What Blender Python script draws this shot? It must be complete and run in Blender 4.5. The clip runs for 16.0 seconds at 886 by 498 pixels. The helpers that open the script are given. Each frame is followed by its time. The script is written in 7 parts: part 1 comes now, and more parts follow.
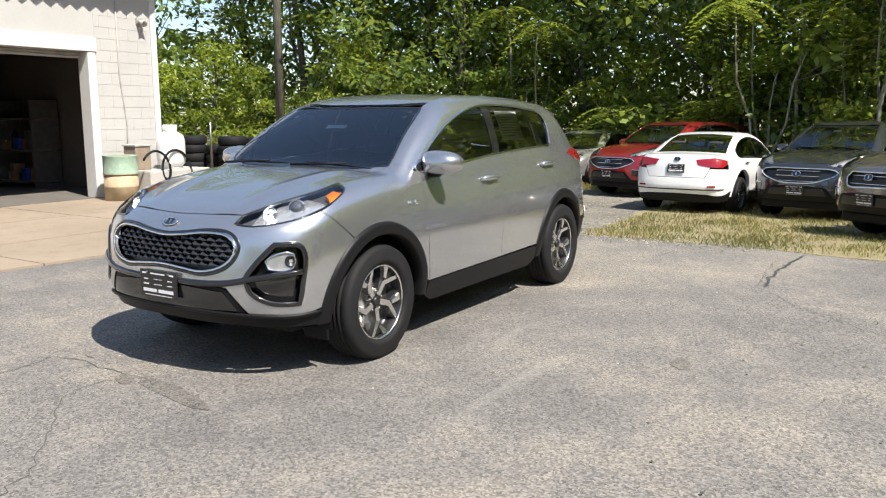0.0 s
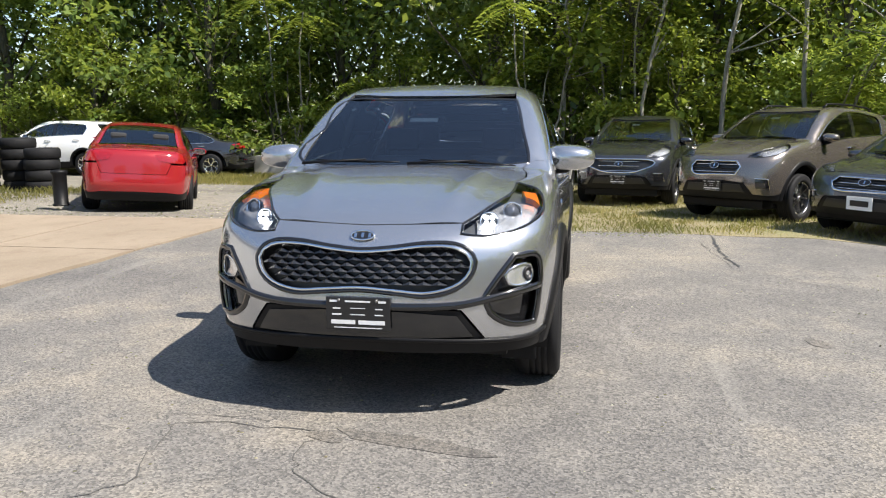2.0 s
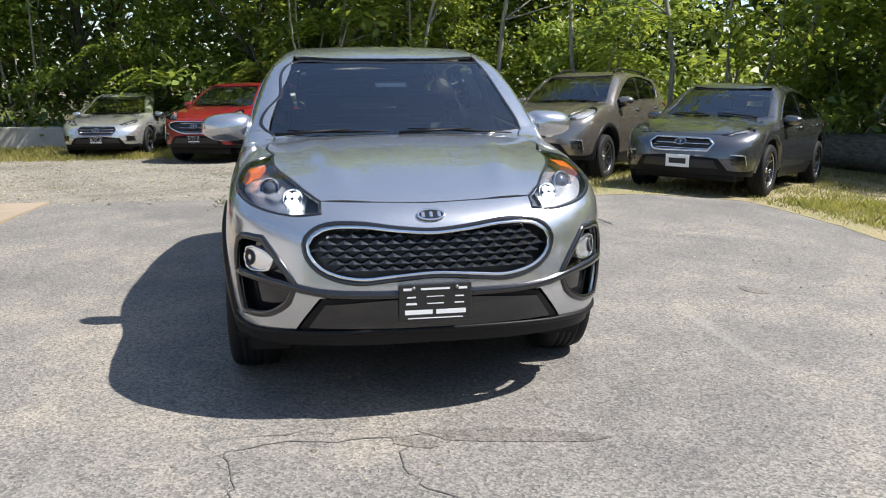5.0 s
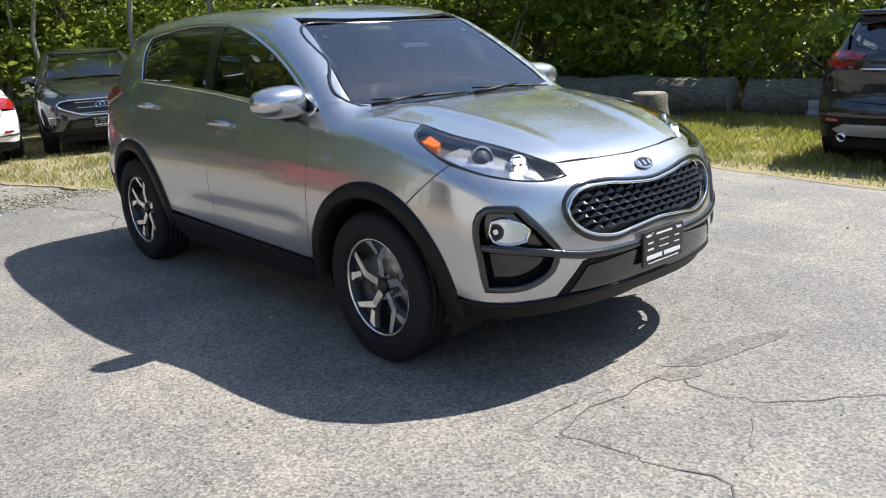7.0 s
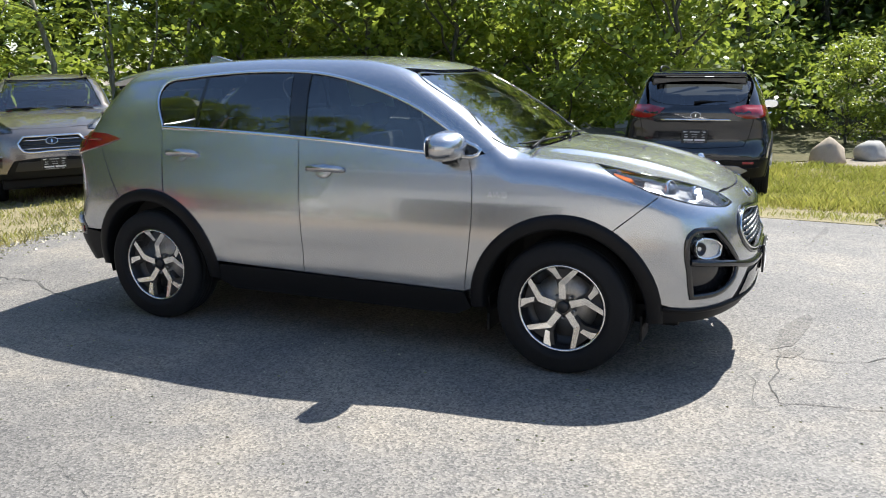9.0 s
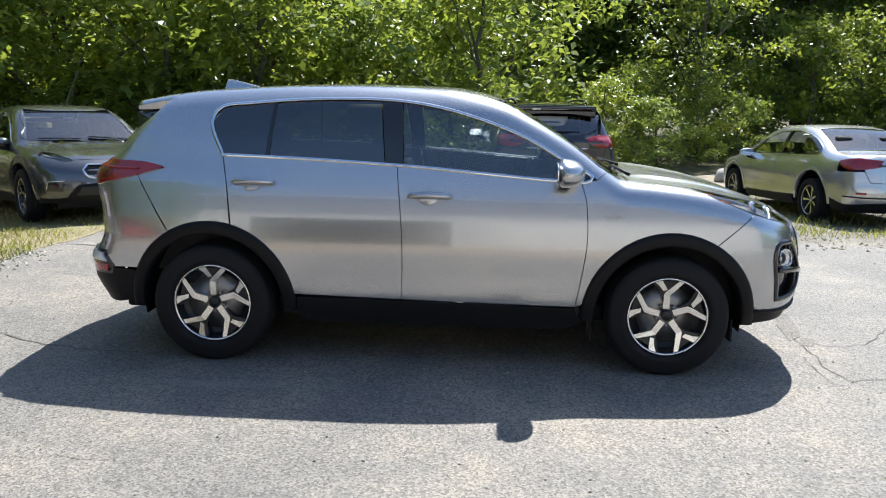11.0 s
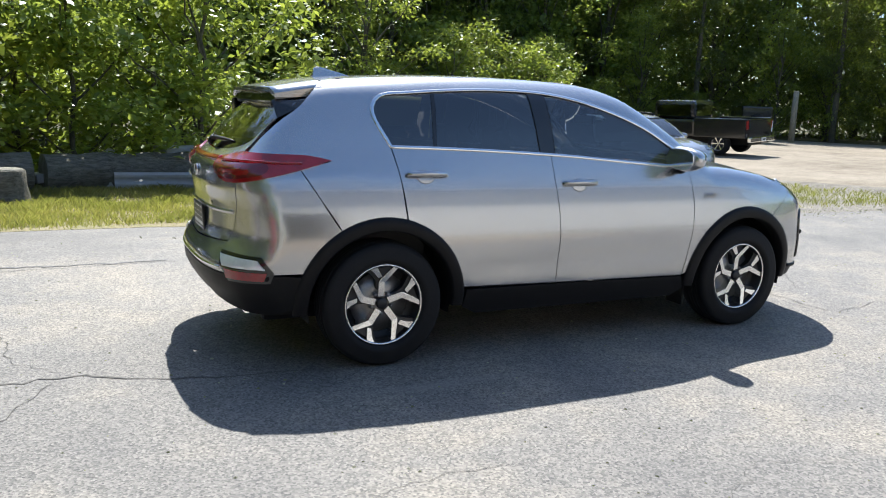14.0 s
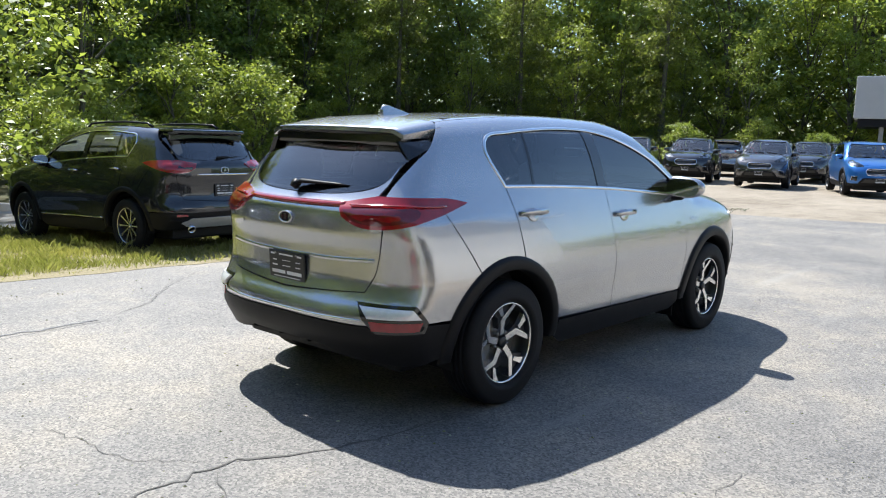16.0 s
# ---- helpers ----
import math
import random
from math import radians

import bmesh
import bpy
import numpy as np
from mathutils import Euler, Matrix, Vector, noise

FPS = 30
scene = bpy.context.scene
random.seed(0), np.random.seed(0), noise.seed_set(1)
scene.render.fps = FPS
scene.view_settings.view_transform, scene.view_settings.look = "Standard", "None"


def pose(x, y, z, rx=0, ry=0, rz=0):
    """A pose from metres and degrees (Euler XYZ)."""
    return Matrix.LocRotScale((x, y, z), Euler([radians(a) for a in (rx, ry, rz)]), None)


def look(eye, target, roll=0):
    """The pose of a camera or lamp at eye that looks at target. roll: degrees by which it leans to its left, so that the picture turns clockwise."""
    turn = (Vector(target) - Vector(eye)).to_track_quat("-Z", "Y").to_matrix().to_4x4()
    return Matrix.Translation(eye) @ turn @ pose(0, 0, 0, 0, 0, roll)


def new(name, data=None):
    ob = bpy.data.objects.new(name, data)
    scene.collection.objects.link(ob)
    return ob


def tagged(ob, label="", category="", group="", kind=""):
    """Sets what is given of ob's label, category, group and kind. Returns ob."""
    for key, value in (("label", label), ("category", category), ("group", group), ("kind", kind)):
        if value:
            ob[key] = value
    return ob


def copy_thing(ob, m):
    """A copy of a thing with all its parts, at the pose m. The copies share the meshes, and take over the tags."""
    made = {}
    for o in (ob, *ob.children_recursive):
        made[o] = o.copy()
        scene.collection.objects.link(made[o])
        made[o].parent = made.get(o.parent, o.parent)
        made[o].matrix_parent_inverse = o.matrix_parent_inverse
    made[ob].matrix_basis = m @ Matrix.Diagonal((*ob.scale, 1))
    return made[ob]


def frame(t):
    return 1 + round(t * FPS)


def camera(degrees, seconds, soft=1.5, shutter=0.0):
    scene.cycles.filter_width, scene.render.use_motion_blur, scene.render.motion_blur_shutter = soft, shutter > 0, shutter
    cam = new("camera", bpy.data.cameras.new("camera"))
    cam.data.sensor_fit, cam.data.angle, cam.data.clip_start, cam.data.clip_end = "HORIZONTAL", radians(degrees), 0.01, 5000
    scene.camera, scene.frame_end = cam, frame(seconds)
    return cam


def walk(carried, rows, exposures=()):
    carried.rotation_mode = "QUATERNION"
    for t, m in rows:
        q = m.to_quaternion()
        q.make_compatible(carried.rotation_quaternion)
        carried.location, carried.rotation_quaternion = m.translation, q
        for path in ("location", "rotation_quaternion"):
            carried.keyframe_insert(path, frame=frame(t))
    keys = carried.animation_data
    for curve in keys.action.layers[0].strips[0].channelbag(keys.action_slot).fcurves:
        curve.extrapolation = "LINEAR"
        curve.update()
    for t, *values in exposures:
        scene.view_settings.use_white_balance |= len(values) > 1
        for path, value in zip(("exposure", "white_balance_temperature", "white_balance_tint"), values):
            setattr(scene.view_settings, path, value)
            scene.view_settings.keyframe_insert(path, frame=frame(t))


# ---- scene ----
cam = camera(57.4, 16.0, soft=1.1)

PATH = [
    (0, (5.222, 3.766, 1.471), (3.55, 2.717, 1.147), -0.1),
    (0.5, (5.465, 3.087, 1.454), (3.699, 2.213, 1.11), -0.2),
    (1, (5.631, 2.371, 1.45), (3.788, 1.675, 1.102), -0.1),
    (1.5, (5.78, 1.671, 1.456), (3.877, 1.157, 1.115), -0.1),
    (2, (5.767, 1.006, 1.441), (3.824, 0.669, 1.11), -0.2),
    (2.5, (5.723, 0.358, 1.456), (3.758, 0.181, 1.132), -0.3),
    (3, (5.631, 0.023, 1.454), (3.66, -0.044, 1.125), -0.6),
    (3.5, (5.585, -0.095, 1.463), (3.614, -0.099, 1.122), -0.7),
    (4, (5.552, -0.105, 1.459), (3.586, -0.053, 1.098), -0.6),
    (4.5, (5.507, -0.139, 1.453), (3.549, -0.005, 1.069), -0.4),
    (4.7, (5.5, -0.23, 1.439), (3.549, -0.042, 1.042), -0.2),
    (5.75, (5.13, -1.49, 1.45), (3.31, -0.70, 0.975), -1.3),
    (6.8, (4.346, -2.737, 1.474), (2.838, -1.537, 0.939), -2.4),
    (7, (4.186, -2.978, 1.496), (2.739, -1.704, 0.963), -2.6),
    (7.5, (3.78, -3.6, 1.548), (2.498, -2.158, 1.019), -2.5),
    (8, (3.339, -4.017, 1.549), (2.211, -2.445, 1.044), -2.1),
    (8.5, (2.899, -4.436, 1.588), (1.937, -2.749, 1.11), -1.5),
    (9, (2.382, -4.773, 1.581), (1.6, -2.987, 1.138), -0.7),
    (9.5, (1.778, -5.031, 1.575), (1.187, -3.164, 1.165), -0.0),
    (9.7, (1.506, -5.14, 1.601), (0.997, -3.249, 1.199), 0.3),
    (10.75, (0.50, -5.43, 1.60), (0.32, -3.47, 1.215), 0.95),
    (11.8, (-0.319, -5.583, 1.589), (-0.226, -3.618, 1.227), 1.4),
    (12, (-0.455, -5.623, 1.588), (-0.313, -3.662, 1.221), 1.6),
    (12.5, (-0.932, -5.586, 1.513), (-0.651, -3.642, 1.137), 2.2),
    (13, (-1.574, -5.373, 1.488), (-1.128, -3.46, 1.109), 2.4),
    (13.5, (-2.287, -5.232, 1.503), (-1.64, -3.377, 1.128), 2.3),
    (14, (-2.975, -4.962, 1.476), (-2.111, -3.194, 1.119), 2.1),
    (14.5, (-3.642, -4.684, 1.486), (-2.565, -3.034, 1.142), 2.1),
    (15, (-4.171, -4.259, 1.485), (-2.92, -2.732, 1.164), 2.0),
    (15.5, (-4.645, -3.877, 1.468), (-3.258, -2.467, 1.174), 1.8),
    (16, (-4.909, -3.525, 1.504), (-3.421, -2.218, 1.222), 1.8),
]
walk(cam, [(t, look(eye, target, roll)) for t, eye, target, roll in PATH], exposures=[(0, 0.95, 6500, 10), (4.5, 1.0, 6300, 10), (8, 1.08, 6130, 9), (12.5, 1.08, 6050, 8), (16, 1.10, 5960, 8)])

# ---- light ----
world = bpy.data.worlds.new("sky")
scene.world = world
world.use_nodes = True
sky = world.node_tree.nodes.new("ShaderNodeTexSky")
sky.sky_type, sky.sun_disc = "NISHITA", False
sky.sun_elevation, sky.sun_rotation = radians(53.6), 0.339
sky.air_density, sky.dust_density, sky.ozone_density = 1.0, 0.7, 1.4
world.node_tree.links.new(sky.outputs[0], world.node_tree.nodes["Background"].inputs[0])
world.node_tree.nodes["Background"].inputs[1].default_value = 0.10
sun = new("sun", bpy.data.lights.new("sun", "SUN"))
sun.data.energy, sun.data.angle, sun.data.color = 4.7, radians(0.55), (1.0, 0.94, 0.85)
sun.matrix_world = look((2.45, 6.95, 10), (0, 0, 0))


# ---- materials ----
class Nodes:
    """A small builder of node materials."""

    def __init__(self, name):
        self.mat = bpy.data.materials.new(name)
        self.mat.use_nodes = True
        self.tree = self.mat.node_tree
        self.bsdf = self.tree.nodes["Principled BSDF"]
        self.out = self.tree.nodes["Material Output"]

    def add(self, kind, **inputs):
        n = self.tree.nodes.new("ShaderNode" + kind)
        for key, value in inputs.items():
            self.link(value, n.inputs[key.replace("_", " ")])
        return n

    def link(self, value, socket):
        if isinstance(value, bpy.types.NodeSocket):
            self.tree.links.new(value, socket)
        else:
            if socket.type == "RGBA" and len(value) == 3:
                value = (*value, 1)
            socket.default_value = value

    def set(self, **inputs):
        for key, value in inputs.items():
            self.link(value, self.bsdf.inputs[key.replace("_", " ")])
        return self

    def where(self):
        return self.add("TexCoord").outputs["Object"]

    def world_place(self):
        return self.add("NewGeometry").outputs["Position"]

    def noise(self, place, scale, detail=4, rough=0.6):
        return self.add("TexNoise", Vector=place, Scale=scale, Detail=detail, Roughness=rough).outputs["Fac"]

    def ramp(self, fac, *stops):
        n = self.add("ValToRGB", Fac=fac)
        e = n.color_ramp.elements
        while len(e) < len(stops):
            e.new(0.5)
        for el, (p, c) in zip(e, stops):
            el.position, el.color = p, (*c, 1) if len(c) == 3 else c
        return n.outputs["Color"]

    def mix(self, fac, a, b, how="MIX"):
        n = self.tree.nodes.new("ShaderNodeMix")
        n.data_type, n.blend_type = "RGBA", how
        self.link(fac, n.inputs[0]), self.link(a, n.inputs[6]), self.link(b, n.inputs[7])
        return n.outputs[2]

    def maths(self, how, a, b=0.0, clamp=False):
        n = self.tree.nodes.new("ShaderNodeMath")
        n.operation, n.use_clamp = how, clamp
        self.link(a, n.inputs[0]), self.link(b, n.inputs[1])
        return n.outputs[0]

    def bump(self, height, strength=0.3, distance=0.01):
        self.link(self.add("Bump", Height=height, Strength=strength, Distance=distance).outputs[0], self.bsdf.inputs["Normal"])
        return self


def plain(name, color, rough=0.5, metal=0.0, vary=0.12, scale=8.0, bump=0.0, coat=0.0, spec=0.5):
    """A paint, plastic or metal with soft two-scale variation."""
    m = Nodes(name)
    p = m.where()
    a, b = m.noise(p, scale, 5), m.noise(p, scale * 9, 3)
    f = m.maths("ADD", m.maths("MULTIPLY", a, 0.65), m.maths("MULTIPLY", b, 0.35))
    dark = tuple(c * (1 - vary) for c in color)
    light = tuple(min(1, c * (1 + vary)) for c in color)
    m.set(Base_Color=m.ramp(f, (0.3, dark), (0.7, light)), Metallic=metal, Coat_Weight=coat, Coat_Roughness=0.03, Specular_IOR_Level=spec)
    m.set(Roughness=m.add("MapRange", Value=a, To_Min=max(0.02, rough * 0.85), To_Max=min(1, rough * 1.15)).outputs[0])
    if bump:
        m.bump(b, bump, 0.004)
    return m.mat


def car_paint(name, color, metal=0.75, rough=0.3, coat=1.5):
    """Clear-coated paint with a thin uneven film of dust."""
    m = Nodes(name)
    p = m.where()
    dust, fine = m.noise(p, 2.0, 4), m.noise(p, 14.0, 3)
    film = m.maths("MULTIPLY", m.maths("MULTIPLY", dust, fine), 0.06)
    m.set(Base_Color=m.mix(film, color, (0.32, 0.29, 0.25)), Metallic=metal, Roughness=m.add("MapRange", Value=dust, To_Min=rough * 0.93, To_Max=rough * 1.08).outputs[0],
          Coat_Weight=1.0, Coat_Roughness=0.02, Coat_IOR=coat)
    return m.mat


def glass_pane(name, tint, gloss=0.02, haze=0.0, ior=1.85):
    """Thin tinted glass: what lies behind, darkened, under a clear reflection."""
    m = Nodes(name)
    clear = m.add("BsdfTransparent", Color=tint)
    film = m.add("BsdfDiffuse", Color=(0.25, 0.27, 0.28))
    body = m.add("MixShader", Fac=haze)
    m.link(clear.outputs[0], body.inputs[1]), m.link(film.outputs[0], body.inputs[2])
    shine = m.add("BsdfGlossy", Color=(1, 1, 1), Roughness=gloss)
    fres = m.add("Fresnel", IOR=ior)
    mixer = m.add("MixShader", Fac=fres.outputs[0])
    m.link(body.outputs[0], mixer.inputs[1]), m.link(shine.outputs[0], mixer.inputs[2])
    m.link(mixer.outputs[0], m.out.inputs[0])
    return m.mat


def glow(name, color, strength):
    m = Nodes(name)
    m.set(Base_Color=color, Emission_Color=color, Emission_Strength=strength)
    return m.mat


def asphalt_material(name="worn_asphalt", tint=(1.0, 1.0, 1.0)):
    m = Nodes(name)
    p = m.world_place()
    big, mid = m.noise(p, 0.35, 5), m.noise(p, 1.7, 6, 0.65)
    grit = m.add("TexVoronoi", Vector=p, Scale=95.0)
    fine = m.noise(p, 70.0, 4, 0.75)
    tone = m.ramp(m.maths("ADD", m.maths("MULTIPLY", big, 0.6), m.maths("MULTIPLY", mid, 0.4)), (0.36, (0.120, 0.116, 0.114)), (0.5, (0.178, 0.170, 0.160)), (0.63, (0.27, 0.245, 0.208)))
    stone = m.ramp(grit.outputs["Color"], (0.1, (0.38, 0.38, 0.38)), (0.9, (1.55, 1.5, 1.42)))
    col = m.mix(0.85, tone, stone, "MULTIPLY")
    col = m.mix(m.ramp(fine, (0.62, (0, 0, 0)), (0.72, (0.6, 0.6, 0.6))), col, (0.42, 0.40, 0.36))
    col = m.mix(m.ramp(fine, (0.28, (0.7, 0.7, 0.7)), (0.38, (0, 0, 0))), col, (0.06, 0.06, 0.06))
    streak = m.noise(m.add("Mapping", Vector=p, Rotation=(0, 0, 0.5), Scale=(0.25, 2.2, 1)).outputs[0], 1.0, 5, 0.6)
    col = m.mix(m.ramp(streak, (0.60, (0, 0, 0)), (0.72, (0.45, 0.45, 0.45))), col, (0.30, 0.285, 0.255))
    col = m.mix(1.0, col, tint, "MULTIPLY")
    m.set(Base_Color=col, Roughness=m.add("MapRange", Value=mid, To_Min=0.62, To_Max=0.85).outputs[0], Specular_IOR_Level=0.45)
    m.bump(m.maths("ADD", m.maths("MULTIPLY", grit.outputs["Distance"], 0.6), fine), 0.55, 0.006)
    return m.mat


def ground_material(name, c1, c2, c3, scale=1.0, stones=40.0, bump=0.5):
    """Loose ground: patches of three colours, with grit."""
    m = Nodes(name)
    p = m.world_place()
    big, mid, fine = m.noise(p, 0.4 * scale, 5), m.noise(p, 2.6 * scale, 6, 0.7), m.noise(p, stones, 3, 0.7)
    col = m.ramp(m.maths("ADD", m.maths("MULTIPLY", big, 0.55), m.maths("MULTIPLY", mid, 0.45)), (0.36, c1), (0.5, c2), (0.66, c3))
    col = m.mix(0.8, col, m.ramp(fine, (0.3, (0.5, 0.5, 0.5)), (0.7, (1.35, 1.35, 1.3))), "MULTIPLY")
    m.set(Base_Color=col, Roughness=0.9, Specular_IOR_Level=0.2)
    m.bump(m.maths("ADD", fine, mid), bump, 0.02)
    return m.mat


def leaf_material(name, dark, mid, light):
    """Thin leaves, each of its own tone, that let light through."""
    m = Nodes(name)
    rnd = m.add("NewGeometry").outputs["Random Per Island"]
    who = m.add("ObjectInfo").outputs["Random"]
    col = m.ramp(rnd, (0.0, dark), (0.55, mid), (1.0, light))
    col = m.mix(m.maths("MULTIPLY", who, 0.35), col, m.mix(0.5, col, (0.10, 0.11, 0.02)))
    patch = m.noise(m.world_place(), 0.55, 3, 0.6)
    col = m.mix(1.0, col, m.ramp(patch, (0.36, (0.62, 0.66, 0.62)), (0.52, (1.0, 1.0, 1.0)), (0.66, (1.45, 1.35, 1.2))), "MULTIPLY")
    m.set(Base_Color=col, Roughness=0.4, Specular_IOR_Level=0.5)
    thin = m.add("BsdfTranslucent", Color=m.mix(0.5, col, (0.46, 0.52, 0.07)))
    mixer = m.add("MixShader", Fac=0.5)
    m.link(m.bsdf.outputs[0], mixer.inputs[1]), m.link(thin.outputs[0], mixer.inputs[2])
    m.link(mixer.outputs[0], m.out.inputs[0])
    return m.mat


def bark_material(name, a, b, scale=6.0, grain=(1, 1, 0.18)):
    m = Nodes(name)
    p = m.add("Mapping", Vector=m.where(), Scale=grain).outputs[0]
    n = m.noise(p, scale * 4, 6, 0.7)
    patch = m.noise(m.where(), 1.3, 4)
    m.set(Base_Color=m.mix(m.maths("MULTIPLY", patch, 0.5), m.ramp(n, (0.35, a), (0.65, b)), (0.10, 0.12, 0.07)), Roughness=0.9, Specular_IOR_Level=0.15)
    m.bump(n, 0.9, 0.03)
    return m.mat


def concrete_material(name, a, b, warm):
    m = Nodes(name)
    p = m.world_place()
    big, mid, fine = m.noise(p, 0.5, 5), m.noise(p, 3.0, 6, 0.7), m.noise(p, 60.0, 3)
    col = m.ramp(big, (0.35, a), (0.65, b))
    col = m.mix(m.ramp(mid, (0.5, (0, 0, 0)), (0.75, (0.7, 0.7, 0.7))), col, warm)
    col = m.mix(0.4, col, m.ramp(fine, (0.3, (0.75, 0.75, 0.75)), (0.7, (1.15, 1.15, 1.15))), "MULTIPLY")
    m.set(Base_Color=col, Roughness=0.85, Specular_IOR_Level=0.25).bump(fine, 0.25, 0.005)
    return m.mat


ASPHALT = asphalt_material()
DIRT = ground_material("packed_dirt", (0.18, 0.15, 0.115), (0.28, 0.24, 0.19), (0.37, 0.32, 0.26), 0.7, 30)
GRAVEL = ground_material("grey_gravel", (0.15, 0.135, 0.115), (0.23, 0.21, 0.18), (0.31, 0.285, 0.245), 1.0, 45, 0.9)
TURF = ground_material("dry_turf", (0.21, 0.18, 0.10), (0.29, 0.245, 0.15), (0.22, 0.215, 0.10), 1.2, 35, 0.9)
LITTER = ground_material("forest_floor", (0.05, 0.05, 0.025), (0.09, 0.085, 0.04), (0.14, 0.12, 0.06), 1.0, 20, 0.9)
CONCRETE = concrete_material("apron_concrete", (0.26, 0.21, 0.155), (0.32, 0.26, 0.195), (0.21, 0.16, 0.115))
BLOCK = concrete_material("block_concrete", (0.36, 0.35, 0.33), (0.48, 0.46, 0.43), (0.28, 0.26, 0.23))
WHITE_WALL = plain("white_painted_block", (0.45, 0.44, 0.42), 0.7, vary=0.05, scale=2.0, bump=0.2)
TRIM_WHITE = plain("white_trim", (0.60, 0.59, 0.57), 0.5, vary=0.06)
SILVER = car_paint("grey_metallic_paint", (0.48, 0.49, 0.51), 0.84, 0.255, 1.7)
GLOSS_BLACK = plain("gloss_black", (0.012, 0.012, 0.013), 0.12, vary=0.1, coat=0.6)
CLADDING = plain("black_plastic", (0.009, 0.009, 0.010), 0.46, vary=0.2, scale=14, bump=0.10, spec=0.18)
RUBBER = plain("tyre_rubber", (0.013, 0.013, 0.014), 0.7, vary=0.25, scale=10, bump=0.3, spec=0.22)
CHROME = plain("chrome", (0.78, 0.79, 0.80), 0.08, 1.0, 0.04)
MACHINED = plain("machined_alloy", (0.80, 0.80, 0.79), 0.24, 1.0, 0.05, 30)
DARK_ALLOY = plain("dark_alloy", (0.035, 0.035, 0.037), 0.35, 0.5, 0.2)
STEEL = plain("brake_steel", (0.30, 0.29, 0.28), 0.4, 0.9, 0.25)
GLASS = glass_pane("clear_car_glass", (0.80, 0.86, 0.84), haze=0.002, ior=2.1)
TINTED = glass_pane("privacy_glass", (0.42, 0.43, 0.43), ior=2.1)
LENS = glass_pane("lamp_lens", (0.95, 0.96, 0.97), ior=1.4)
RED_LENS = plain("red_lamp_lens", (0.27, 0.007, 0.011), 0.08, 0.0, 0.25, 20, coat=1.0)
DEEP_RED = plain("dark_red_lens", (0.13, 0.006, 0.010), 0.12, 0.0, 0.2, 20, coat=1.0)
CLEAR_LAMP = plain("clear_lamp", (0.86, 0.87, 0.88), 0.22, 0.35, 0.1, 40)
AMBER = plain("amber_reflector", (0.75, 0.17, 0.02), 0.15, 0.0, 0.15, 60, coat=1.0)
BOWL = plain("lamp_bowl", (0.10, 0.105, 0.115), 0.3, 0.3, 0.2, 20)
REFLECTOR = plain("lamp_reflector", (0.70, 0.71, 0.73), 0.22, 0.75, 0.1)
LAMP_EYE = plain("projector_glass", (0.16, 0.17, 0.19), 0.08, 0.6, 0.1)
LED = glow("lit_lamp", (1.0, 0.98, 0.95), 3.5)
CLOTH = plain("dark_seat_cloth", (0.035, 0.035, 0.037), 0.9, vary=0.25, scale=30, bump=0.2)
DASH = plain("dash_plastic", (0.028, 0.028, 0.03), 0.6, vary=0.15)
WHITE_PAPER = plain("white_paper", (0.82, 0.82, 0.80), 0.6, vary=0.04)
THIN_PAPER = leaf_material("thin_paper", (0.78, 0.78, 0.77), (0.82, 0.82, 0.81), (0.85, 0.85, 0.84))
INK = plain("black_ink", (0.015, 0.015, 0.016), 0.35, vary=0.1)
PALE_INK = plain("pale_print", (0.75, 0.75, 0.76), 0.45, vary=0.05)
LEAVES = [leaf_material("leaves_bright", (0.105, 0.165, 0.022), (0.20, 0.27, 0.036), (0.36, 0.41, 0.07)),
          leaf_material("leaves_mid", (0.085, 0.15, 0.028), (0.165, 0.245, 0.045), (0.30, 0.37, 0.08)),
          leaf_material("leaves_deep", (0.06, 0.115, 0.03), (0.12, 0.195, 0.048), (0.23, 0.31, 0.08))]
# leaf colours darkened to stand in for the shade inside the wood
SHADE_LEAVES = leaf_material("leaves_shade", (0.034, 0.066, 0.019), (0.066, 0.118, 0.032), (0.14, 0.195, 0.052))
NEEDLES = leaf_material("needles", (0.014, 0.030, 0.012), (0.026, 0.050, 0.018), (0.05, 0.08, 0.025))
BLADES = leaf_material("grass_blades", (0.13, 0.12, 0.05), (0.24, 0.205, 0.10), (0.36, 0.30, 0.18))
GREEN_BLADES = leaf_material("green_grass", (0.15, 0.14, 0.045), (0.25, 0.225, 0.08), (0.37, 0.31, 0.145))
BARK = bark_material("bark", (0.055, 0.045, 0.035), (0.17, 0.145, 0.115))
PALE_BARK = bark_material("pale_bark", (0.20, 0.18, 0.14), (0.42, 0.39, 0.33))
LOG_BARK = bark_material("log_bark", (0.07, 0.06, 0.05), (0.24, 0.21, 0.18), grain=(0.2, 1, 1))


# ---- mesh tools ----
def part(name, bm, mat, parent=None, label="", m=None):
    """Links a bmesh (or a mesh) as one object, under a thing if there is one."""
    if isinstance(bm, bmesh.types.BMesh):
        me = bpy.data.meshes.new(name)
        bm.to_mesh(me)
        bm.free()
    else:
        me = bm
    if mat and not me.materials:
        for x in mat if isinstance(mat, (list, tuple)) else [mat]:
            me.materials.append(x)
    ob = new(name, me)
    if m is not None:
        ob.matrix_basis = m
    if parent is not None:
        ob.parent = parent
    return tagged(ob, label)


def thing(name, label, category, m=None, group="", kind=""):
    ob = new(name)
    ob.empty_display_size = 0.2
    if m is not None:
        ob.matrix_basis = m
    return tagged(ob, label, category, group, kind)


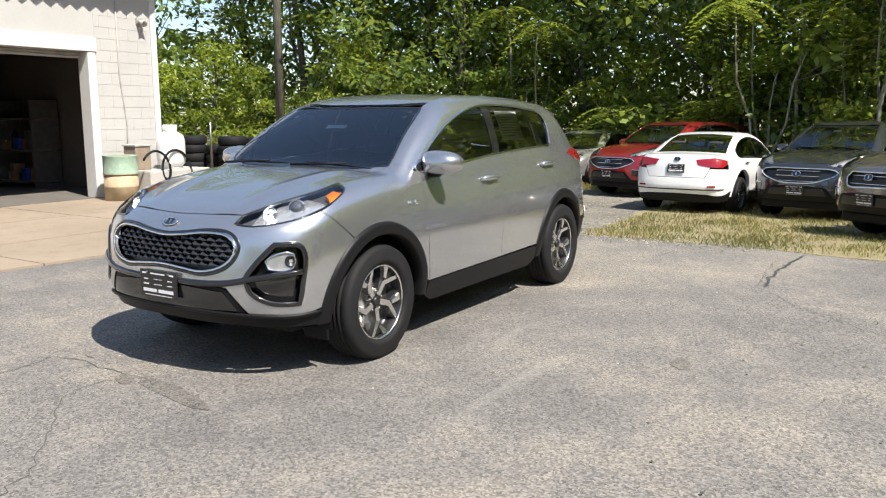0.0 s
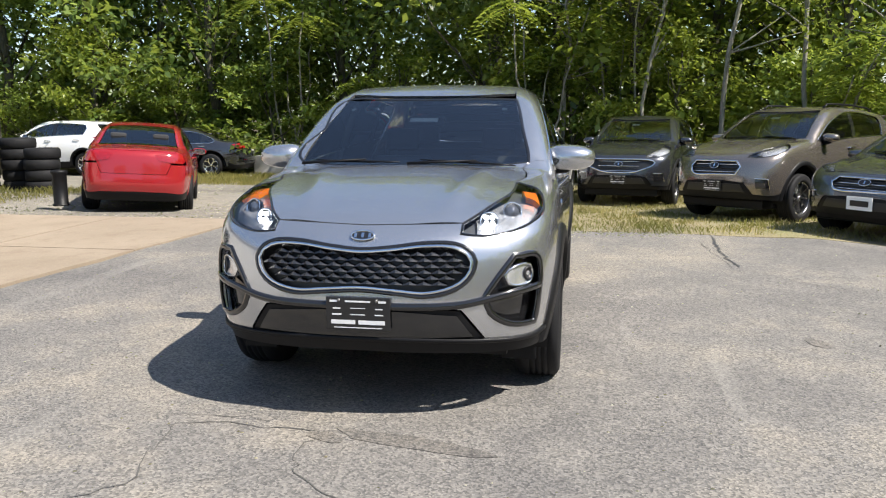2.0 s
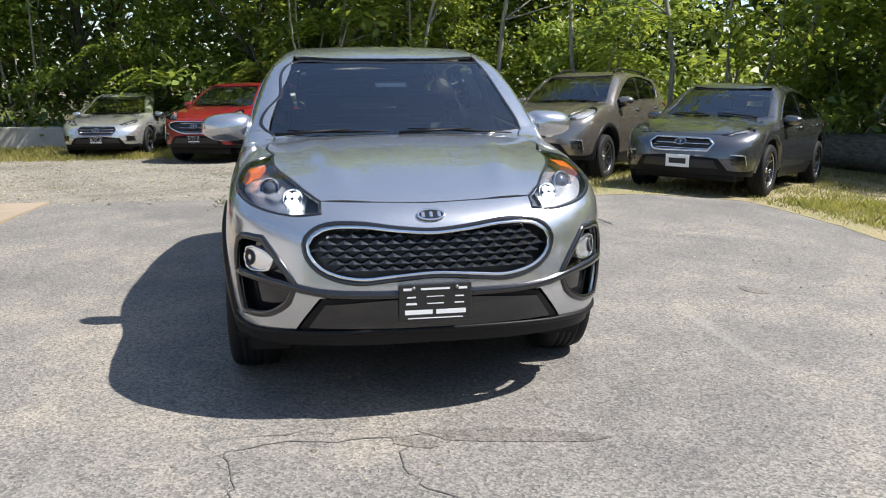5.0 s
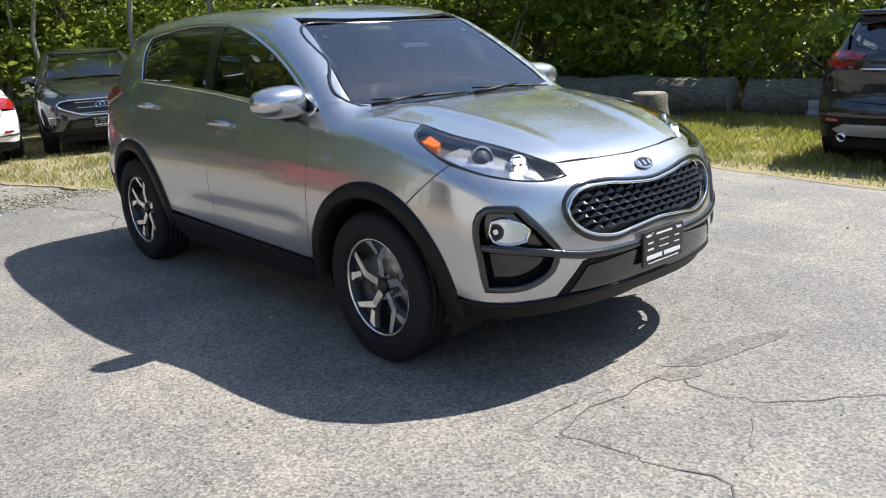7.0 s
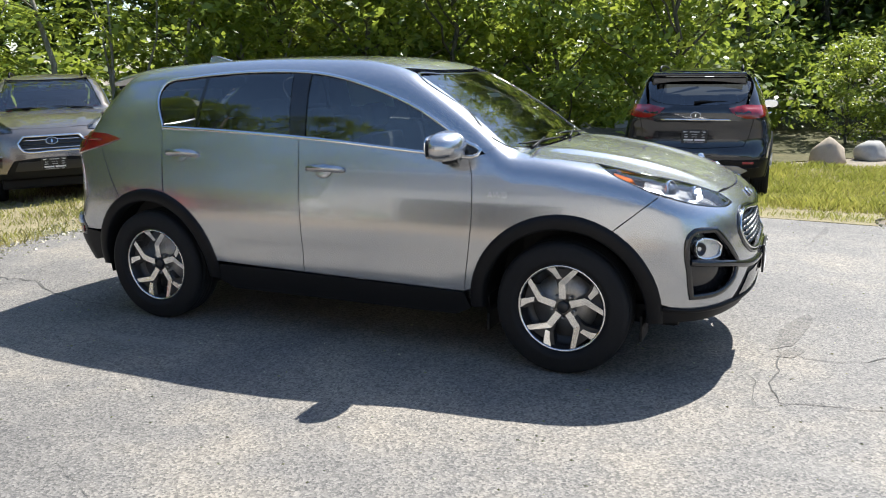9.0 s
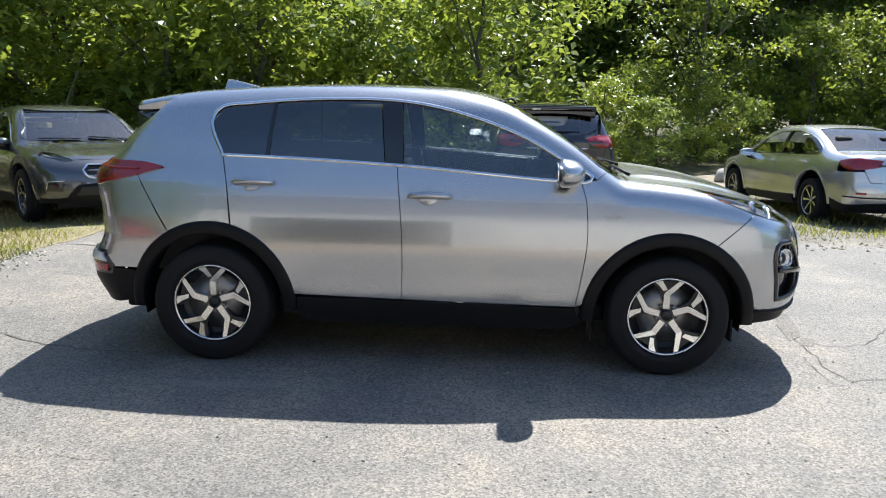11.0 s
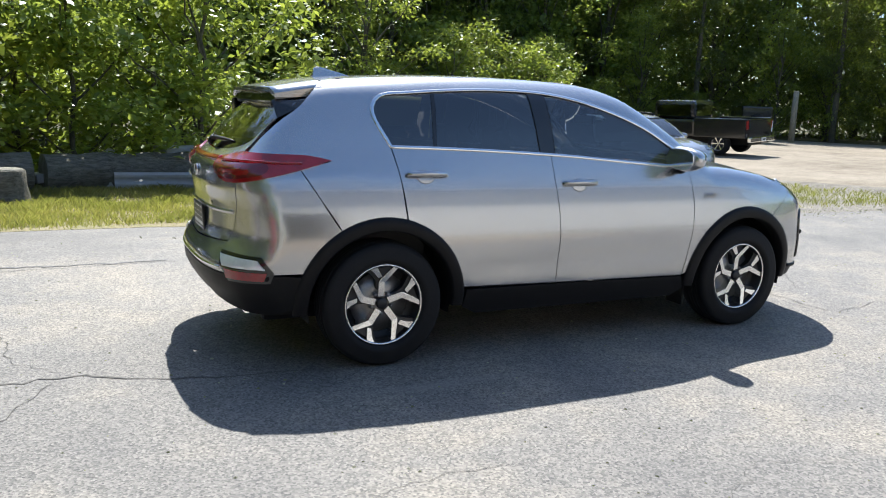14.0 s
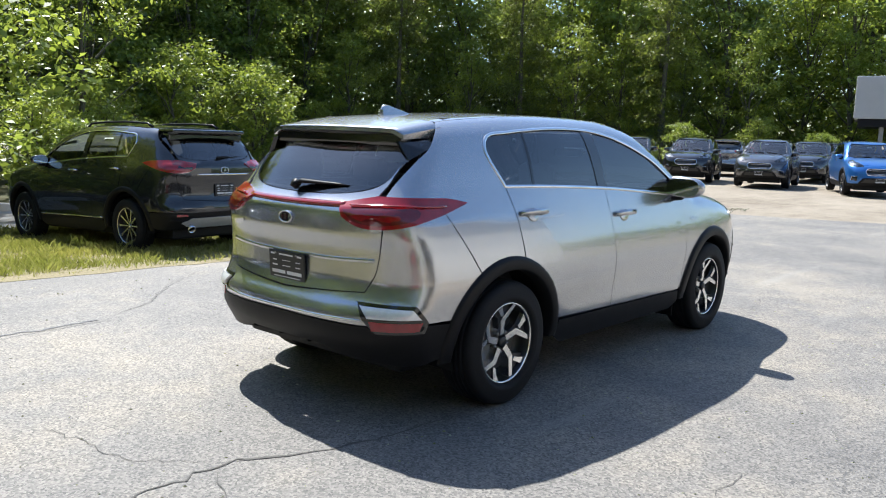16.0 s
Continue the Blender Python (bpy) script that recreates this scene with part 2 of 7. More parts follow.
def add_box(bm, x0, x1, y0, y1, z0, z1, bevel=0.0, m=None):
    r = bmesh.ops.create_cube(bm, size=1.0)
    vs = r["verts"]
    for v in vs:
        v.co = Vector(((x0 + x1) / 2 + v.co.x * (x1 - x0), (y0 + y1) / 2 + v.co.y * (y1 - y0), (z0 + z1) / 2 + v.co.z * (z1 - z0)))
    if bevel:
        es = list({e for v in vs for e in v.link_edges})
        r = bmesh.ops.bevel(bm, geom=es, offset=bevel, segments=2, affect="EDGES", profile=0.6)
        vs = list({v for f in r["faces"] for v in f.verts} | {v for v in vs if v.is_valid})
    if m is not None:
        bmesh.ops.transform(bm, matrix=m, verts=vs)
    return vs


def box(x0, x1, y0, y1, z0, z1, bevel=0.0, m=None):
    bm = bmesh.new()
    add_box(bm, x0, x1, y0, y1, z0, z1, bevel, m)
    return bm


def lathe(rows, seg=32, bm=None, m=None, smooth=True, closed=False):
    """Turns (radius, height) rows round z."""
    bm = bm or bmesh.new()
    rings = []
    for r, h in rows:
        ring = [bm.verts.new((r * math.cos(2 * math.pi * i / seg), r * math.sin(2 * math.pi * i / seg), h)) for i in range(seg)]
        rings.append(ring)
    if closed:
        rings.append(rings[0])
    for a, b in zip(rings, rings[1:]):
        for i in range(seg):
            f = bm.faces.new((a[i], a[(i + 1) % seg], b[(i + 1) % seg], b[i]))
            f.smooth = smooth
    if not closed:
        for ring, flip in ((rings[0], True), (rings[-1], False)):
            if rows[0 if flip else -1][0] > 1e-4:
                bm.faces.new(ring[::-1] if flip else ring)
    if m is not None:
        bmesh.ops.transform(bm, matrix=m, verts=list({v for r in rings for v in r}))
    return bm


def tube(pts, radius, seg=8, closed=False, flat=1.0, bm=None, up=None):
    """A round or flattened bar along points; radius may be a list."""
    bm = bm or bmesh.new()
    pts = [Vector(p) for p in pts]
    n = len(pts)
    rings = []
    for i, p in enumerate(pts):
        a = pts[(i - 1) % n] if closed or i else pts[0]
        b = pts[(i + 1) % n] if closed or i < n - 1 else pts[-1]
        t = (b - a).normalized()
        ref = Vector(up[i]) if up is not None else (Vector((0, 0, 1)) if abs(t.z) < 0.9 else Vector((1, 0, 0)))
        s = t.cross(ref).normalized()
        w = s.cross(t).normalized()
        r = radius[i] if isinstance(radius, (list, tuple)) else radius
        rings.append([bm.verts.new(p + s * (r * math.cos(2 * math.pi * k / seg)) + w * (r * flat * math.sin(2 * math.pi * k / seg))) for k in range(seg)])
    pairs = list(zip(rings, rings[1:])) + ([(rings[-1], rings[0])] if closed else [])
    for a, b in pairs:
        for k in range(seg):
            f = bm.faces.new((a[k], b[k], b[(k + 1) % seg], a[(k + 1) % seg]))
            f.smooth = True
    if not closed:
        bm.faces.new(rings[0]), bm.faces.new(rings[-1][::-1])
    return bm


def slab(outline, z0, z1, bevel=0.0):
    """A flat piece with an outline in x and y, between two heights."""
    bm = bmesh.new()
    f = bm.faces.new([bm.verts.new((x, y, z1)) for x, y in outline])
    if f.normal.z < 0:
        f.normal_flip()
    low = bmesh.ops.extrude_face_region(bm, geom=[f])
    for v in low["geom"]:
        if isinstance(v, bmesh.types.BMVert):
            v.co.z = z0
    bmesh.ops.recalc_face_normals(bm, faces=bm.faces)
    if bevel:
        bmesh.ops.bevel(bm, geom=[e for e in bm.edges if all(abs(v.co.z - z1) < 1e-5 for v in e.verts)], offset=bevel, segments=2, affect="EDGES")
    return bm


def lettering(name, text, size, depth, mat, parent, m, label=""):
    cu = bpy.data.curves.new(name, "FONT")
    cu.body, cu.size, cu.extrude, cu.align_x, cu.align_y = text, size, depth, "CENTER", "CENTER"
    tmp = new("tmp", cu)
    me = bpy.data.meshes.new_from_object(tmp.evaluated_get(bpy.context.evaluated_depsgraph_get()))
    bpy.data.objects.remove(tmp)
    return part(name, me, mat, parent, label, m)


# ---- lie of the land ----
def ease(a, b, t):
    t = min(1.0, max(0.0, (t - a) / (b - a)))
    return t * t * (3 - 2 * t)


def fall(x, y):
    """Height of the ground: level where the asphalt lies, falling gently to the west and north."""
    d = math.hypot(max(0.0, -x - 4.5) * (1 - (1 - ease(-9.5, -6.0, y)) * ease(-12.0, -7.5, x)), max(0.0, y - 3.6) * (1 - ease(9.0, 20.0, x)))
    return -0.44 * (1 - math.exp(-d / 6.0))


def drape(bm, step=1.5, area=(-30, 21, -26, 36)):
    """Lays a flat sheet on the sloping ground."""
    bmesh.ops.triangulate(bm, faces=bm.faces)
    for axis, lo, hi in ((0, area[0], area[1]), (1, area[2], area[3])):
        have = [v.co[axis] for v in bm.verts]
        for k in np.arange(max(lo, min(have)), min(hi, max(have)), step):
            co, no = Vector((0, 0, 0)), Vector((0, 0, 0))
            co[axis], no[axis] = k, 1
            bmesh.ops.bisect_plane(bm, geom=bm.verts[:] + bm.edges[:] + bm.faces[:], plane_co=co, plane_no=no, dist=1e-5)
    for v in bm.verts:
        v.co.z += fall(v.co.x, v.co.y)
    return bm


# ---- car bodies ----
from mathutils.geometry import delaunay_2d_cdt


def curve1(xs, ys):
    """A smooth monotone curve through a few knots (xs rising), as a function of arrays."""
    xs, ys = np.array(xs, float), np.array(ys, float)
    h, d = np.diff(xs), np.diff(ys) / np.diff(xs)
    m = np.zeros(len(xs))
    m[0], m[-1] = d[0], d[-1]
    for i in range(1, len(xs) - 1):
        if d[i - 1] * d[i] > 0:
            w1, w2 = 2 * h[i] + h[i - 1], h[i] + 2 * h[i - 1]
            m[i] = (w1 + w2) / (w1 / d[i - 1] + w2 / d[i])

    def value(x):
        x = np.clip(np.asarray(x, float), xs[0], xs[-1])
        i = np.clip(np.searchsorted(xs, x) - 1, 0, len(xs) - 2)
        t = (x - xs[i]) / h[i]
        return ((1 + 2 * t) * (1 - t) ** 2 * ys[i] + t * (1 - t) ** 2 * h[i] * m[i]
                + t * t * (3 - 2 * t) * ys[i + 1] + t * t * (t - 1) * h[i] * m[i + 1])
    return value


def smax(a, b, k):
    return np.maximum(a, b) + np.maximum(k - np.abs(a - b), 0) ** 2 / (4 * k)


class Shell:
    """The outer skin of a car body: x ahead, y to its left, z up. Met by rays from an axis along the car or from upright axes near its ends."""

    def __init__(self, top, side, taper, nose, tail, house=((-2, 0), (2, 0)), crown=0.06, bow=(0.28, 0.2), soft=(0.09, 0.10), mid=0.75, ends=1.2):
        split = lambda rows: curve1(*zip(*rows))
        self.top, self.side, self.taper, self.nose, self.tail, self.house = (split(r) for r in (top, side, taper, nose, tail, house))
        self.crown, self.bow, self.soft, self.mid, self.ends = crown, bow, soft, mid, ends

    def out(self, x, y, z):
        y = np.abs(y)
        side = y - self.side(z) - self.taper(x) - self.house(x) * np.clip((z - 1.05) / 0.4, 0, 1)
        scoop = np.clip((0.95 - np.abs(x + 0.02)) / 0.35, 0, 1)
        side = side + 0.008 * scoop * scoop * (3 - 2 * scoop) * np.exp(-((z - 0.545 - 0.03 * x) / 0.075) ** 2)
        ridge = 0.014 * np.exp(-((y - 0.46 + 0.14 * (x - 1.2)) / 0.06) ** 2) * np.clip((x - 1.08) / 0.2, 0, 1) * np.clip((2.06 - x) / 0.3, 0, 1)
        top = (z - self.top(x) + self.crown * y * y - ridge) * 0.8
        nose = x - self.nose(z) + self.bow[0] * (y / 0.85) ** 3
        tail = self.tail(z) - x + self.bow[1] * (y / 0.85) ** 3
        return smax(smax(side, top, self.soft[0]), smax(nose, tail, 0.05), self.soft[1])

    def cast(self, o, d, far=2.2):
        """How far along rays from o (inside) the skin lies."""
        lo, hi = np.zeros(len(o)), np.full(len(o), far)
        for _ in range(20):
            m = (lo + hi) / 2
            inside = self.out(*(o + d * m[:, None]).T) < 0
            lo, hi = np.where(inside, m, lo), np.where(inside, hi, m)
        return o + d * lo[:, None]

    def normal(self, p):
        e = 0.004
        g = np.stack([self.out(*(p + e * v).T) - self.out(*(p - e * v).T) for v in np.eye(3)], 1)
        return g / np.linalg.norm(g, axis=1)[:, None]

    def place(self, kind, uv):
        """Points of the skin from flat coordinates: L (x, angle), F and R (angle, z)."""
        uv = np.asarray(uv, float)
        u, v = uv[:, 0], uv[:, 1]
        n = np.zeros(len(u))
        if kind == "L":
            o = np.stack([u, n, n + self.mid], 1)
            d = np.stack([n, np.cos(v), np.sin(v)], 1)
        else:
            s = 1 if kind == "F" else -1
            o = np.stack([n + s * self.ends, n, v], 1)
            d = np.stack([s * np.cos(u), np.sin(u), n], 1)
        return self.cast(o, d)

    def flat(self, kind, p):
        p = np.asarray(p, float)
        if kind == "L":
            return np.stack([p[:, 0], np.arctan2(p[:, 2] - self.mid, p[:, 1])], 1)
        s = 1 if kind == "F" else -1
        return np.stack([np.arctan2(p[:, 1], s * (p[:, 0] - s * self.ends)), p[:, 2]], 1)

    def many(self, rows):
        """Points of the skin: rows of way, a, b; way s: side view (x, z); t: from above (x, y); f, r: from the ends (y, z)."""
        o, d = [], []
        for way, a, b in rows:
            if way == "s":
                o.append((a, 0, b)), d.append((0, 1, 0))
            elif way == "t":
                o.append((a, b, self.mid)), d.append((0, 0, 1))
            else:
                s = 1 if way == "f" else -1
                o.append((s * self.ends, a, b)), d.append((s, 0, 0))
        return self.cast(np.array(o, float), np.array(d, float))

    def at(self, kind, way, a, b):
        return self.many([(way, a, b)])[0]


def spline(pts, corner, step):
    """A closed curve through flat points that is smooth except at corners."""
    n = len(pts)
    pts = [np.array(p, float) for p in pts]
    out = []
    for i in range(n):
        p1, p2 = pts[i], pts[(i + 1) % n]
        p0 = pts[i - 1] if not corner[i] else 2 * p1 - p2
        p3 = pts[(i + 2) % n] if not corner[(i + 1) % n] else 2 * p2 - p1
        length = np.linalg.norm(p2 - p1)
        k = max(1, int(length / step))
        # end slopes limited to the span, so that uneven knots don't overshoot
        m1, m2 = p2 - p0, p3 - p1
        m1 = m1 / max(np.linalg.norm(m1), 1e-9) * length
        m2 = m2 / max(np.linalg.norm(m2), 1e-9) * length
        for j in range(k):
            t = j / k
            out.append((2 * t**3 - 3 * t**2 + 1) * p1 + (t**3 - 2 * t**2 + t) * m1 + (3 * t**2 - 2 * t**3) * p2 + (t**3 - t**2) * m2)
    return np.array(out)


def inside(poly, q):
    """Which of the points q lie in the polygon."""
    x, y = q[:, 0], q[:, 1]
    hit = np.zeros(len(q), bool)
    for (x0, y0), (x1, y1) in zip(poly, np.roll(poly, -1, 0)):
        cross = (y0 > y) != (y1 > y)
        with np.errstate(divide="ignore", invalid="ignore"):
            hit ^= cross & (x < (x1 - x0) * (y - y0) / (y1 - y0) + x0)
    return hit


class Body:
    """Cuts skin panels, trims and lamps out of a shell, for one car."""

    known = {}

    def __init__(self, root, shell, res=0.045, scale=(1, 1, 1), zmap=None):
        self.root, self.shell, self.res, self.scale = root, shell, res, np.array(scale)
        self.zmap = zmap or (lambda z: z)

    def loop(self, kind, pts, sym=False):
        sh = self.shell
        p3 = sh.many([(w.lower(), a, b if w.lower() == "t" else float(self.zmap(b))) for w, a, b in pts])
        corner = [w.isupper() for w, _, _ in pts]
        fl = [tuple(q) for q in sh.flat(kind, p3)]
        if sym:
            mid = [i for i in range(len(fl)) if abs(p3[i][1]) > 1e-6]
            flip = [(u, math.pi - v) if kind == "L" else (-u, v) for u, v in fl]
            fl = fl + [flip[i] for i in reversed(mid)]
            corner = corner + [corner[i] for i in reversed(mid)]
        k = np.array((1, 0.85) if kind == "L" else (0.95, 1))
        return spline([np.array(q) * k for q in fl], corner, self.res * 0.6), k

    def cut(self, kind, pts, sym, lift, thick, holes, gap, res):
        """The mesh of a panel before it is scaled to its car."""
        sh = self.shell
        out, k = self.loop(kind, pts, sym)
        area = np.sum(out[:, 0] * np.roll(out[:, 1], -1) - out[:, 1] * np.roll(out[:, 0], -1))
        if area < 0:
            out = out[::-1]
        t = np.roll(out, -1, 0) - np.roll(out, 1, 0)
        nrm = np.stack([-t[:, 1], t[:, 0]], 1) / np.maximum(np.linalg.norm(t, axis=1), 1e-9)[:, None]
        out = out + nrm * gap
        cut = []
        for hp, hs in holes:
            c = self.loop(kind, hp, hs)[0]
            cut.append(c)
            if sym and not hs:
                c2 = c.copy()
                c2[:, 0 if kind != "L" else 1] = -c[:, 0] if kind != "L" else math.pi * 0.85 - c[:, 1]
                cut.append(c2)
        lo, hi = out.min(0), out.max(0)
        gx, gy = np.meshgrid(np.arange(lo[0] + res / 2, hi[0], res), np.arange(lo[1] + res / 2, hi[1], res))
        grid = np.stack([gx.ravel(), gy.ravel()], 1)
        rims = [out] + cut
        edge = np.concatenate(rims)
        if len(grid):
            keep = inside(out, grid)
            near = np.min(np.linalg.norm(grid[:, None] - edge[None], axis=2), axis=1) > res * 0.45
            grid = grid[keep & near]
        verts = [Vector(v) for v in np.concatenate([edge, grid])]
        edges, base = [], 0
        for r in rims:
            edges += [(base + i, base + (i + 1) % len(r)) for i in range(len(r))]
            base += len(r)
        v2, _, faces, _, _, _ = delaunay_2d_cdt(verts, edges, [list(range(len(out)))], 1, 1e-6)
        v2 = np.array([tuple(v) for v in v2])
        faces = np.array([tuple(f)[:3] for f in faces])
        mid = v2[faces].mean(1)
        ok = inside(out, mid)
        for c in cut:
            ok &= ~inside(c, mid)
        faces = faces[ok]
        p = sh.place(kind, v2 / k)
        n = sh.normal(p)
        fn = np.cross(p[faces[:, 1]] - p[faces[:, 0]], p[faces[:, 2]] - p[faces[:, 0]])
        bad = np.sum(fn * n[faces[:, 0]], 1) < 0
        faces[bad] = faces[bad][:, ::-1]
        count = {}
        for f in faces:
            for a, b in ((f[0], f[1]), (f[1], f[2]), (f[2], f[0])):
                count[(a, b)] = 1
        border = [(a, b) for a, b in count if (b, a) not in count]
        top, low = p + n * lift, p + n * (lift - thick)
        return top, low, faces, border

    def panel(self, name, kind, pts, mat, sym=False, lift=0.0, thick=0.018, holes=(), gap=0.0013, label="", sides=(1,), parent=None, res=None):
        """One panel of the skin per side. holes: (points, sym) outlines cut out of it."""
        key = (id(self.shell), res or self.res, kind, tuple((w, a, b if w in "tT" else float(self.zmap(b))) for w, a, b in pts), sym, lift, thick, gap, str(holes))
        if key not in self.known:
            self.known[key] = self.cut(kind, pts, sym, lift, thick, holes, gap, res or self.res)
        top, low, faces, border = self.known[key]
        made = []
        for side in sides:
            vs = [tuple(q) for q in top]
            fs = [tuple(int(i) for i in f) for f in faces]
            smooth = [True] * len(fs)
            for a, b in border:
                i = len(vs)
                vs += [tuple(top[a]), tuple(top[b]), tuple(low[b]), tuple(low[a])]
                fs.append((i + 1, i, i + 3, i + 2))
                smooth.append(False)
            vs = np.array(vs) * self.scale * np.array((1, side, 1))
            if side < 0:
                fs = [f[::-1] for f in fs]
            me = bpy.data.meshes.new(name)
            me.from_pydata([tuple(v) for v in vs], [], fs)
            me.polygons.foreach_set("use_smooth", smooth)
            # the skin's own normals, so that reflections run smoothly over the panels
            skin = (top - low) / thick / self.scale * np.array((1, side, 1))
            skin /= np.linalg.norm(skin, axis=1)[:, None]
            rim = [np.array(me.polygons[len(faces) + k // 4].normal) for k in range(4 * len(border))]
            me.normals_split_custom_set_from_vertices([tuple(q) for q in skin] + [tuple(q) for q in rim])
            made.append(part(name, me, mat, parent or self.root, label))
        return made

    def trace(self, kind, pts, lift=0.004, step=None, closed=False, sym=False):
        """Points and normals along a line on the skin."""
        sh = self.shell
        p3 = sh.many([(w.lower(), a, b if w.lower() == "t" else float(self.zmap(b))) for w, a, b in pts])
        fl = list(sh.flat(kind, p3))
        if sym:
            fl = fl + [np.array((q[0], math.pi - q[1]) if kind == "L" else (-q[0], q[1])) for q in reversed(fl) if abs(q[0] if kind != "L" else q[1] - math.pi / 2) > 1e-5]
        corner = [w.isupper() for w, _, _ in pts]
        corner = corner + corner[::-1][:len(fl) - len(corner)]
        if not closed:
            corner[0] = corner[-1] = True
        line = spline(fl, corner, (step or self.res) * 0.7)
        if not closed:
            ends = [i for i in range(len(line)) if np.linalg.norm(line[i] - fl[-1]) < 1e-9]
            line = line[:ends[0] + 1]
        p = sh.place(kind, line)
        n = sh.normal(p)
        return p + n * lift, n

    def trim(self, name, kind, pts, radius, mat, lift=0.002, flat=0.5, sides=(1,), closed=False, sym=False, seg=8, label="", parent=None):
        p, n = self.trace(kind, pts, lift, closed=closed, sym=sym)
        for side in sides:
            f = self.scale * np.array((1, side, 1))
            bm = tube([tuple(q) for q in p * f], radius, seg, closed, flat, up=[tuple(q) for q in n * np.array((1, side, 1))])
            bmesh.ops.recalc_face_normals(bm, faces=bm.faces)
            part(name, bm, mat, parent or self.root, label)

    def spot(self, way, a, b, lift=0.0, side=1):
        """A pose on the skin: z out of it, x along the car's level, y up."""
        p = self.shell.at("L", way, a, b if way == "t" else float(self.zmap(b)))[None]
        n = self.shell.normal(p)[0]
        p = (p[0] + n * lift) * self.scale * np.array((1, side, 1))
        z = Vector(n * np.array((1, side, 1))).normalized()
        x = Vector((0, 0, 1)).cross(z).normalized()
        y = z.cross(x)
        return Matrix.Translation(p) @ Matrix((x, y, z)).transposed().to_4x4()


def arch(x, r, a0, a1, n=5, corners=True, z=0.345):
    """Points of the side view round a wheel."""
    rows = [(x + r * math.cos(radians(a)), z + r * math.sin(radians(a))) for a in np.linspace(a0, a1, n)]
    return [("S" if corners and i in (0, n - 1) else "s", *p) for i, p in enumerate(rows)]


def wheel(root, x, y, radius=0.356, rim=0.235, width=0.225, style="five", bright=MACHINED, dark=DARK_ALLOY, detail=True):
    """One wheel, its face turned outwards."""
    s = 1 if y > 0 else -1
    m = pose(x, y, radius - 0.004, -90 * s, 0, 0)
    w = width / 2
    seg = 48 if detail else 24
    barrel = part("wheel", lathe([(0.05, -0.02), (rim * 0.86, -0.03), (rim * 0.93, -w * 0.9), (rim, -w * 0.9), (rim, w * 0.80), (rim * 0.975, w * 0.86), (rim * 0.94, w * 0.80), (rim * 0.92, w * 0.3), (rim * 0.88, 0.0), (0.05, 0.0)], seg), dark, root, "alloy wheel", m)
    rows = [(rim * 0.985, -w * 0.8), (rim * 1.05, -w), (radius * 0.90, -w * 1.04), (radius * 0.965, -w * 0.92), (radius * 0.995, -w * 0.62)]
    for g in (-0.42, -0.14, 0.14, 0.42):
        rows += [(radius, w * (g - 0.10)), (radius, w * (g + 0.06)), (radius - 0.009, w * (g + 0.075)), (radius - 0.009, w * (g + 0.115))]
    rows += [(radius * 0.995, w * 0.62), (radius * 0.965, w * 0.92), (radius * 0.90, w * 1.04), (rim * 1.16, w * 1.03), (rim * 1.13, w * 1.055), (rim * 1.05, w * 1.0), (rim * 0.985, w * 0.84)]
    part("tyre", lathe(rows, 64 if detail else 28, closed=True), RUBBER, barrel)
    part("rim_edge", lathe([(rim * 0.935, w * 0.84), (rim * 0.985, w * 0.885), (rim * 0.985, w * 0.83), (rim * 0.935, w * 0.80)], seg, closed=True), bright, barrel)
    if detail:
        part("brake_disc", lathe([(0.05, -0.012), (rim * 0.72, -0.012), (rim * 0.72, 0.012), (0.05, 0.012)], 32), STEEL, barrel)

    def blade(ring, z0, z1, mat, name, turn, dish):
        bm = bmesh.new()
        lift = lambda q: dish * (q.length / rim) ** 2
        pts = [Vector((r * math.cos(radians(a + turn)), r * math.sin(radians(a + turn)))) for r, a in ring]
        up = [bm.verts.new((q.x, q.y, z1 + lift(q))) for q in pts]
        dn = [bm.verts.new((q.x * 1.01, q.y * 1.01, z0)) for q in pts]
        bm.faces.new(up)
        for i in range(len(pts)):
            j = (i + 1) % len(pts)
            bm.faces.new((up[i], dn[i], dn[j], up[j]))
        bmesh.ops.recalc_face_normals(bm, faces=bm.faces)
        part(name, bm, mat, barrel)
    R = rim * 0.95
    zf = w * 0.52
    if style == "five":
        for i in range(5):
            t = 72 * i + 95
            blade([(0.045, 24), (R * 0.58, 5), (R * 0.65, -1), (R, -21), (R, -28), (R * 0.55, -11), (0.045, -24)], 0.0, zf, bright, "spoke", t, 0.028)
            blade([(R * 0.70, -3), (R * 0.68, 6), (R * 0.85, 12), (R, 18), (R, 6)], 0.0, zf, bright, "spoke_plate", t, 0.028)
            blade([(R * 0.35, 12), (R * 0.66, 11), (R, 22), (R, -24), (R * 0.62, -8), (R * 0.35, -12)], 0.0, zf - 0.012, dark, "spoke_web", t, 0.02)
    else:
        count = {"ten": 10, "seven": 7, "six": 6}[style]
        for i in range(count):
            t = 360 / count * i
            h = 110 / count
            blade([(0.04, -h), (R * 0.6, -h * 0.33), (R, -h * 0.42), (R, h * 0.42), (R * 0.6, h * 0.33), (0.04, h)], 0.0, zf, bright, "spoke", t, 0.02)
    part("hub_cap", lathe([(0.032, zf - 0.02), (0.032, zf + 0.006), (0.026, zf + 0.012), (0.0, zf + 0.013)], 20), dark if detail else bright, barrel)
    if detail:
        for i in range(5):
            a = radians(72 * i + 54)
            part("lug_nut", lathe([(0.010, zf - 0.03), (0.010, zf - 0.002), (0.006, zf + 0.002), (0, zf + 0.002)], 8, m=pose(0.062 * math.cos(a), 0.062 * math.sin(a), 0)), STEEL, barrel)
    return barrel


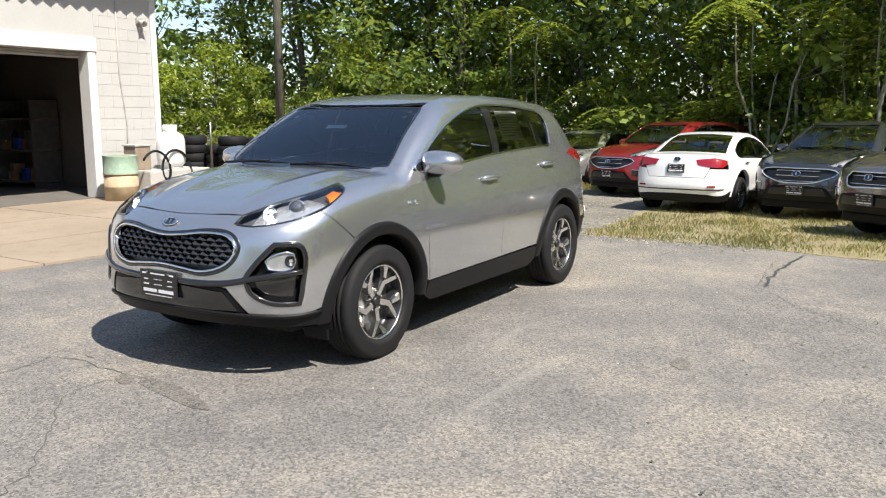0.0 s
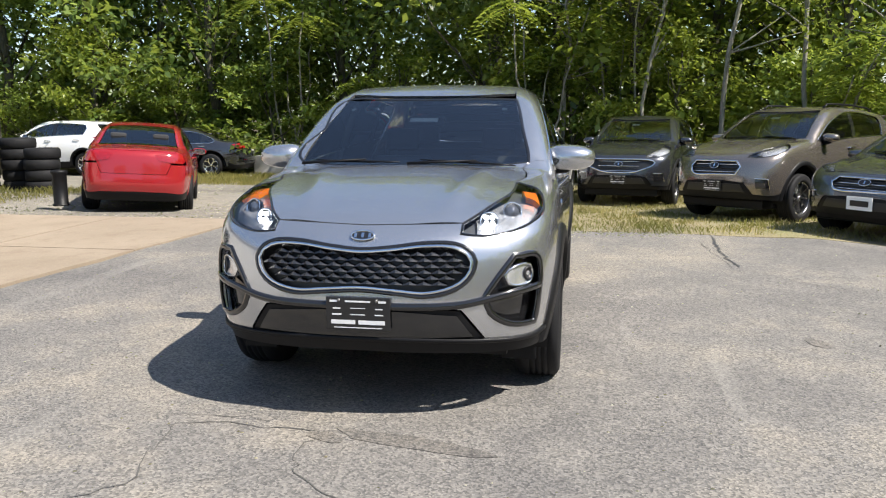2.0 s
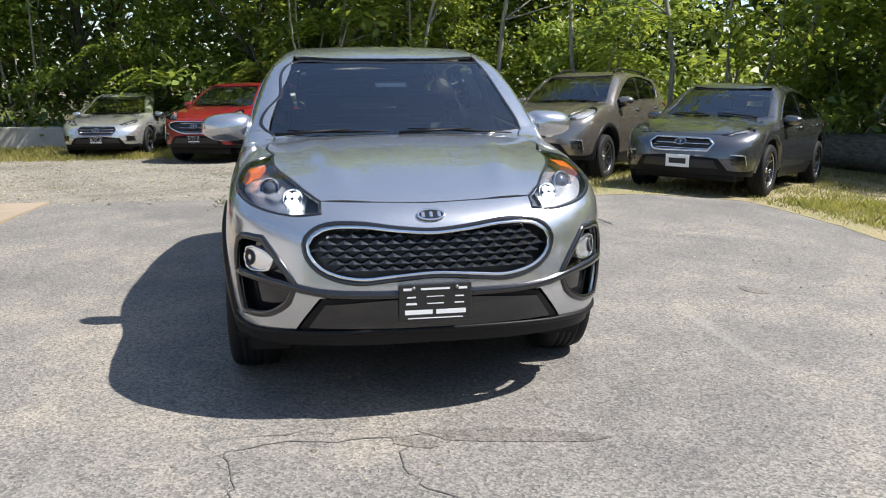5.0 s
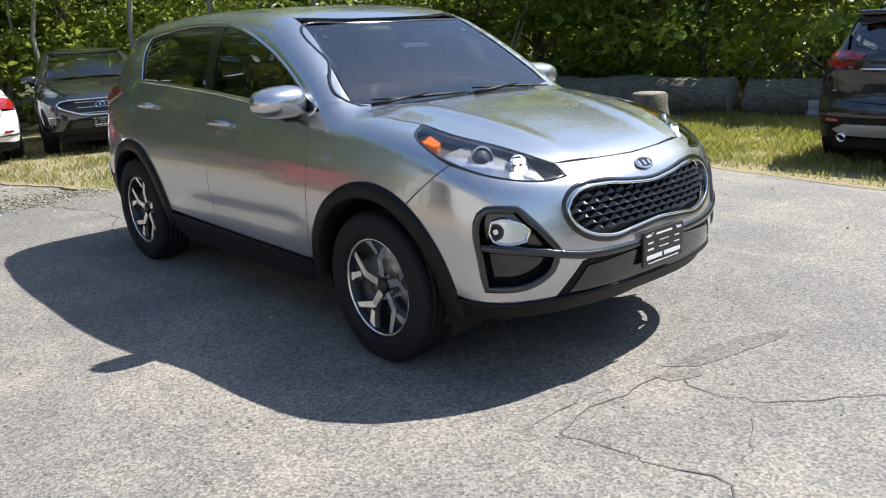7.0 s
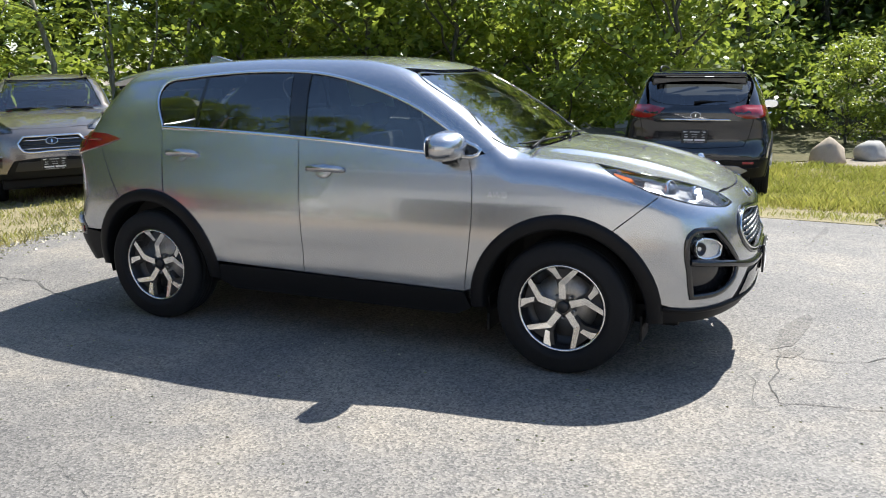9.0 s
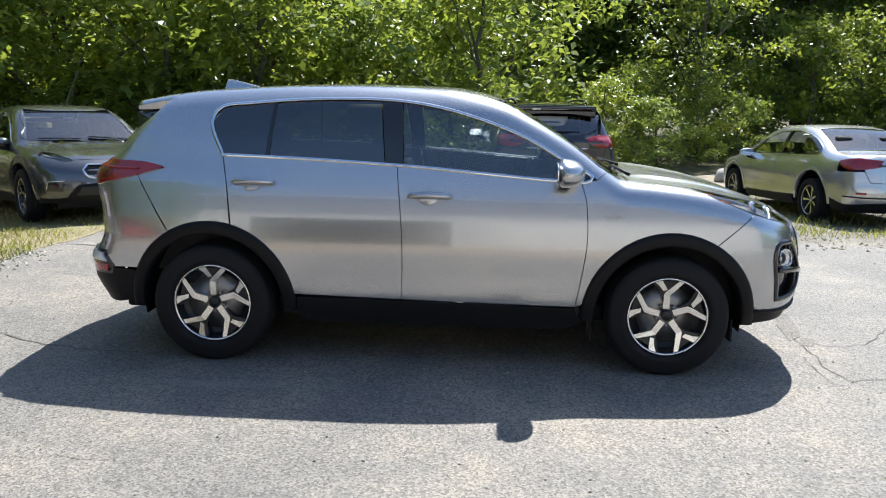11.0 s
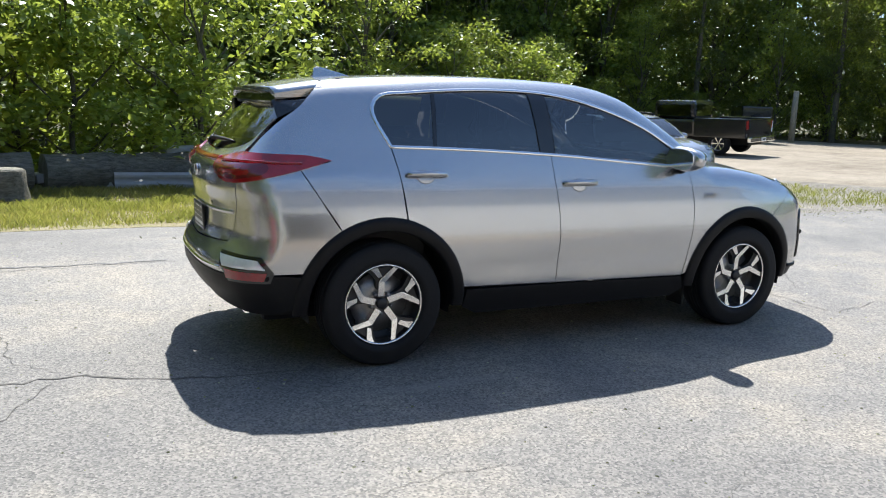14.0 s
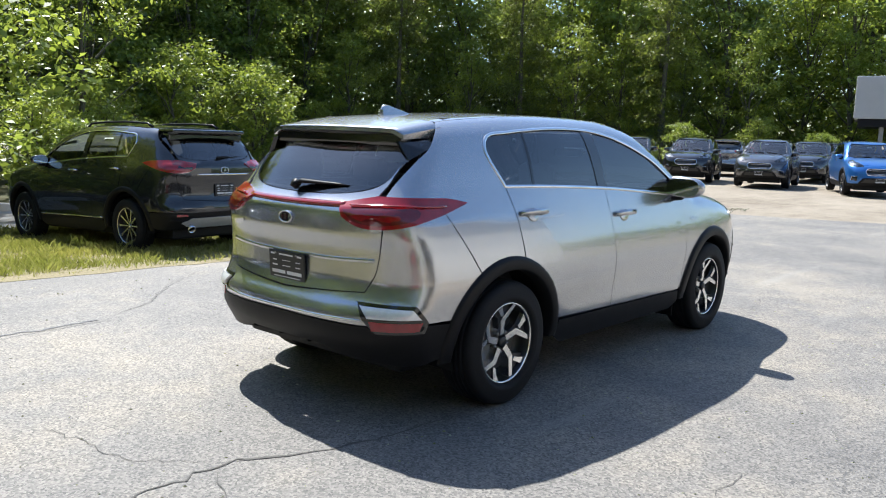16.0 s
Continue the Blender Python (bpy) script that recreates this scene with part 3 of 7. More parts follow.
def seat(root, x, y, w=0.5, z=0.42, bench=False):
    part("seat_cushion", box(x - 0.05, x + 0.45, y - w / 2, y + w / 2, z, z + 0.16, 0.05), CLOTH, root)
    part("seat_back", box(-0.07, 0.07, -w / 2, w / 2, 0, 0.62, 0.06, pose(x - 0.05, y, z + 0.12, 0, -14, 0)), CLOTH, root)
    for dy in ((-w * 0.3, w * 0.3) if bench else (0,)):
        part("headrest", box(-0.05, 0.05, -0.13, 0.13, 0.0, 0.17, 0.045, pose(x - 0.22, y + dy, z + 0.76, 0, -10, 0)), CLOTH, root)


def steering_wheel(root, x, y, z):
    m = pose(x, y, z, 0, -65, 0)
    pts = [(0.18 * math.cos(a), 0.18 * math.sin(a), 0) for a in np.linspace(0, 2 * math.pi, 28, endpoint=False)]
    bm = tube(pts, 0.016, 8, True)
    bmesh.ops.transform(bm, matrix=m, verts=bm.verts)
    w = part("steering_wheel", bm, DASH, root)
    part("steering_hub", box(-0.17, 0.06, -0.06, 0.06, -0.03, 0.01, 0.02, m), DASH, w)


def mirrors(body, paint, x=0.74, z=1.17, big=1.0):
    """Door mirrors: painted cap, glass, arm."""
    for side in (1, -1):
        y = body.shell.at("L", "s", x, float(body.zmap(z)))[1]
        o = Vector((x, y, float(body.zmap(z)))) * 1
        o = Vector((o.x * body.scale[0], o.y * body.scale[1] + 0.115, o.z * body.scale[2]))
        bm = bmesh.new()
        bmesh.ops.create_uvsphere(bm, u_segments=20, v_segments=12, radius=1)
        for v in bm.verts:
            c = v.co
            r = 1 - 0.16 * max(0, -c.x)
            sq = lambda t: math.copysign(abs(t) ** 0.72, t)
            v.co = Vector((0.105 * c.x if c.x > 0 else 0.035 * c.x, 0.130 * sq(c.y) * r, 0.070 * sq(c.z) * (1 - 0.18 * c.y))) * big
            v.co.x += -0.03 * c.y
        for f in bm.faces:
            f.smooth = True
        for v in bm.verts:
            v.co = Vector((v.co.x + o.x, (v.co.y + o.y) * side, v.co.z + o.z))
        if side < 0:
            bmesh.ops.reverse_faces(bm, faces=bm.faces)
        cap = part("door_mirror", bm, paint, body.root)
        ring = [(0.112 * big * math.copysign(abs(math.cos(a)) ** 0.7, math.cos(a)), 0.058 * big * math.copysign(abs(math.sin(a)) ** 0.7, math.sin(a))) for a in np.linspace(0, 2 * math.pi, 20, endpoint=False)]
        bm = slab(ring, 0, 0.006)
        bmesh.ops.transform(bm, matrix=pose(o.x - 0.034 * big, o.y * side, o.z, 0, -90, 0) @ pose(0, 0, 0, 0, 0, 90), verts=bm.verts)
        part("mirror_glass", bm, CHROME, cap)
        part("mirror_arm", tube([(o.x + 0.02, (o.y - 0.14) * side, o.z - 0.085), (o.x + 0.01, (o.y - 0.03) * side, o.z - 0.075), (o.x, o.y * side, o.z - 0.05)], [0.035, 0.03, 0.03], 8, flat=0.7), CLADDING, cap)


def plate(root, m, w=0.305, h=0.155, face=INK, ink=PALE_INK, bars=True):
    """A plate in its frame; writing as bars."""
    p = part("licence_plate", box(-w / 2, w / 2, -h / 2, h / 2, 0, 0.012, 0.005), face, root, "", m)
    if bars:
        for x, y, bw, bh in ((-0.07, -0.040, 0.115, 0.019), (0.065, -0.040, 0.125, 0.019), (0, 0.058, 0.12, 0.008), (-0.115, 0.058, 0.036, 0.010), (0.115, 0.058, 0.036, 0.010), (-0.10, 0.024, 0.036, 0.006), (0, 0.026, 0.07, 0.003), (0.1, 0.024, 0.036, 0.005), (-0.1, -0.004, 0.044, 0.008), (0, -0.004, 0.07, 0.004), (0.1, -0.004, 0.040, 0.005), (0, -0.066, 0.23, 0.004)):
            if abs(x) + bw / 2 < w / 2:
                part("print", box(x - bw / 2, x + bw / 2, y - bh / 2, y + bh / 2, 0.0121, 0.0132), ink, p)
        for sx in (-1, 1):
            part("plate_screw", lathe([(0.007, 0.012), (0.007, 0.016), (0, 0.016)], 8, m=pose(sx * 0.09, h / 2 - 0.014, 0)), STEEL, p)
    else:
        part("print", box(-w * 0.36, w * 0.36, -h * 0.22, h * 0.22, 0.0121, 0.0132), ink, p)
    return p


def emblem(root, m, rx, ry, ring=CHROME, fill=GLOSS_BLACK, bars=2):
    """An oval badge as a plain ring with bars."""
    pts = [(rx * math.cos(a), ry * math.sin(a), 0.004) for a in np.linspace(0, 2 * math.pi, 32, endpoint=False)]
    b = part("badge", tube(pts, 0.005, 6, True), ring, root, "oval badge", m)
    part("badge_field", slab([(x, y) for x, y, _ in pts], -0.004, 0.003), fill, b)
    for i in range(bars):
        x = (i - (bars - 1) / 2) * rx * 0.62
        part("badge_bar", box(x - rx * 0.12, x + rx * 0.12, -ry * 0.5, ry * 0.5, 0.003, 0.0065, 0.001), ring, b)


BOTH = (1, -1)
DLO_TOP = [("s", -1.36, 1.41), ("s", -1.31, 1.495), ("s", -1.14, 1.522), ("s", -0.54, 1.558), ("s", -0.2, 1.546), ("s", 0.14, 1.48), ("s", 0.49, 1.355)]


GRILLE = [("f", 0, 0.81), ("f", 0.14, 0.82), ("f", 0.31, 0.838), ("f", 0.45, 0.826), ("f", 0.512, 0.765), ("f", 0.46, 0.675), ("f", 0.32, 0.632), ("f", 0.17, 0.640), ("f", 0, 0.65)]
FOG = [("s", 1.945, 0.765), ("F", 0.70, 0.785), ("s", 2.11, 0.70), ("F", 0.575, 0.61), ("f", 0.60, 0.53), ("f", 0.69, 0.468), ("S", 1.965, 0.455), ("s", 1.955, 0.55)]


def front_half(b, paint, cladding, grille, fog):
    """The panels ahead of the rear doors."""
    b.panel("front_door", "L", [("S", 0.80, 0.395), ("S", -0.205, 0.41), ("s", -0.205, 0.75), ("S", -0.245, 1.182), ("S", 0.81, 1.11), ("s", 0.84, 1.0), ("s", 0.848, 0.76)], paint, sides=BOTH)
    b.panel("front_fender", "L", [("s", 0.850, 0.76), ("s", 0.842, 1.0), ("S", 0.812, 1.11), ("S", 0.90, 1.128), ("T", 0.985, 0.695), ("t", 1.29, 0.70), ("T", 1.45, 0.665), ("s", 1.55, 1.045), ("s", 1.69, 0.99), ("S", 1.79, 0.95), ("S", 1.757, 0.922), ("S", 1.723, 0.893),
            ("S", 1.69, 0.865), *arch(1.335, 0.50, 60, 172, 8), ("S", 0.803, 0.397)], paint, sides=BOTH)
    b.panel("hood", "L", [("T", 1.13, 0), ("t", 1.10, 0.4), ("T", 0.995, 0.688), ("t", 1.29, 0.694), ("T", 1.45, 0.655), ("t", 1.65, 0.645), ("t", 1.85, 0.56), ("T", 2.03, 0.45), ("t", 2.07, 0.21), ("T", 2.085, 0)], paint, sym=True)
    b.panel("windshield", "L", [("T", 1.10, 0), ("t", 1.07, 0.4), ("T", 0.99, 0.688), ("t", 0.72, 0.630), ("T", 0.42, 0.560), ("t", 0.44, 0.3), ("T", 0.455, 0)], GLASS, sym=True, lift=-0.003, thick=0.005, gap=0)
    b.trim("windshield_seal", "L", [("T", 1.10, 0), ("t", 1.07, 0.4), ("T", 0.99, 0.692), ("t", 0.72, 0.633), ("T", 0.41, 0.565), ("t", 0.43, 0.3), ("T", 0.445, 0)], 0.012, GLOSS_BLACK, -0.004, closed=False, sym=True)
    b.panel("side_sill", "L", [("S", 0.80, 0.388), ("S", 0.835, 0.30), ("S", 0.74, 0.25), ("S", -0.74, 0.25), ("S", -0.835, 0.30), ("S", -0.82, 0.406), ("S", -0.21, 0.404)], cladding, sides=BOTH, lift=0.006)
    b.panel("front_bumper", "F", [("T", 2.088, 0), ("t", 2.073, 0.21), ("T", 2.033, 0.45), ("F", 0.45, 0.885), ("f", 0.57, 0.876), ("s", 1.95, 0.905), ("S", 1.793, 0.95), ("S", 1.760, 0.922), ("S", 1.726, 0.893), ("S", 1.693, 0.865), *arch(1.335, 0.50, 59.5, 8, 5),
            ("s", 1.95, 0.385), ("F", 0.58, 0.395), ("F", 0.47, 0.55), ("f", 0.2, 0.572), ("F", 0, 0.575)], paint, sym=True, holes=[(grille, True)] + ([(fog, False)] if fog else []))
    b.panel("lower_grille", "F", [("F", 0, 0.57), ("f", 0.2, 0.567), ("F", 0.465, 0.545), ("F", 0.575, 0.39), ("s", 1.95, 0.378), ("S", 1.825, 0.40), ("S", 1.80, 0.31), ("s", 1.95, 0.315), ("F", 0.5, 0.325), ("F", 0, 0.33)], cladding, sym=True, lift=-0.004)


def suv_body(b, paint, glass_back=TINTED, cladding=CLADDING, trim=CHROME, grille=GRILLE, fog=FOG):
    """Panels shared by every sport-utility body."""
    front_half(b, paint, cladding, grille, fog)
    b.panel("rear_door", "L", [("S", -0.207, 0.41), *arch(-1.335, 0.50, 9, 75, 6), ("s", -1.237, 1.05), ("S", -1.274, 1.222), ("S", -0.247, 1.182), ("s", -0.207, 0.75)], paint, sides=BOTH)
    b.panel("quarter_panel", "L", [("S", 0.90, 1.128), ("T", 0.985, 0.695), ("t", 0.72, 0.635), ("t", 0.46, 0.57), ("t", 0.2, 0.55), ("t", -0.5, 0.55), ("t", -1.2, 0.54), ("T", -1.6, 0.53),
            ("s", -1.75, 1.43), ("s", -1.86, 1.345), ("s", -1.97, 1.235), ("S", -2.03, 1.164), ("S", -1.94, 1.164), ("S", -1.85, 1.164), ("S", -1.76, 1.164), ("S", -1.69, 1.153), ("S", -1.62, 1.142), ("S", -1.79, 1.10), ("S", -1.757, 1.047), ("S", -1.723, 0.993), ("S", -1.69, 0.94), *arch(-1.335, 0.50, 120, 76, 5),
            ("s", -1.24, 1.05), ("S", -1.278, 1.222), *DLO_TOP, ("S", 0.80, 1.18), ("S", 0.872, 1.148)], paint, sides=BOTH)
    b.panel("roof", "L", [("T", 0.40, 0), ("t", 0.38, 0.3), ("T", 0.31, 0.545), ("t", -0.5, 0.545), ("t", -1.2, 0.535), ("T", -1.60, 0.525), ("T", -1.62, 0)], paint, sym=True)
    b.panel("front_window", "L", [("S", -0.205, 1.186), ("S", -0.225, 1.545), ("s", 0.14, 1.472), ("s", 0.49, 1.347), ("S", 0.70, 1.235), ("S", 0.66, 1.13)], GLASS, sides=BOTH, lift=-0.006, thick=0.004, gap=0)
    b.panel("mirror_sail", "L", [("S", 0.662, 1.13), ("S", 0.702, 1.235), ("S", 0.80, 1.178), ("S", 0.868, 1.147), ("S", 0.81, 1.118)], GLOSS_BLACK, sides=BOTH, lift=-0.004)
    b.panel("door_pillar", "L", [("S", -0.21, 1.186), ("S", -0.23, 1.546), ("S", -0.35, 1.549), ("S", -0.315, 1.192)], GLOSS_BLACK, sides=BOTH, lift=-0.003)
    b.panel("rear_window", "L", [("S", -0.32, 1.192), ("S", -0.355, 1.549), ("s", -0.54, 1.552), ("S", -0.97, 1.53), ("S", -1.0, 1.214)], glass_back, sides=BOTH, lift=-0.006, thick=0.004, gap=0)
    b.panel("window_bar", "L", [("S", -1.002, 1.214), ("S", -0.972, 1.53), ("S", -0.992, 1.53), ("S", -1.022, 1.215)], GLOSS_BLACK, sides=BOTH, lift=-0.004, gap=0)
    b.panel("quarter_window", "L", [("S", -1.024, 1.216), ("S", -0.994, 1.53), ("s", -1.14, 1.515), ("s", -1.305, 1.488), ("s", -1.352, 1.41), ("S", -1.268, 1.226)], glass_back, sides=BOTH, lift=-0.006, thick=0.004, gap=0)
    b.trim("window_trim", "L", [("S", -1.275, 1.222), *DLO_TOP, ("S", 0.80, 1.18), ("s", 0.872, 1.146), ("s", 0.83, 1.112), ("s", -0.21, 1.184)], 0.011, trim, 0.001, 0.45, BOTH, closed=True)
    b.panel("tailgate", "R", [("R", 0, 1.165), ("r", 0.35, 1.182), ("s", -1.99, 1.235), ("S", -1.875, 1.36), ("s", -1.985, 1.228), ("s", -2.045, 1.16), ("S", -2.10, 1.04), ("r", 0.61, 0.80), ("R", 0.557, 0.692), ("r", 0.11, 0.665), ("R", 0, 0.66)], paint, sym=True)
    b.panel("rear_glass", "R", [("R", 0, 1.17), ("r", 0.35, 1.187), ("s", -1.985, 1.242), ("S", -1.868, 1.36), ("S", -1.76, 1.45), ("r", 0.3, 1.50), ("R", 0, 1.51)], glass_back, sym=True, lift=-0.004, thick=0.005, gap=0)
    b.panel("rear_bumper", "R", [("R", 0, 0.655), ("r", 0.11, 0.66), ("R", 0.56, 0.69), ("r", 0.612, 0.80), ("S", -2.098, 1.04), ("s", -1.90, 1.07), ("S", -1.793, 1.10), ("S", -1.760, 1.047), ("S", -1.726, 0.993), ("S", -1.693, 0.94), *arch(-1.335, 0.50, 120.5, 156, 4), ("s", -2.0, 0.545), ("R", 0.56, 0.53), ("R", 0, 0.535)], paint, sym=True)
    b.panel("rear_lower_bumper", "R", [("R", 0, 0.53), ("R", 0.56, 0.525), ("s", -2.0, 0.54), *arch(-1.335, 0.50, 158, 180, 3), ("s", -1.95, 0.32), ("r", 0.62, 0.325), ("r", 0.4, 0.35), ("R", 0.3, 0.385), ("R", 0, 0.385)], cladding, sym=True, lift=0.002)
    b.panel("tail_lamp", "R", [("S", -2.035, 1.172), ("S", -1.94, 1.172), ("S", -1.85, 1.172), ("S", -1.76, 1.170), ("S", -1.69, 1.159), ("S", -1.622, 1.144), ("s", -1.86, 1.075), ("s", -2.07, 1.025), ("r", 0.54, 1.022), ("r", 0.42, 1.075), ("R", 0.37, 1.13)], RED_LENS, sides=BOTH, lift=0.010, thick=0.03, gap=0)


def underside(b, x0=-2.02, x1=2.02, interior=True):
    """Floor, wheel wells and the dark inside of the body."""
    r, (sx, sy, sz) = b.root, b.scale
    part("underbody", box(x0 * sx + 0.06, x1 * sx - 0.12, -0.66 * sy, 0.66 * sy, 0.25, 0.36, 0.03), CLADDING, r)
    # long bulkhead and two unseen added boxes keep sunlight from leaking under the bumper
    part("bulkhead", box(1.0 * sx, 1.95 * sx, -0.62 * sy, 0.62 * sy, 0.34, 0.80 * sz, 0.05), CLADDING, r)
    part("crash_beam", box(1.85 * sx, 2.07 * sx, -0.58 * sy, 0.58 * sy, 0.335, 0.60 * sz, 0.03), CLADDING, r)
    part("crash_beam", box(1.85 * sx, 2.15 * sx, -0.40 * sy, 0.40 * sy, 0.345, 0.58 * sz, 0.03), CLADDING, r)
    for x in (1.335, -1.335):
        for s in BOTH:
            bm = bmesh.new()
            pts = [(x * sx + 0.43 * math.cos(a), 0.37 + 0.43 * math.sin(a)) for a in np.linspace(-0.25, math.pi + 0.25, 18)]
            outer = [bm.verts.new((px, s * 0.845 * sy, pz)) for px, pz in pts]
            inner = [bm.verts.new((px, s * 0.55 * sy, pz)) for px, pz in pts]
            for i in range(len(pts) - 1):
                bm.faces.new((outer[i], outer[i + 1], inner[i + 1], inner[i])).smooth = True
            bm.faces.new(inner)
            part("wheel_well", bm, CLADDING, r)
    if interior:
        part("dashboard", box(0.62 * sx, 1.02 * sx, -0.66 * sy, 0.66 * sy, 0.62, 1.02 * sz, 0.07), DASH, r)
        for y in (0.37, -0.37):
            seat(r, -0.15, y * sy, 0.5, 0.40 * sz)
        seat(r, -1.0, 0, 1.2 * sy, 0.42 * sz, True)
        part("parcel_shelf", box(-1.85 * sx, -1.2 * sx, -0.55 * sy, 0.55 * sy, 0.5, 0.80 * sz, 0.03), DASH, r)
        part("tailgate_trim", box(-1.98 * sx, -1.90 * sx, -0.64 * sy, 0.64 * sy, 0.5, 1.175 * sz, 0.02), DASH, r)
        for s in BOTH:
            part("load_side_trim", box(-1.93 * sx, -1.0 * sx, s * 0.645 * sy - 0.02, s * 0.645 * sy + 0.02, 0.5, 1.19 * sz, 0.01), DASH, r)
        steering_wheel(r, 0.50, 0.37 * sy, 0.98 * sz)
        part("cabin_floor", box(-0.84 * sx, 0.84 * sx, -0.83 * sy, 0.83 * sy, 0.34, 0.38), DASH, r)
        part("load_floor", box(-2.0 * sx, -0.8 * sx, -0.54 * sy, 0.54 * sy, 0.345, 0.5), DASH, r)
        part("headliner", box(-1.5 * sx, 0.1 * sx, -0.5 * sy, 0.5 * sy, 1.575 * sz, 1.59 * sz, 0.005), CLOTH, r)


def arches(b, x, outer=0.50, inner=0.425, proud=0.016, mat=CLADDING, name="wheel_arch_trim", a0=-4, a1=184):
    """Plastic arch trims that stand proud round the wheels."""
    turns = np.linspace(radians(a0), radians(a1), 26)
    ring = ((outer + 0.004, -0.004), (outer - 0.004, proud * 0.8), (outer - 0.02, proud), (inner + 0.01, proud + 0.004), (inner, proud - 0.004), (inner, -0.06))
    spots = [(x + r * math.cos(a), 0.345 + r * math.sin(a)) for a in turns for r, _ in ring]
    ys = b.shell.many([("s", px, max(pz, 0.22)) for px, pz in spots])[:, 1]
    for s in BOTH:
        bm = bmesh.new()
        vs = [bm.verts.new((px * b.scale[0], (y + ring[i % 6][1]) * s * b.scale[1], pz * b.scale[2])) for i, ((px, pz), y) in enumerate(zip(spots, ys))]
        rows = [vs[i:i + 6] for i in range(0, len(vs), 6)]
        for p, q in zip(rows, rows[1:]):
            for i in range(5):
                bm.faces.new((p[i], q[i], q[i + 1], p[i + 1])).smooth = True
        bmesh.ops.recalc_face_normals(bm, faces=bm.faces)
        part(name, bm, mat, b.root)

HERO = dict(
    top=[(-2.3, 1.44), (-1.96, 1.52), (-1.7, 1.57), (-1.5, 1.60), (-1.25, 1.62), (-0.9, 1.64), (-0.5, 1.648), (0, 1.638), (0.2, 1.612), (0.37, 1.565),
         (0.5, 1.50), (0.72, 1.372), (0.9, 1.25), (1.0, 1.178), (1.06, 1.15), (1.2, 1.138), (1.5, 1.098), (1.8, 1.03), (2.0, 0.965), (2.12, 0.92), (2.3, 0.85)],
    side=[(0.2, 0.83), (0.4, 0.885), (0.55, 0.905), (0.7, 0.912), (0.85, 0.90), (0.95, 0.88), (1.05, 0.855), (1.12, 0.835), (1.2, 0.81), (1.35, 0.765), (1.5, 0.70), (1.58, 0.645), (1.7, 0.55)],
    taper=[(-2.3, -0.17), (-1.9, -0.06), (-1.5, -0.015), (-1.0, 0), (1.0, 0), (1.4, -0.01), (1.7, -0.03), (1.95, -0.085), (2.3, -0.23)],
    nose=[(0.2, 2.10), (0.32, 2.18), (0.45, 2.235), (0.55, 2.245), (0.65, 2.235), (0.8, 2.205), (0.88, 2.175), (0.95, 2.10), (1.05, 2.0), (1.3, 1.8)],
    tail=[(0.2, -2.08), (0.35, -2.17), (0.48, -2.235), (0.58, -2.24), (0.65, -2.20), (0.75, -2.17), (0.9, -2.175), (1.0, -2.192), (1.08, -2.19), (1.16, -2.10), (1.3, -1.99), (1.45, -1.86), (1.65, -1.68)],
    house=[(-2.2, -0.07), (-1.4, -0.04), (-0.6, 0), (0.4, 0), (1.1, -0.02)],
)
SUV_SHELL = Shell(**HERO)


def grille_mesh(b, outline, mat, depth=0.030, pitch=0.066, tall=0.0265):
    """Staggered winged bars in the grille opening."""
    loop = b.loop("F", outline, True)[0]
    sh = b.shell
    bm = bmesh.new()
    for j, z in enumerate(np.arange(0.640, 0.845, tall)):
        for i in range(-12, 13):
            y = (i + (j % 2) * 0.5) * pitch
            spots = [(y - pitch * 0.60, z - 0.007), (y - pitch * 0.2, z + 0.002), (y, z + 0.006), (y + pitch * 0.2, z + 0.002), (y + pitch * 0.60, z - 0.007)]
            p3 = sh.many([("f", yy, zz) for yy, zz in spots])
            if not inside(loop, sh.flat("F", p3) * np.array((0.95, 1))).all():
                continue
            # a shallow wing: thick in the middle, swept back and thin at its tips
            back = np.array((-depth, 0, 0))
            sweep, half = (0.55, 0.2, 0.0, 0.2, 0.55), (0.0015, 0.005, 0.007, 0.005, 0.0015)
            rings = []
            for p, w, h in zip(p3, sweep, half):
                front = p + back * (w + 0.15)
                rings.append([bm.verts.new(tuple(q)) for q in (front - np.array((0, 0, h)), front + np.array((-0.006, 0, h)), p + back * 1.2 + np.array((0, 0, h + 0.004)), p + back * 1.2 - np.array((0, 0, h)))])
            for r0, r1 in zip(rings, rings[1:]):
                for k in range(4):
                    bm.faces.new((r0[k], r1[k], r1[(k + 1) % 4], r0[(k + 1) % 4]))
            bm.faces.new(rings[0]), bm.faces.new(rings[-1])
    bmesh.ops.recalc_face_normals(bm, faces=bm.faces)
    part("grille_lattice", bm, mat, b.root, "black winged grille bars")


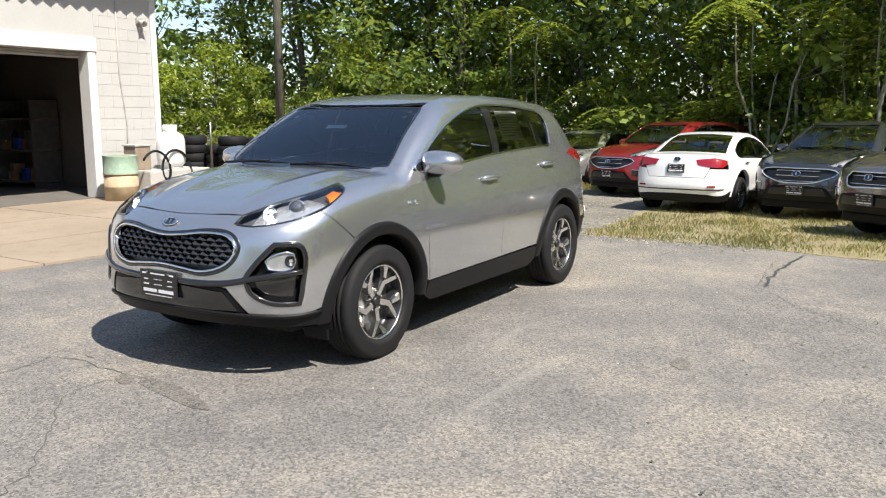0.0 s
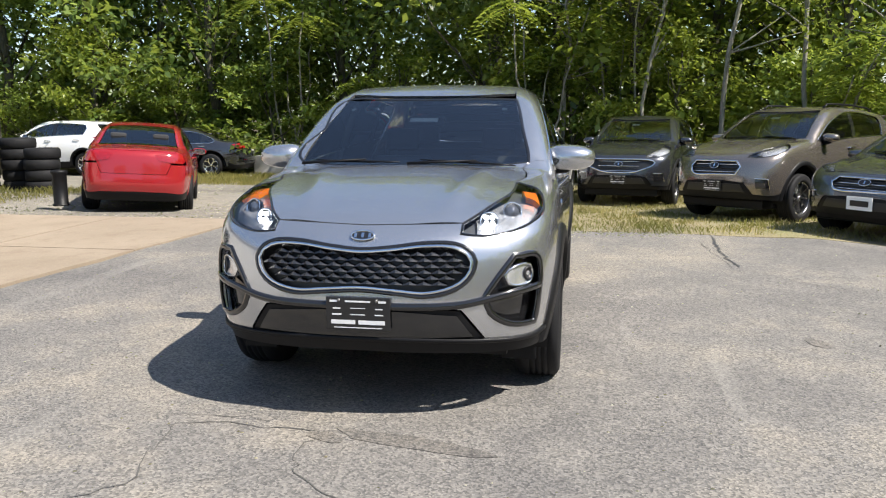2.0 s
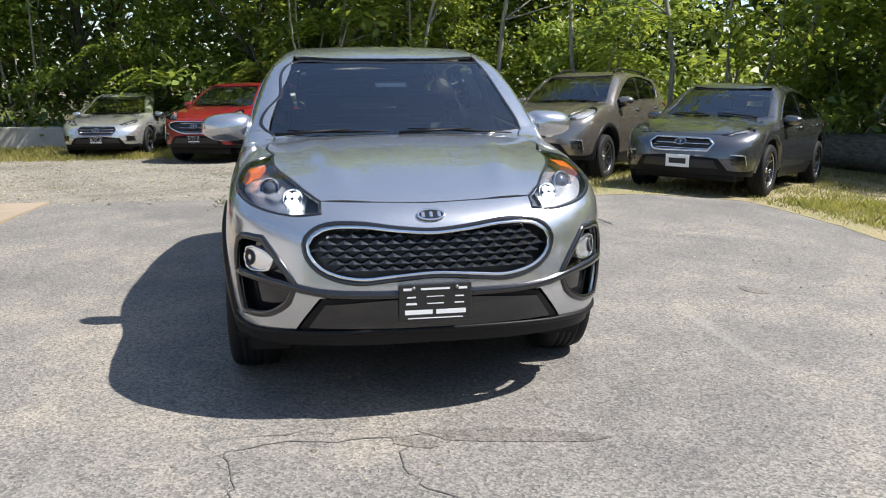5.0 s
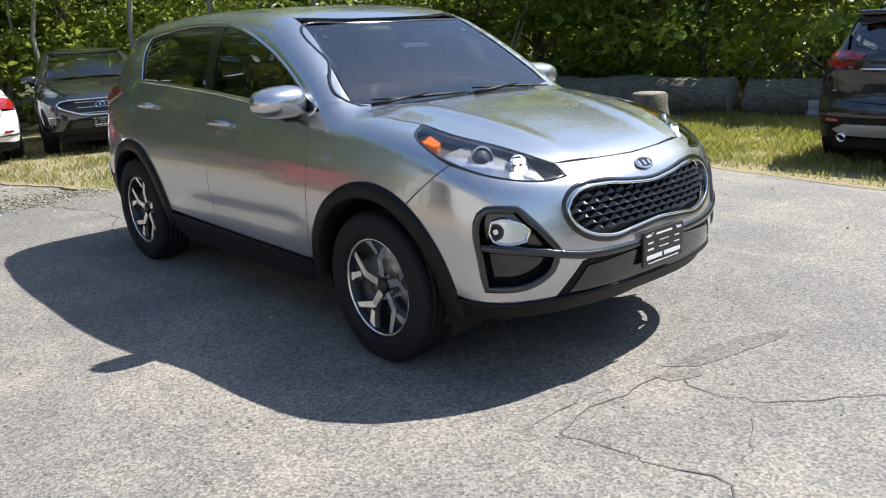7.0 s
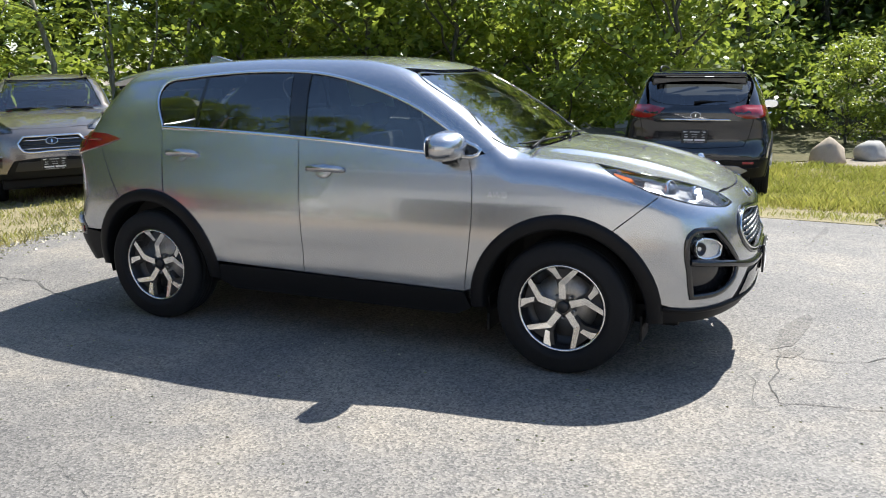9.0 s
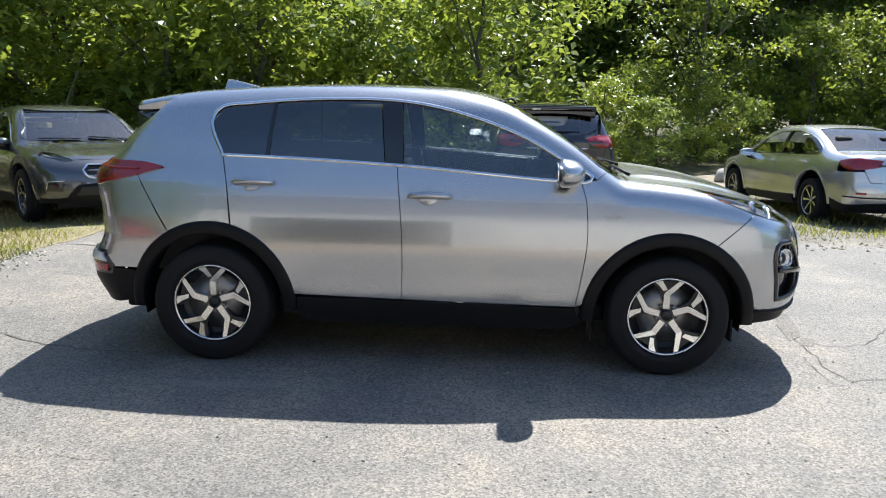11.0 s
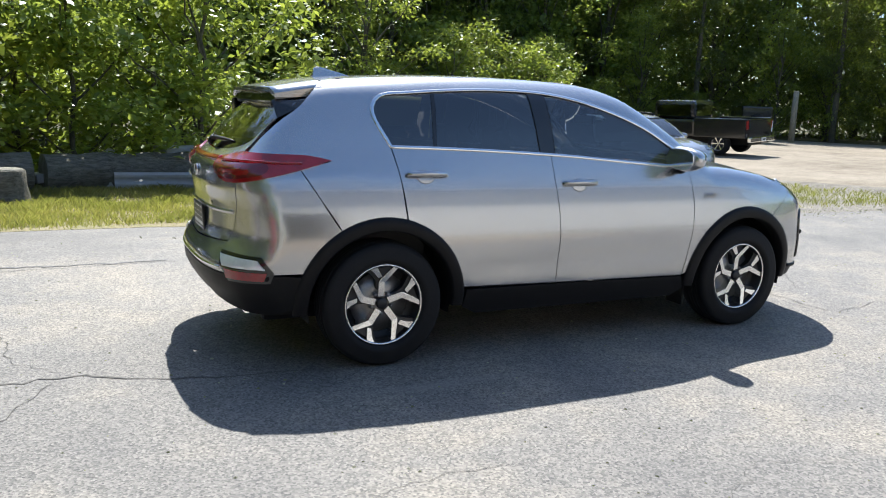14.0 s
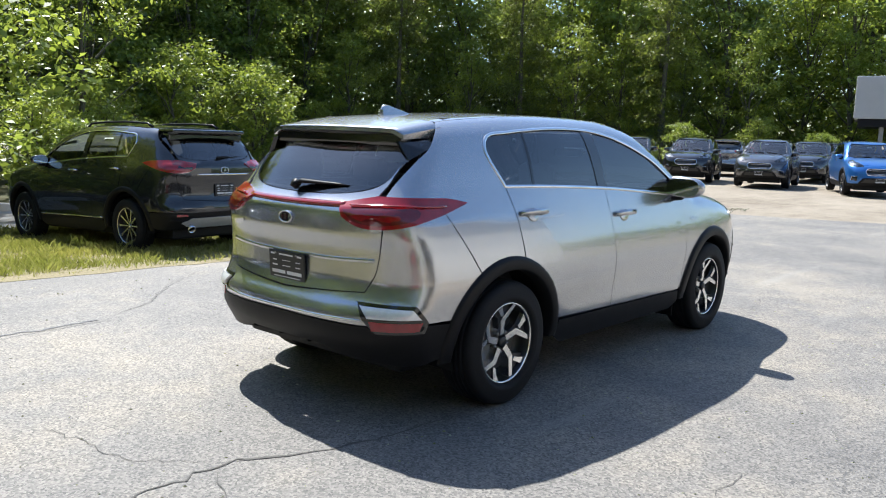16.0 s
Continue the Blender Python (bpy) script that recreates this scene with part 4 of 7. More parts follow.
def hero_car():
    root = thing("compact_suv", "grey metallic compact sport-utility vehicle parked on worn asphalt", "car")
    b = Body(root, SUV_SHELL, 0.04)
    grille, fog = GRILLE, FOG
    suv_body(b, SILVER)
    underside(b)
    arches(b, 1.335)
    arches(b, -1.335)
    for x, y in ((1.335, 0.785), (1.335, -0.785), (-1.335, 0.79), (-1.335, -0.79)):
        wheel(root, x, y)
    mirrors(b, SILVER, 0.70, 1.17, 1.12)
    # grille
    b.panel("grille_backing", "F", grille, INK, sym=True, lift=-0.045, thick=0.01, gap=-0.02)
    grille_mesh(b, grille, plain("satin_black", (0.02, 0.02, 0.022), 0.18, vary=0.15, coat=0.4))
    b.trim("grille_surround", "F", grille, 0.0075, CHROME, 0.004, 0.7, closed=True, sym=True)
    wide = [(w, y * 1.035, 0.735 + (z - 0.735) * 1.16) for w, y, z in grille]
    b.trim("grille_border", "F", wide, 0.010, GLOSS_BLACK, 0.001, 0.5, closed=True, sym=True)
    emblem(root, b.spot("f", 0.0, 0.877, 0.002), 0.055, 0.027, bars=3)
    plate(root, Matrix.Translation((2.255, 0, 0.532)) @ pose(0, 0, 0, 90, 0, 90))
    part("plate_bracket", box(2.20, 2.252, -0.13, 0.13, 0.47, 0.60, 0.01), GLOSS_BLACK, root)
    # fog-lamp pockets and the blade across them
    b.panel("fog_pocket", "F", fog, GLOSS_BLACK, lift=-0.05, thick=0.01, gap=-0.02, sides=BOTH)
    b.trim("fog_surround", "F", fog, 0.016, GLOSS_BLACK, 0.0, 0.6, BOTH, closed=True)
    b.panel("fog_reflector", "F", [("s", 1.985, 0.735), ("f", 0.72, 0.738), ("f", 0.665, 0.70), ("f", 0.685, 0.655), ("s", 1.995, 0.655)], REFLECTOR, lift=-0.02, thick=0.03, gap=0, sides=BOTH)
    b.trim("fog_rim", "F", [("s", 1.985, 0.735), ("f", 0.72, 0.738), ("f", 0.665, 0.70), ("f", 0.685, 0.655), ("s", 1.995, 0.655)], 0.006, CHROME, -0.014, 0.7, BOTH, closed=True)
    for s in BOTH:
        mm = b.spot("s", 2.0, 0.695, -0.018, s)
        part("fog_lamp", lathe([(0.034, -0.02), (0.034, 0.004), (0.028, 0.008), (0.022, 0.0), (0.0, -0.006)], 20), DARK_ALLOY, root, "round fog lamp", mm)
    b.trim("bumper_blade", "F", [("S", 1.955, 0.635), ("f", 0.66, 0.612), ("f", 0.46, 0.574), ("f", 0.2, 0.565), ("F", 0, 0.568)], 0.018, GLOSS_BLACK, 0.004, 0.7, sym=True)
    b.panel("lower_intake", "F", [("F", 0, 0.545), ("f", 0.2, 0.543), ("F", 0.45, 0.525), ("F", 0.52, 0.42), ("F", 0, 0.415)], GLOSS_BLACK, sym=True, lift=0.004, thick=0.02)
    b.trim("lower_lip", "F", [("S", 1.83, 0.395), ("s", 1.97, 0.385), ("f", 0.57, 0.395), ("f", 0.3, 0.405), ("F", 0, 0.405)], 0.012, CLADDING, 0.004, 0.8, sym=True)
    # head lamps: dark bowl, two projectors, amber end, clear cover
    lamp = [("T", 1.455, 0.66), ("t", 1.65, 0.65), ("t", 1.85, 0.565), ("T", 2.035, 0.455), ("F", 0.455, 0.893), ("f", 0.57, 0.880), ("s", 1.95, 0.909), ("s", 1.82, 0.949), ("s", 1.69, 0.993), ("s", 1.55, 1.047)]
    b.panel("headlamp_bowl", "L", lamp, BOWL, lift=-0.055, thick=0.01, gap=-0.012, sides=BOTH)
    b.panel("headlamp_cover", "L", lamp, LENS, lift=-0.002, thick=0.004, gap=0.001, sides=BOTH)
    b.trim("headlamp_seal", "L", lamp, 0.007, GLOSS_BLACK, -0.006, 0.8, BOTH, closed=True)
    b.panel("turn_reflector", "L", [("S", 1.55, 1.060), ("S", 1.645, 1.038), ("S", 1.70, 0.997), ("s", 1.62, 1.027), ("S", 1.555, 1.050)], AMBER, lift=-0.022, thick=0.03, gap=0.002, sides=BOTH)
    b.panel("lamp_bezel", "L", [("T", 1.70, 0.632), ("t", 1.85, 0.555), ("T", 1.955, 0.505), ("F", 0.52, 0.892), ("s", 1.93, 0.922), ("s", 1.82, 0.956), ("S", 1.72, 0.99)], REFLECTOR, lift=-0.038, thick=0.015, gap=0.002, sides=BOTH)
    for s in BOTH:
        for x, y, r, lit in ((1.955, 0.572, 0.043, True), (1.845, 0.675, 0.047, False)):
            p = b.shell.at("L", "t", x, y)
            p = p - b.shell.normal(p[None])[0] * 0.026
            mm = Matrix.Translation((p[0], p[1] * s, p[2])) @ pose(0, 0, 0, 0, 74, 12 * s if lit else 24 * s)
            ring = part("projector_ring", lathe([(r, -0.03), (r + 0.004, -0.002), (r + 0.001, 0.004), (r - 0.006, -0.004), (r - 0.008, -0.03)], 24, closed=True), CHROME, root, "", mm)
            part("projector_lens", lathe([(r * 0.82, -0.02), (r * 0.78, -0.004), (r * 0.5, 0.008), (0, 0.012)], 24), LAMP_EYE, ring)
            if lit:
                for dx, dy in ((1, 1), (1, -1), (-1, 1), (-1, -1)):
                    part("led_lamp", lathe([(0.0125, 0.002), (0.0125, 0.012), (0.0, 0.014)], 12, m=pose(dx * 0.0145, dy * 0.0145, 0)), LED, ring, "lit lamp")
    # rear
    b.trim("tail_light_bar", "R", [("R", 0.40, 1.128), ("r", 0.2, 1.124), ("R", 0, 1.122)], 0.020, RED_LENS, 0.004, 0.5, sym=True)
    b.panel("tail_lamp_inner", "R", [("R", 0.42, 1.10), ("s", -2.06, 1.11), ("s", -1.95, 1.10), ("s", -2.07, 1.045), ("r", 0.52, 1.045)], DEEP_RED, sides=BOTH, lift=0.014, thick=0.01, gap=0)
    b.trim("tail_lamp_line", "R", [("R", 0.45, 1.118), ("s", -2.05, 1.125), ("S", -1.78, 1.128)], 0.006, RED_LENS, 0.017, 0.6, BOTH)
    b.panel("reverse_lamp", "R", [("R", 0.56, 0.625), ("S", -2.02, 0.622), ("S", -1.985, 0.575), ("R", 0.62, 0.572)], CLEAR_LAMP, sides=BOTH, lift=0.014, thick=0.02, gap=0.002)
    b.panel("rear_reflector", "R", [("R", 0.625, 0.558), ("S", -1.975, 0.558), ("S", -1.99, 0.512), ("R", 0.64, 0.508)], RED_LENS, sides=BOTH, lift=0.006, thick=0.01)
    b.panel("reflector_frame", "R", [("R", 0.535, 0.645), ("S", -2.0, 0.64), ("S", -1.94, 0.555), ("S", -1.96, 0.50), ("R", 0.66, 0.495), ("R", 0.59, 0.56)], GLOSS_BLACK, sides=BOTH, lift=0.003, thick=0.015, gap=0)
    b.trim("bumper_strip", "R", [("R", 0.58, 0.555), ("r", 0.3, 0.55), ("R", 0, 0.55)], 0.008, CHROME, 0.003, 0.7, sym=True)
    b.trim("tailgate_crease", "R", [("R", 0.60, 0.855), ("r", 0.3, 0.845), ("R", 0, 0.842)], 0.012, SILVER, -0.001, 0.5, sym=True)
    emblem(root, b.spot("r", 0.0, 1.035, 0.003), 0.055, 0.03, bars=3)
    plate(root, Matrix.Translation((-2.178, 0, 0.765)) @ pose(0, 0, 0, 90, 0, -90) @ pose(0, 0, 0, 4, 0, 0))
    for i in range(5):
        mm = b.spot("r", 0.44 + i * 0.028, 0.975 - 0.004 * i, 0.003)
        part("model_badge", box(-0.009, 0.009, -0.013, 0.013, 0, 0.004, 0.001), CHROME, root, "", mm)
    for s in BOTH:
        lettering("drive_badge", "AWD", 0.045, 0.002, CHROME, root, b.spot("s", 0.99, 0.925, 0.003, s), "chrome drive badge")
    # spoiler with its black side fins
    bm = bmesh.new()
    top = b.shell.top
    grid = []
    edge = b.shell.many([("t", -1.62, 0.585 * (j / 8 - 1)) for j in range(17)])[:, 2]
    for i in range(9):
        row = []
        for j in range(17):
            v = j / 8 - 1
            x = -1.61 - (0.315 - 0.06 * v * v) * i / 8
            half = 0.585 - 0.03 * i / 8
            z = edge[j] + float(top(x)) - float(top(-1.62)) + 0.001
            row.append((x, half * v, z))
        grid.append(row)
    up = [[bm.verts.new(p) for p in r] for r in grid]
    dn = [[bm.verts.new((x, y * 0.985, z - 0.022 - 0.035 * (1 - i / 8))) for x, y, z in r] for i, r in enumerate(grid)]
    for i in range(8):
        for j in range(16):
            bm.faces.new((up[i][j], up[i][j + 1], up[i + 1][j + 1], up[i + 1][j])).smooth = True
            bm.faces.new((dn[i][j], dn[i + 1][j], dn[i + 1][j + 1], dn[i][j + 1])).smooth = True
    for j in range(16):
        bm.faces.new((up[8][j], up[8][j + 1], dn[8][j + 1], dn[8][j]))
    for i in range(8):
        for j in (0, 16):
            bm.faces.new((up[i][j], up[i + 1][j], dn[i + 1][j], dn[i][j]))
    bmesh.ops.recalc_face_normals(bm, faces=bm.faces)
    part("roof_spoiler", bm, SILVER, root)
    for s in BOTH:
        bm = bmesh.new()
        tri = [(-1.62, 0.55, 1.49), (-1.88, 0.53, 1.455), (-1.865, 0.595, 1.36), (-1.76, 0.625, 1.415), (-1.68, 0.61, 1.46)]
        a = [bm.verts.new((x, y * s, z)) for x, y, z in tri]
        c = [bm.verts.new((x + 0.01, (y - 0.03) * s, z)) for x, y, z in tri]
        bm.faces.new(a), bm.faces.new(c[::-1])
        for i in range(5):
            bm.faces.new((a[i], a[(i + 1) % 5], c[(i + 1) % 5], c[i]))
        bmesh.ops.recalc_face_normals(bm, faces=bm.faces)
        part("spoiler_fin", bm, GLOSS_BLACK, root)
    part("glass_header", box(-1.86, -1.60, -0.53, 0.53, 1.43, 1.51, 0.02), GLOSS_BLACK, root)
    wip = part("rear_wiper", tube([(-2.10, 0.06, 1.20), (-2.085, 0.0, 1.225), (-2.05, -0.25, 1.222), (-2.04, -0.33, 1.218)], [0.02, 0.022, 0.012, 0.006], 8, flat=0.6), CLADDING, root)
    part("wiper_pivot", lathe([(0.028, 0), (0.026, 0.03), (0, 0.034)], 12, m=pose(-2.085, 0.04, 1.20, 0, -60, 0)), CLADDING, wip)
    # roof fin, handles, wipers, stickers, mud flaps
    bm = bmesh.new()
    fin = [(-1.50, 1.595), (-1.485, 1.655), (-1.468, 1.666), (-1.44, 1.662), (-1.36, 1.640), (-1.24, 1.612), (-1.22, 1.605)]
    left, right = ([bm.verts.new((x, w * (0.026 if i in (0, 5, 6) else 0.008), z)) for i, (x, z) in enumerate(fin)] for w in (1, -1))
    bm.faces.new(left), bm.faces.new(right[::-1])
    for i in range(7):
        bm.faces.new((left[i], left[(i + 1) % 7], right[(i + 1) % 7], right[i])).smooth = True
    bmesh.ops.recalc_face_normals(bm, faces=bm.faces)
    part("antenna_fin", bm, SILVER, root, "sharks-fin antenna")
    for s in BOTH:
        for x, z in ((-0.05, 1.015), (-1.08, 1.07)):
            mm = b.spot("s", x, z, 0.0, s)
            h = part("door_handle", tube([(-0.125, 0, 0.0), (-0.10, 0.002, 0.024), (0, 0.004, 0.032), (0.10, 0.002, 0.026), (0.125, 0, 0.0)], [0.014, 0.018, 0.019, 0.018, 0.014], 10, flat=0.75), SILVER, root, "", mm)
            part("handle_recess", lathe([(0.055, 0.002), (0.05, 0.0035), (0.0, 0.0036)], 20, m=Matrix.Diagonal((1.0, 0.75, 1, 1)) @ pose(-0.01, -0.012, 0)), SILVER, h)
            part("handle_slot", box(-0.06, 0.07, 0.010, 0.022, 0.022, 0.036, 0.004), GLOSS_BLACK, h)
        part("mud_flap", box(0.90, 0.915, s * 0.72 - 0.08, s * 0.72 + 0.08, 0.16, 0.36, 0.004), CLADDING, root)
        part("air_deflector", box(1.72, 1.735, s * 0.70 - 0.09, s * 0.70 + 0.09, 0.19, 0.33, 0.004), CLADDING, root)
    for y0, y1 in ((0.62, 0.05), (-0.06, -0.60)):
        bladep = [tuple(b.shell.at("L", "t", 1.065 - 0.012 * k + 0.04 * (1 - abs(y0 + (y1 - y0) * k / 5) / 0.7), y0 + (y1 - y0) * k / 5) + np.array((0, 0, 0.014))) for k in range(6)]
        w = part("wiper_blade", tube(bladep, [0.004, 0.006, 0.008, 0.008, 0.006, 0.004], 6), CLADDING, root)
        part("wiper_arm", tube([tuple(np.array(bladep[2]) + np.array((-0.01, 0, 0.012))), tuple(np.array(bladep[5]) + np.array((0.09, -0.06, -0.015)))], [0.006, 0.010], 6), CLADDING, w)
    b.panel("cowl", "L", [("T", 1.15, 0), ("t", 1.12, 0.4), ("T", 1.0, 0.69), ("T", 0.975, 0.66), ("t", 1.05, 0.4), ("T", 1.085, 0)], CLADDING, sym=True, lift=-0.02, thick=0.03, gap=0)
    part("price_sticker", box(-0.09, 0.09, -0.022, 0.022, -0.001, 0.001), WHITE_PAPER, root, "white windshield sticker", b.spot("t", 0.66, 0.0, -0.012))
    part("rear_view_mirror", box(0.55, 0.58, -0.12, 0.12, 1.36, 1.42, 0.01), DASH, root)
    for s in BOTH:
        part("corner_sticker", lathe([(0.016, 0), (0.016, 0.001)], 12), WHITE_PAPER, root, "", b.spot("t", 0.52, 0.50 * s, -0.010))
    # price sheet inside the rear window
    sheet = part("price_sheet", box(-0.18, 0.18, -0.12, 0.12, -0.001, 0.001), THIN_PAPER, root, "white price sheet in the rear window", b.spot("s", -0.62, 1.40, -0.016))
    for k in range(9):
        part("print", box(-0.16, 0.16 - 0.05 * (k % 3), 0.09 - 0.022 * k, 0.099 - 0.022 * k, 0.0012, 0.0018), STEEL, sheet)
    # rear skid studs
    for y in (-0.36, -0.12, 0.12, 0.36):
        part("skid_rib", box(-2.165, -2.06, y - 0.035, y + 0.035, 0.355, 0.41, 0.015), CLADDING, root)
    return root


hero_car()


# ---- parked cars ----
SEDAN = dict(
    top=[(-2.45, 0.98), (-2.2, 1.03), (-1.95, 1.055), (-1.75, 1.07), (-1.6, 1.095), (-1.35, 1.205), (-1.1, 1.32), (-0.8, 1.41), (-0.4, 1.455), (0, 1.45), (0.25, 1.415), (0.5, 1.31), (0.75, 1.165), (1.0, 1.015), (1.08, 0.97), (1.3, 0.945), (1.7, 0.875), (2.0, 0.80), (2.3, 0.71)],
    side=[(0.18, 0.82), (0.35, 0.87), (0.5, 0.89), (0.65, 0.90), (0.8, 0.885), (0.9, 0.86), (0.97, 0.83), (1.1, 0.775), (1.25, 0.71), (1.38, 0.63), (1.5, 0.53)],
    taper=HERO["taper"],
    nose=[(0.15, 2.12), (0.3, 2.2), (0.45, 2.24), (0.6, 2.22), (0.72, 2.16), (0.8, 2.07), (0.95, 1.88)],
    tail=[(0.2, -2.2), (0.35, -2.29), (0.5, -2.33), (0.65, -2.31), (0.85, -2.28), (1.0, -2.24), (1.06, -2.18), (1.3, -2.0)],
    house=[(-2.2, -0.07), (-1.4, -0.05), (-0.6, 0), (0.4, 0), (1.1, -0.02)], mid=0.62)
SEDAN_SHELL = Shell(**SEDAN)
SEDAN_Z = curve1((0, 0.2, 0.4, 0.575, 0.72, 0.82, 0.92, 1.11, 1.18, 1.55, 1.65), (0, 0.17, 0.34, 0.50, 0.62, 0.70, 0.785, 0.935, 0.965, 1.37, 1.455))


def sedan_body(b, paint, cladding, trim, grille):
    """A three-box body."""
    b.zmap = SEDAN_Z
    front_half(b, paint, cladding, grille, None)
    b.zmap = lambda z: z
    top = [("s", -1.44, 1.045), ("s", -1.28, 1.165), ("s", -0.95, 1.285), ("s", -0.5, 1.345), ("s", -0.2, 1.345), ("s", 0.14, 1.295), ("s", 0.49, 1.165)]
    b.panel("rear_door", "L", [("S", -0.215, 0.345), *arch(-1.335, 0.47, 3, 75, 6), ("s", -1.24, 0.87), ("S", -1.30, 0.99), ("S", -0.255, 0.968), ("s", -0.215, 0.62)], paint, sides=BOTH)
    b.panel("quarter_panel", "L", [("S", 0.90, 0.948), ("T", 0.985, 0.68), ("t", 0.72, 0.62), ("t", 0.46, 0.56), ("t", 0.2, 0.53), ("t", -0.5, 0.53), ("T", -0.88, 0.53), ("t", -1.25, 0.585), ("T", -1.62, 0.655), ("t", -1.9, 0.655), ("T", -2.14, 0.62),
            ("S", -2.15, 0.97), ("S", -1.93, 0.945), ("S", -1.93, 0.80), ("S", -1.86, 0.70), *arch(-1.335, 0.47, 125, 76, 5), ("s", -1.245, 0.87), ("S", -1.31, 0.99), *top, ("S", 0.80, 0.985), ("S", 0.872, 0.962)], paint, sides=BOTH)
    b.panel("roof", "L", [("T", 0.40, 0), ("t", 0.38, 0.3), ("T", 0.31, 0.525), ("t", -0.5, 0.525), ("T", -0.87, 0.525), ("t", -0.83, 0.3), ("T", -0.82, 0)], paint, sym=True)
    b.panel("rear_glass", "L", [("T", -0.83, 0), ("t", -0.84, 0.3), ("T", -0.90, 0.52), ("t", -1.25, 0.575), ("T", -1.61, 0.645), ("t", -1.63, 0.35), ("T", -1.64, 0)], TINTED, sym=True, lift=-0.003, thick=0.005, gap=0)
    b.panel("trunk_lid", "L", [("T", -1.65, 0), ("t", -1.64, 0.35), ("T", -1.625, 0.65), ("t", -1.9, 0.65), ("T", -2.14, 0.61), ("T", -2.19, 0.3), ("T", -2.2, 0)], paint, sym=True)
    b.panel("trunk_face", "R", [("R", 0, 1.035), ("r", 0.35, 1.03), ("R", 0.62, 0.985), ("R", 0.57, 0.80), ("R", 0.50, 0.65), ("R", 0, 0.65)], paint, sym=True)
    b.panel("rear_bumper", "R", [("R", 0, 0.645), ("R", 0.505, 0.645), ("R", 0.575, 0.80), ("S", -2.1, 0.80), ("S", -1.935, 0.795), ("S", -1.865, 0.70), *arch(-1.335, 0.47, 126, 170, 4), ("s", -2.1, 0.34), ("R", 0.5, 0.36), ("R", 0, 0.37)], paint, sym=True)
    b.panel("rear_lower_bumper", "R", [("R", 0, 0.365), ("R", 0.5, 0.355), ("s", -2.1, 0.335), ("S", -1.82, 0.40), ("S", -1.82, 0.24), ("r", 0.5, 0.22), ("R", 0, 0.22)], cladding, sym=True)
    b.panel("tail_lamp", "R", [("R", 0.33, 0.955), ("S", -2.14, 0.985), ("S", -1.93, 0.945), ("s", -1.97, 0.885), ("S", -2.12, 0.82), ("R", 0.58, 0.83), ("R", 0.38, 0.865)], RED_LENS, sides=BOTH, lift=0.008, thick=0.03, gap=0)
    b.panel("front_window", "L", [("S", -0.205, 0.97), ("S", -0.225, 1.34), ("s", 0.14, 1.29), ("s", 0.49, 1.158), ("S", 0.70, 1.03), ("S", 0.70, 0.952)], GLASS, sides=BOTH, lift=-0.006, thick=0.004, gap=0)
    b.panel("mirror_sail", "L", [("S", 0.702, 0.952), ("S", 0.702, 1.03), ("S", 0.80, 0.98), ("S", 0.868, 0.96), ("S", 0.81, 0.946)], GLOSS_BLACK, sides=BOTH, lift=-0.004)
    b.panel("door_pillar", "L", [("S", -0.21, 0.97), ("S", -0.23, 1.34), ("S", -0.33, 1.342), ("S", -0.31, 0.972)], GLOSS_BLACK, sides=BOTH, lift=-0.003)
    b.panel("rear_window", "L", [("S", -0.315, 0.972), ("S", -0.335, 1.342), ("s", -0.5, 1.34), ("s", -0.95, 1.28), ("s", -1.28, 1.16), ("s", -1.43, 1.045), ("S", -1.30, 0.993)], TINTED, sides=BOTH, lift=-0.006, thick=0.004, gap=0)
    b.trim("window_trim", "L", [("S", -1.31, 0.99), *top, ("S", 0.80, 0.985), ("s", 0.872, 0.962), ("s", 0.83, 0.944), ("s", -0.21, 0.968)], 0.010, trim, 0.001, 0.45, BOTH, closed=True)


WING = [("f", 0, 0.85), ("f", 0.30, 0.85), ("F", 0.47, 0.845), ("s", 2.10, 0.79), ("f", 0.38, 0.66), ("f", 0.2, 0.62), ("f", 0, 0.615)]
HEXA = [("f", 0, 0.835), ("F", 0.33, 0.835), ("F", 0.40, 0.76), ("F", 0.34, 0.655), ("f", 0, 0.65)]
BLOCKY = [("f", 0, 0.85), ("F", 0.36, 0.85), ("F", 0.42, 0.76), ("F", 0.33, 0.60), ("f", 0, 0.60)]
SLIM = [("f", 0, 0.80), ("F", 0.42, 0.80), ("F", 0.50, 0.76), ("F", 0.40, 0.70), ("f", 0, 0.69)]


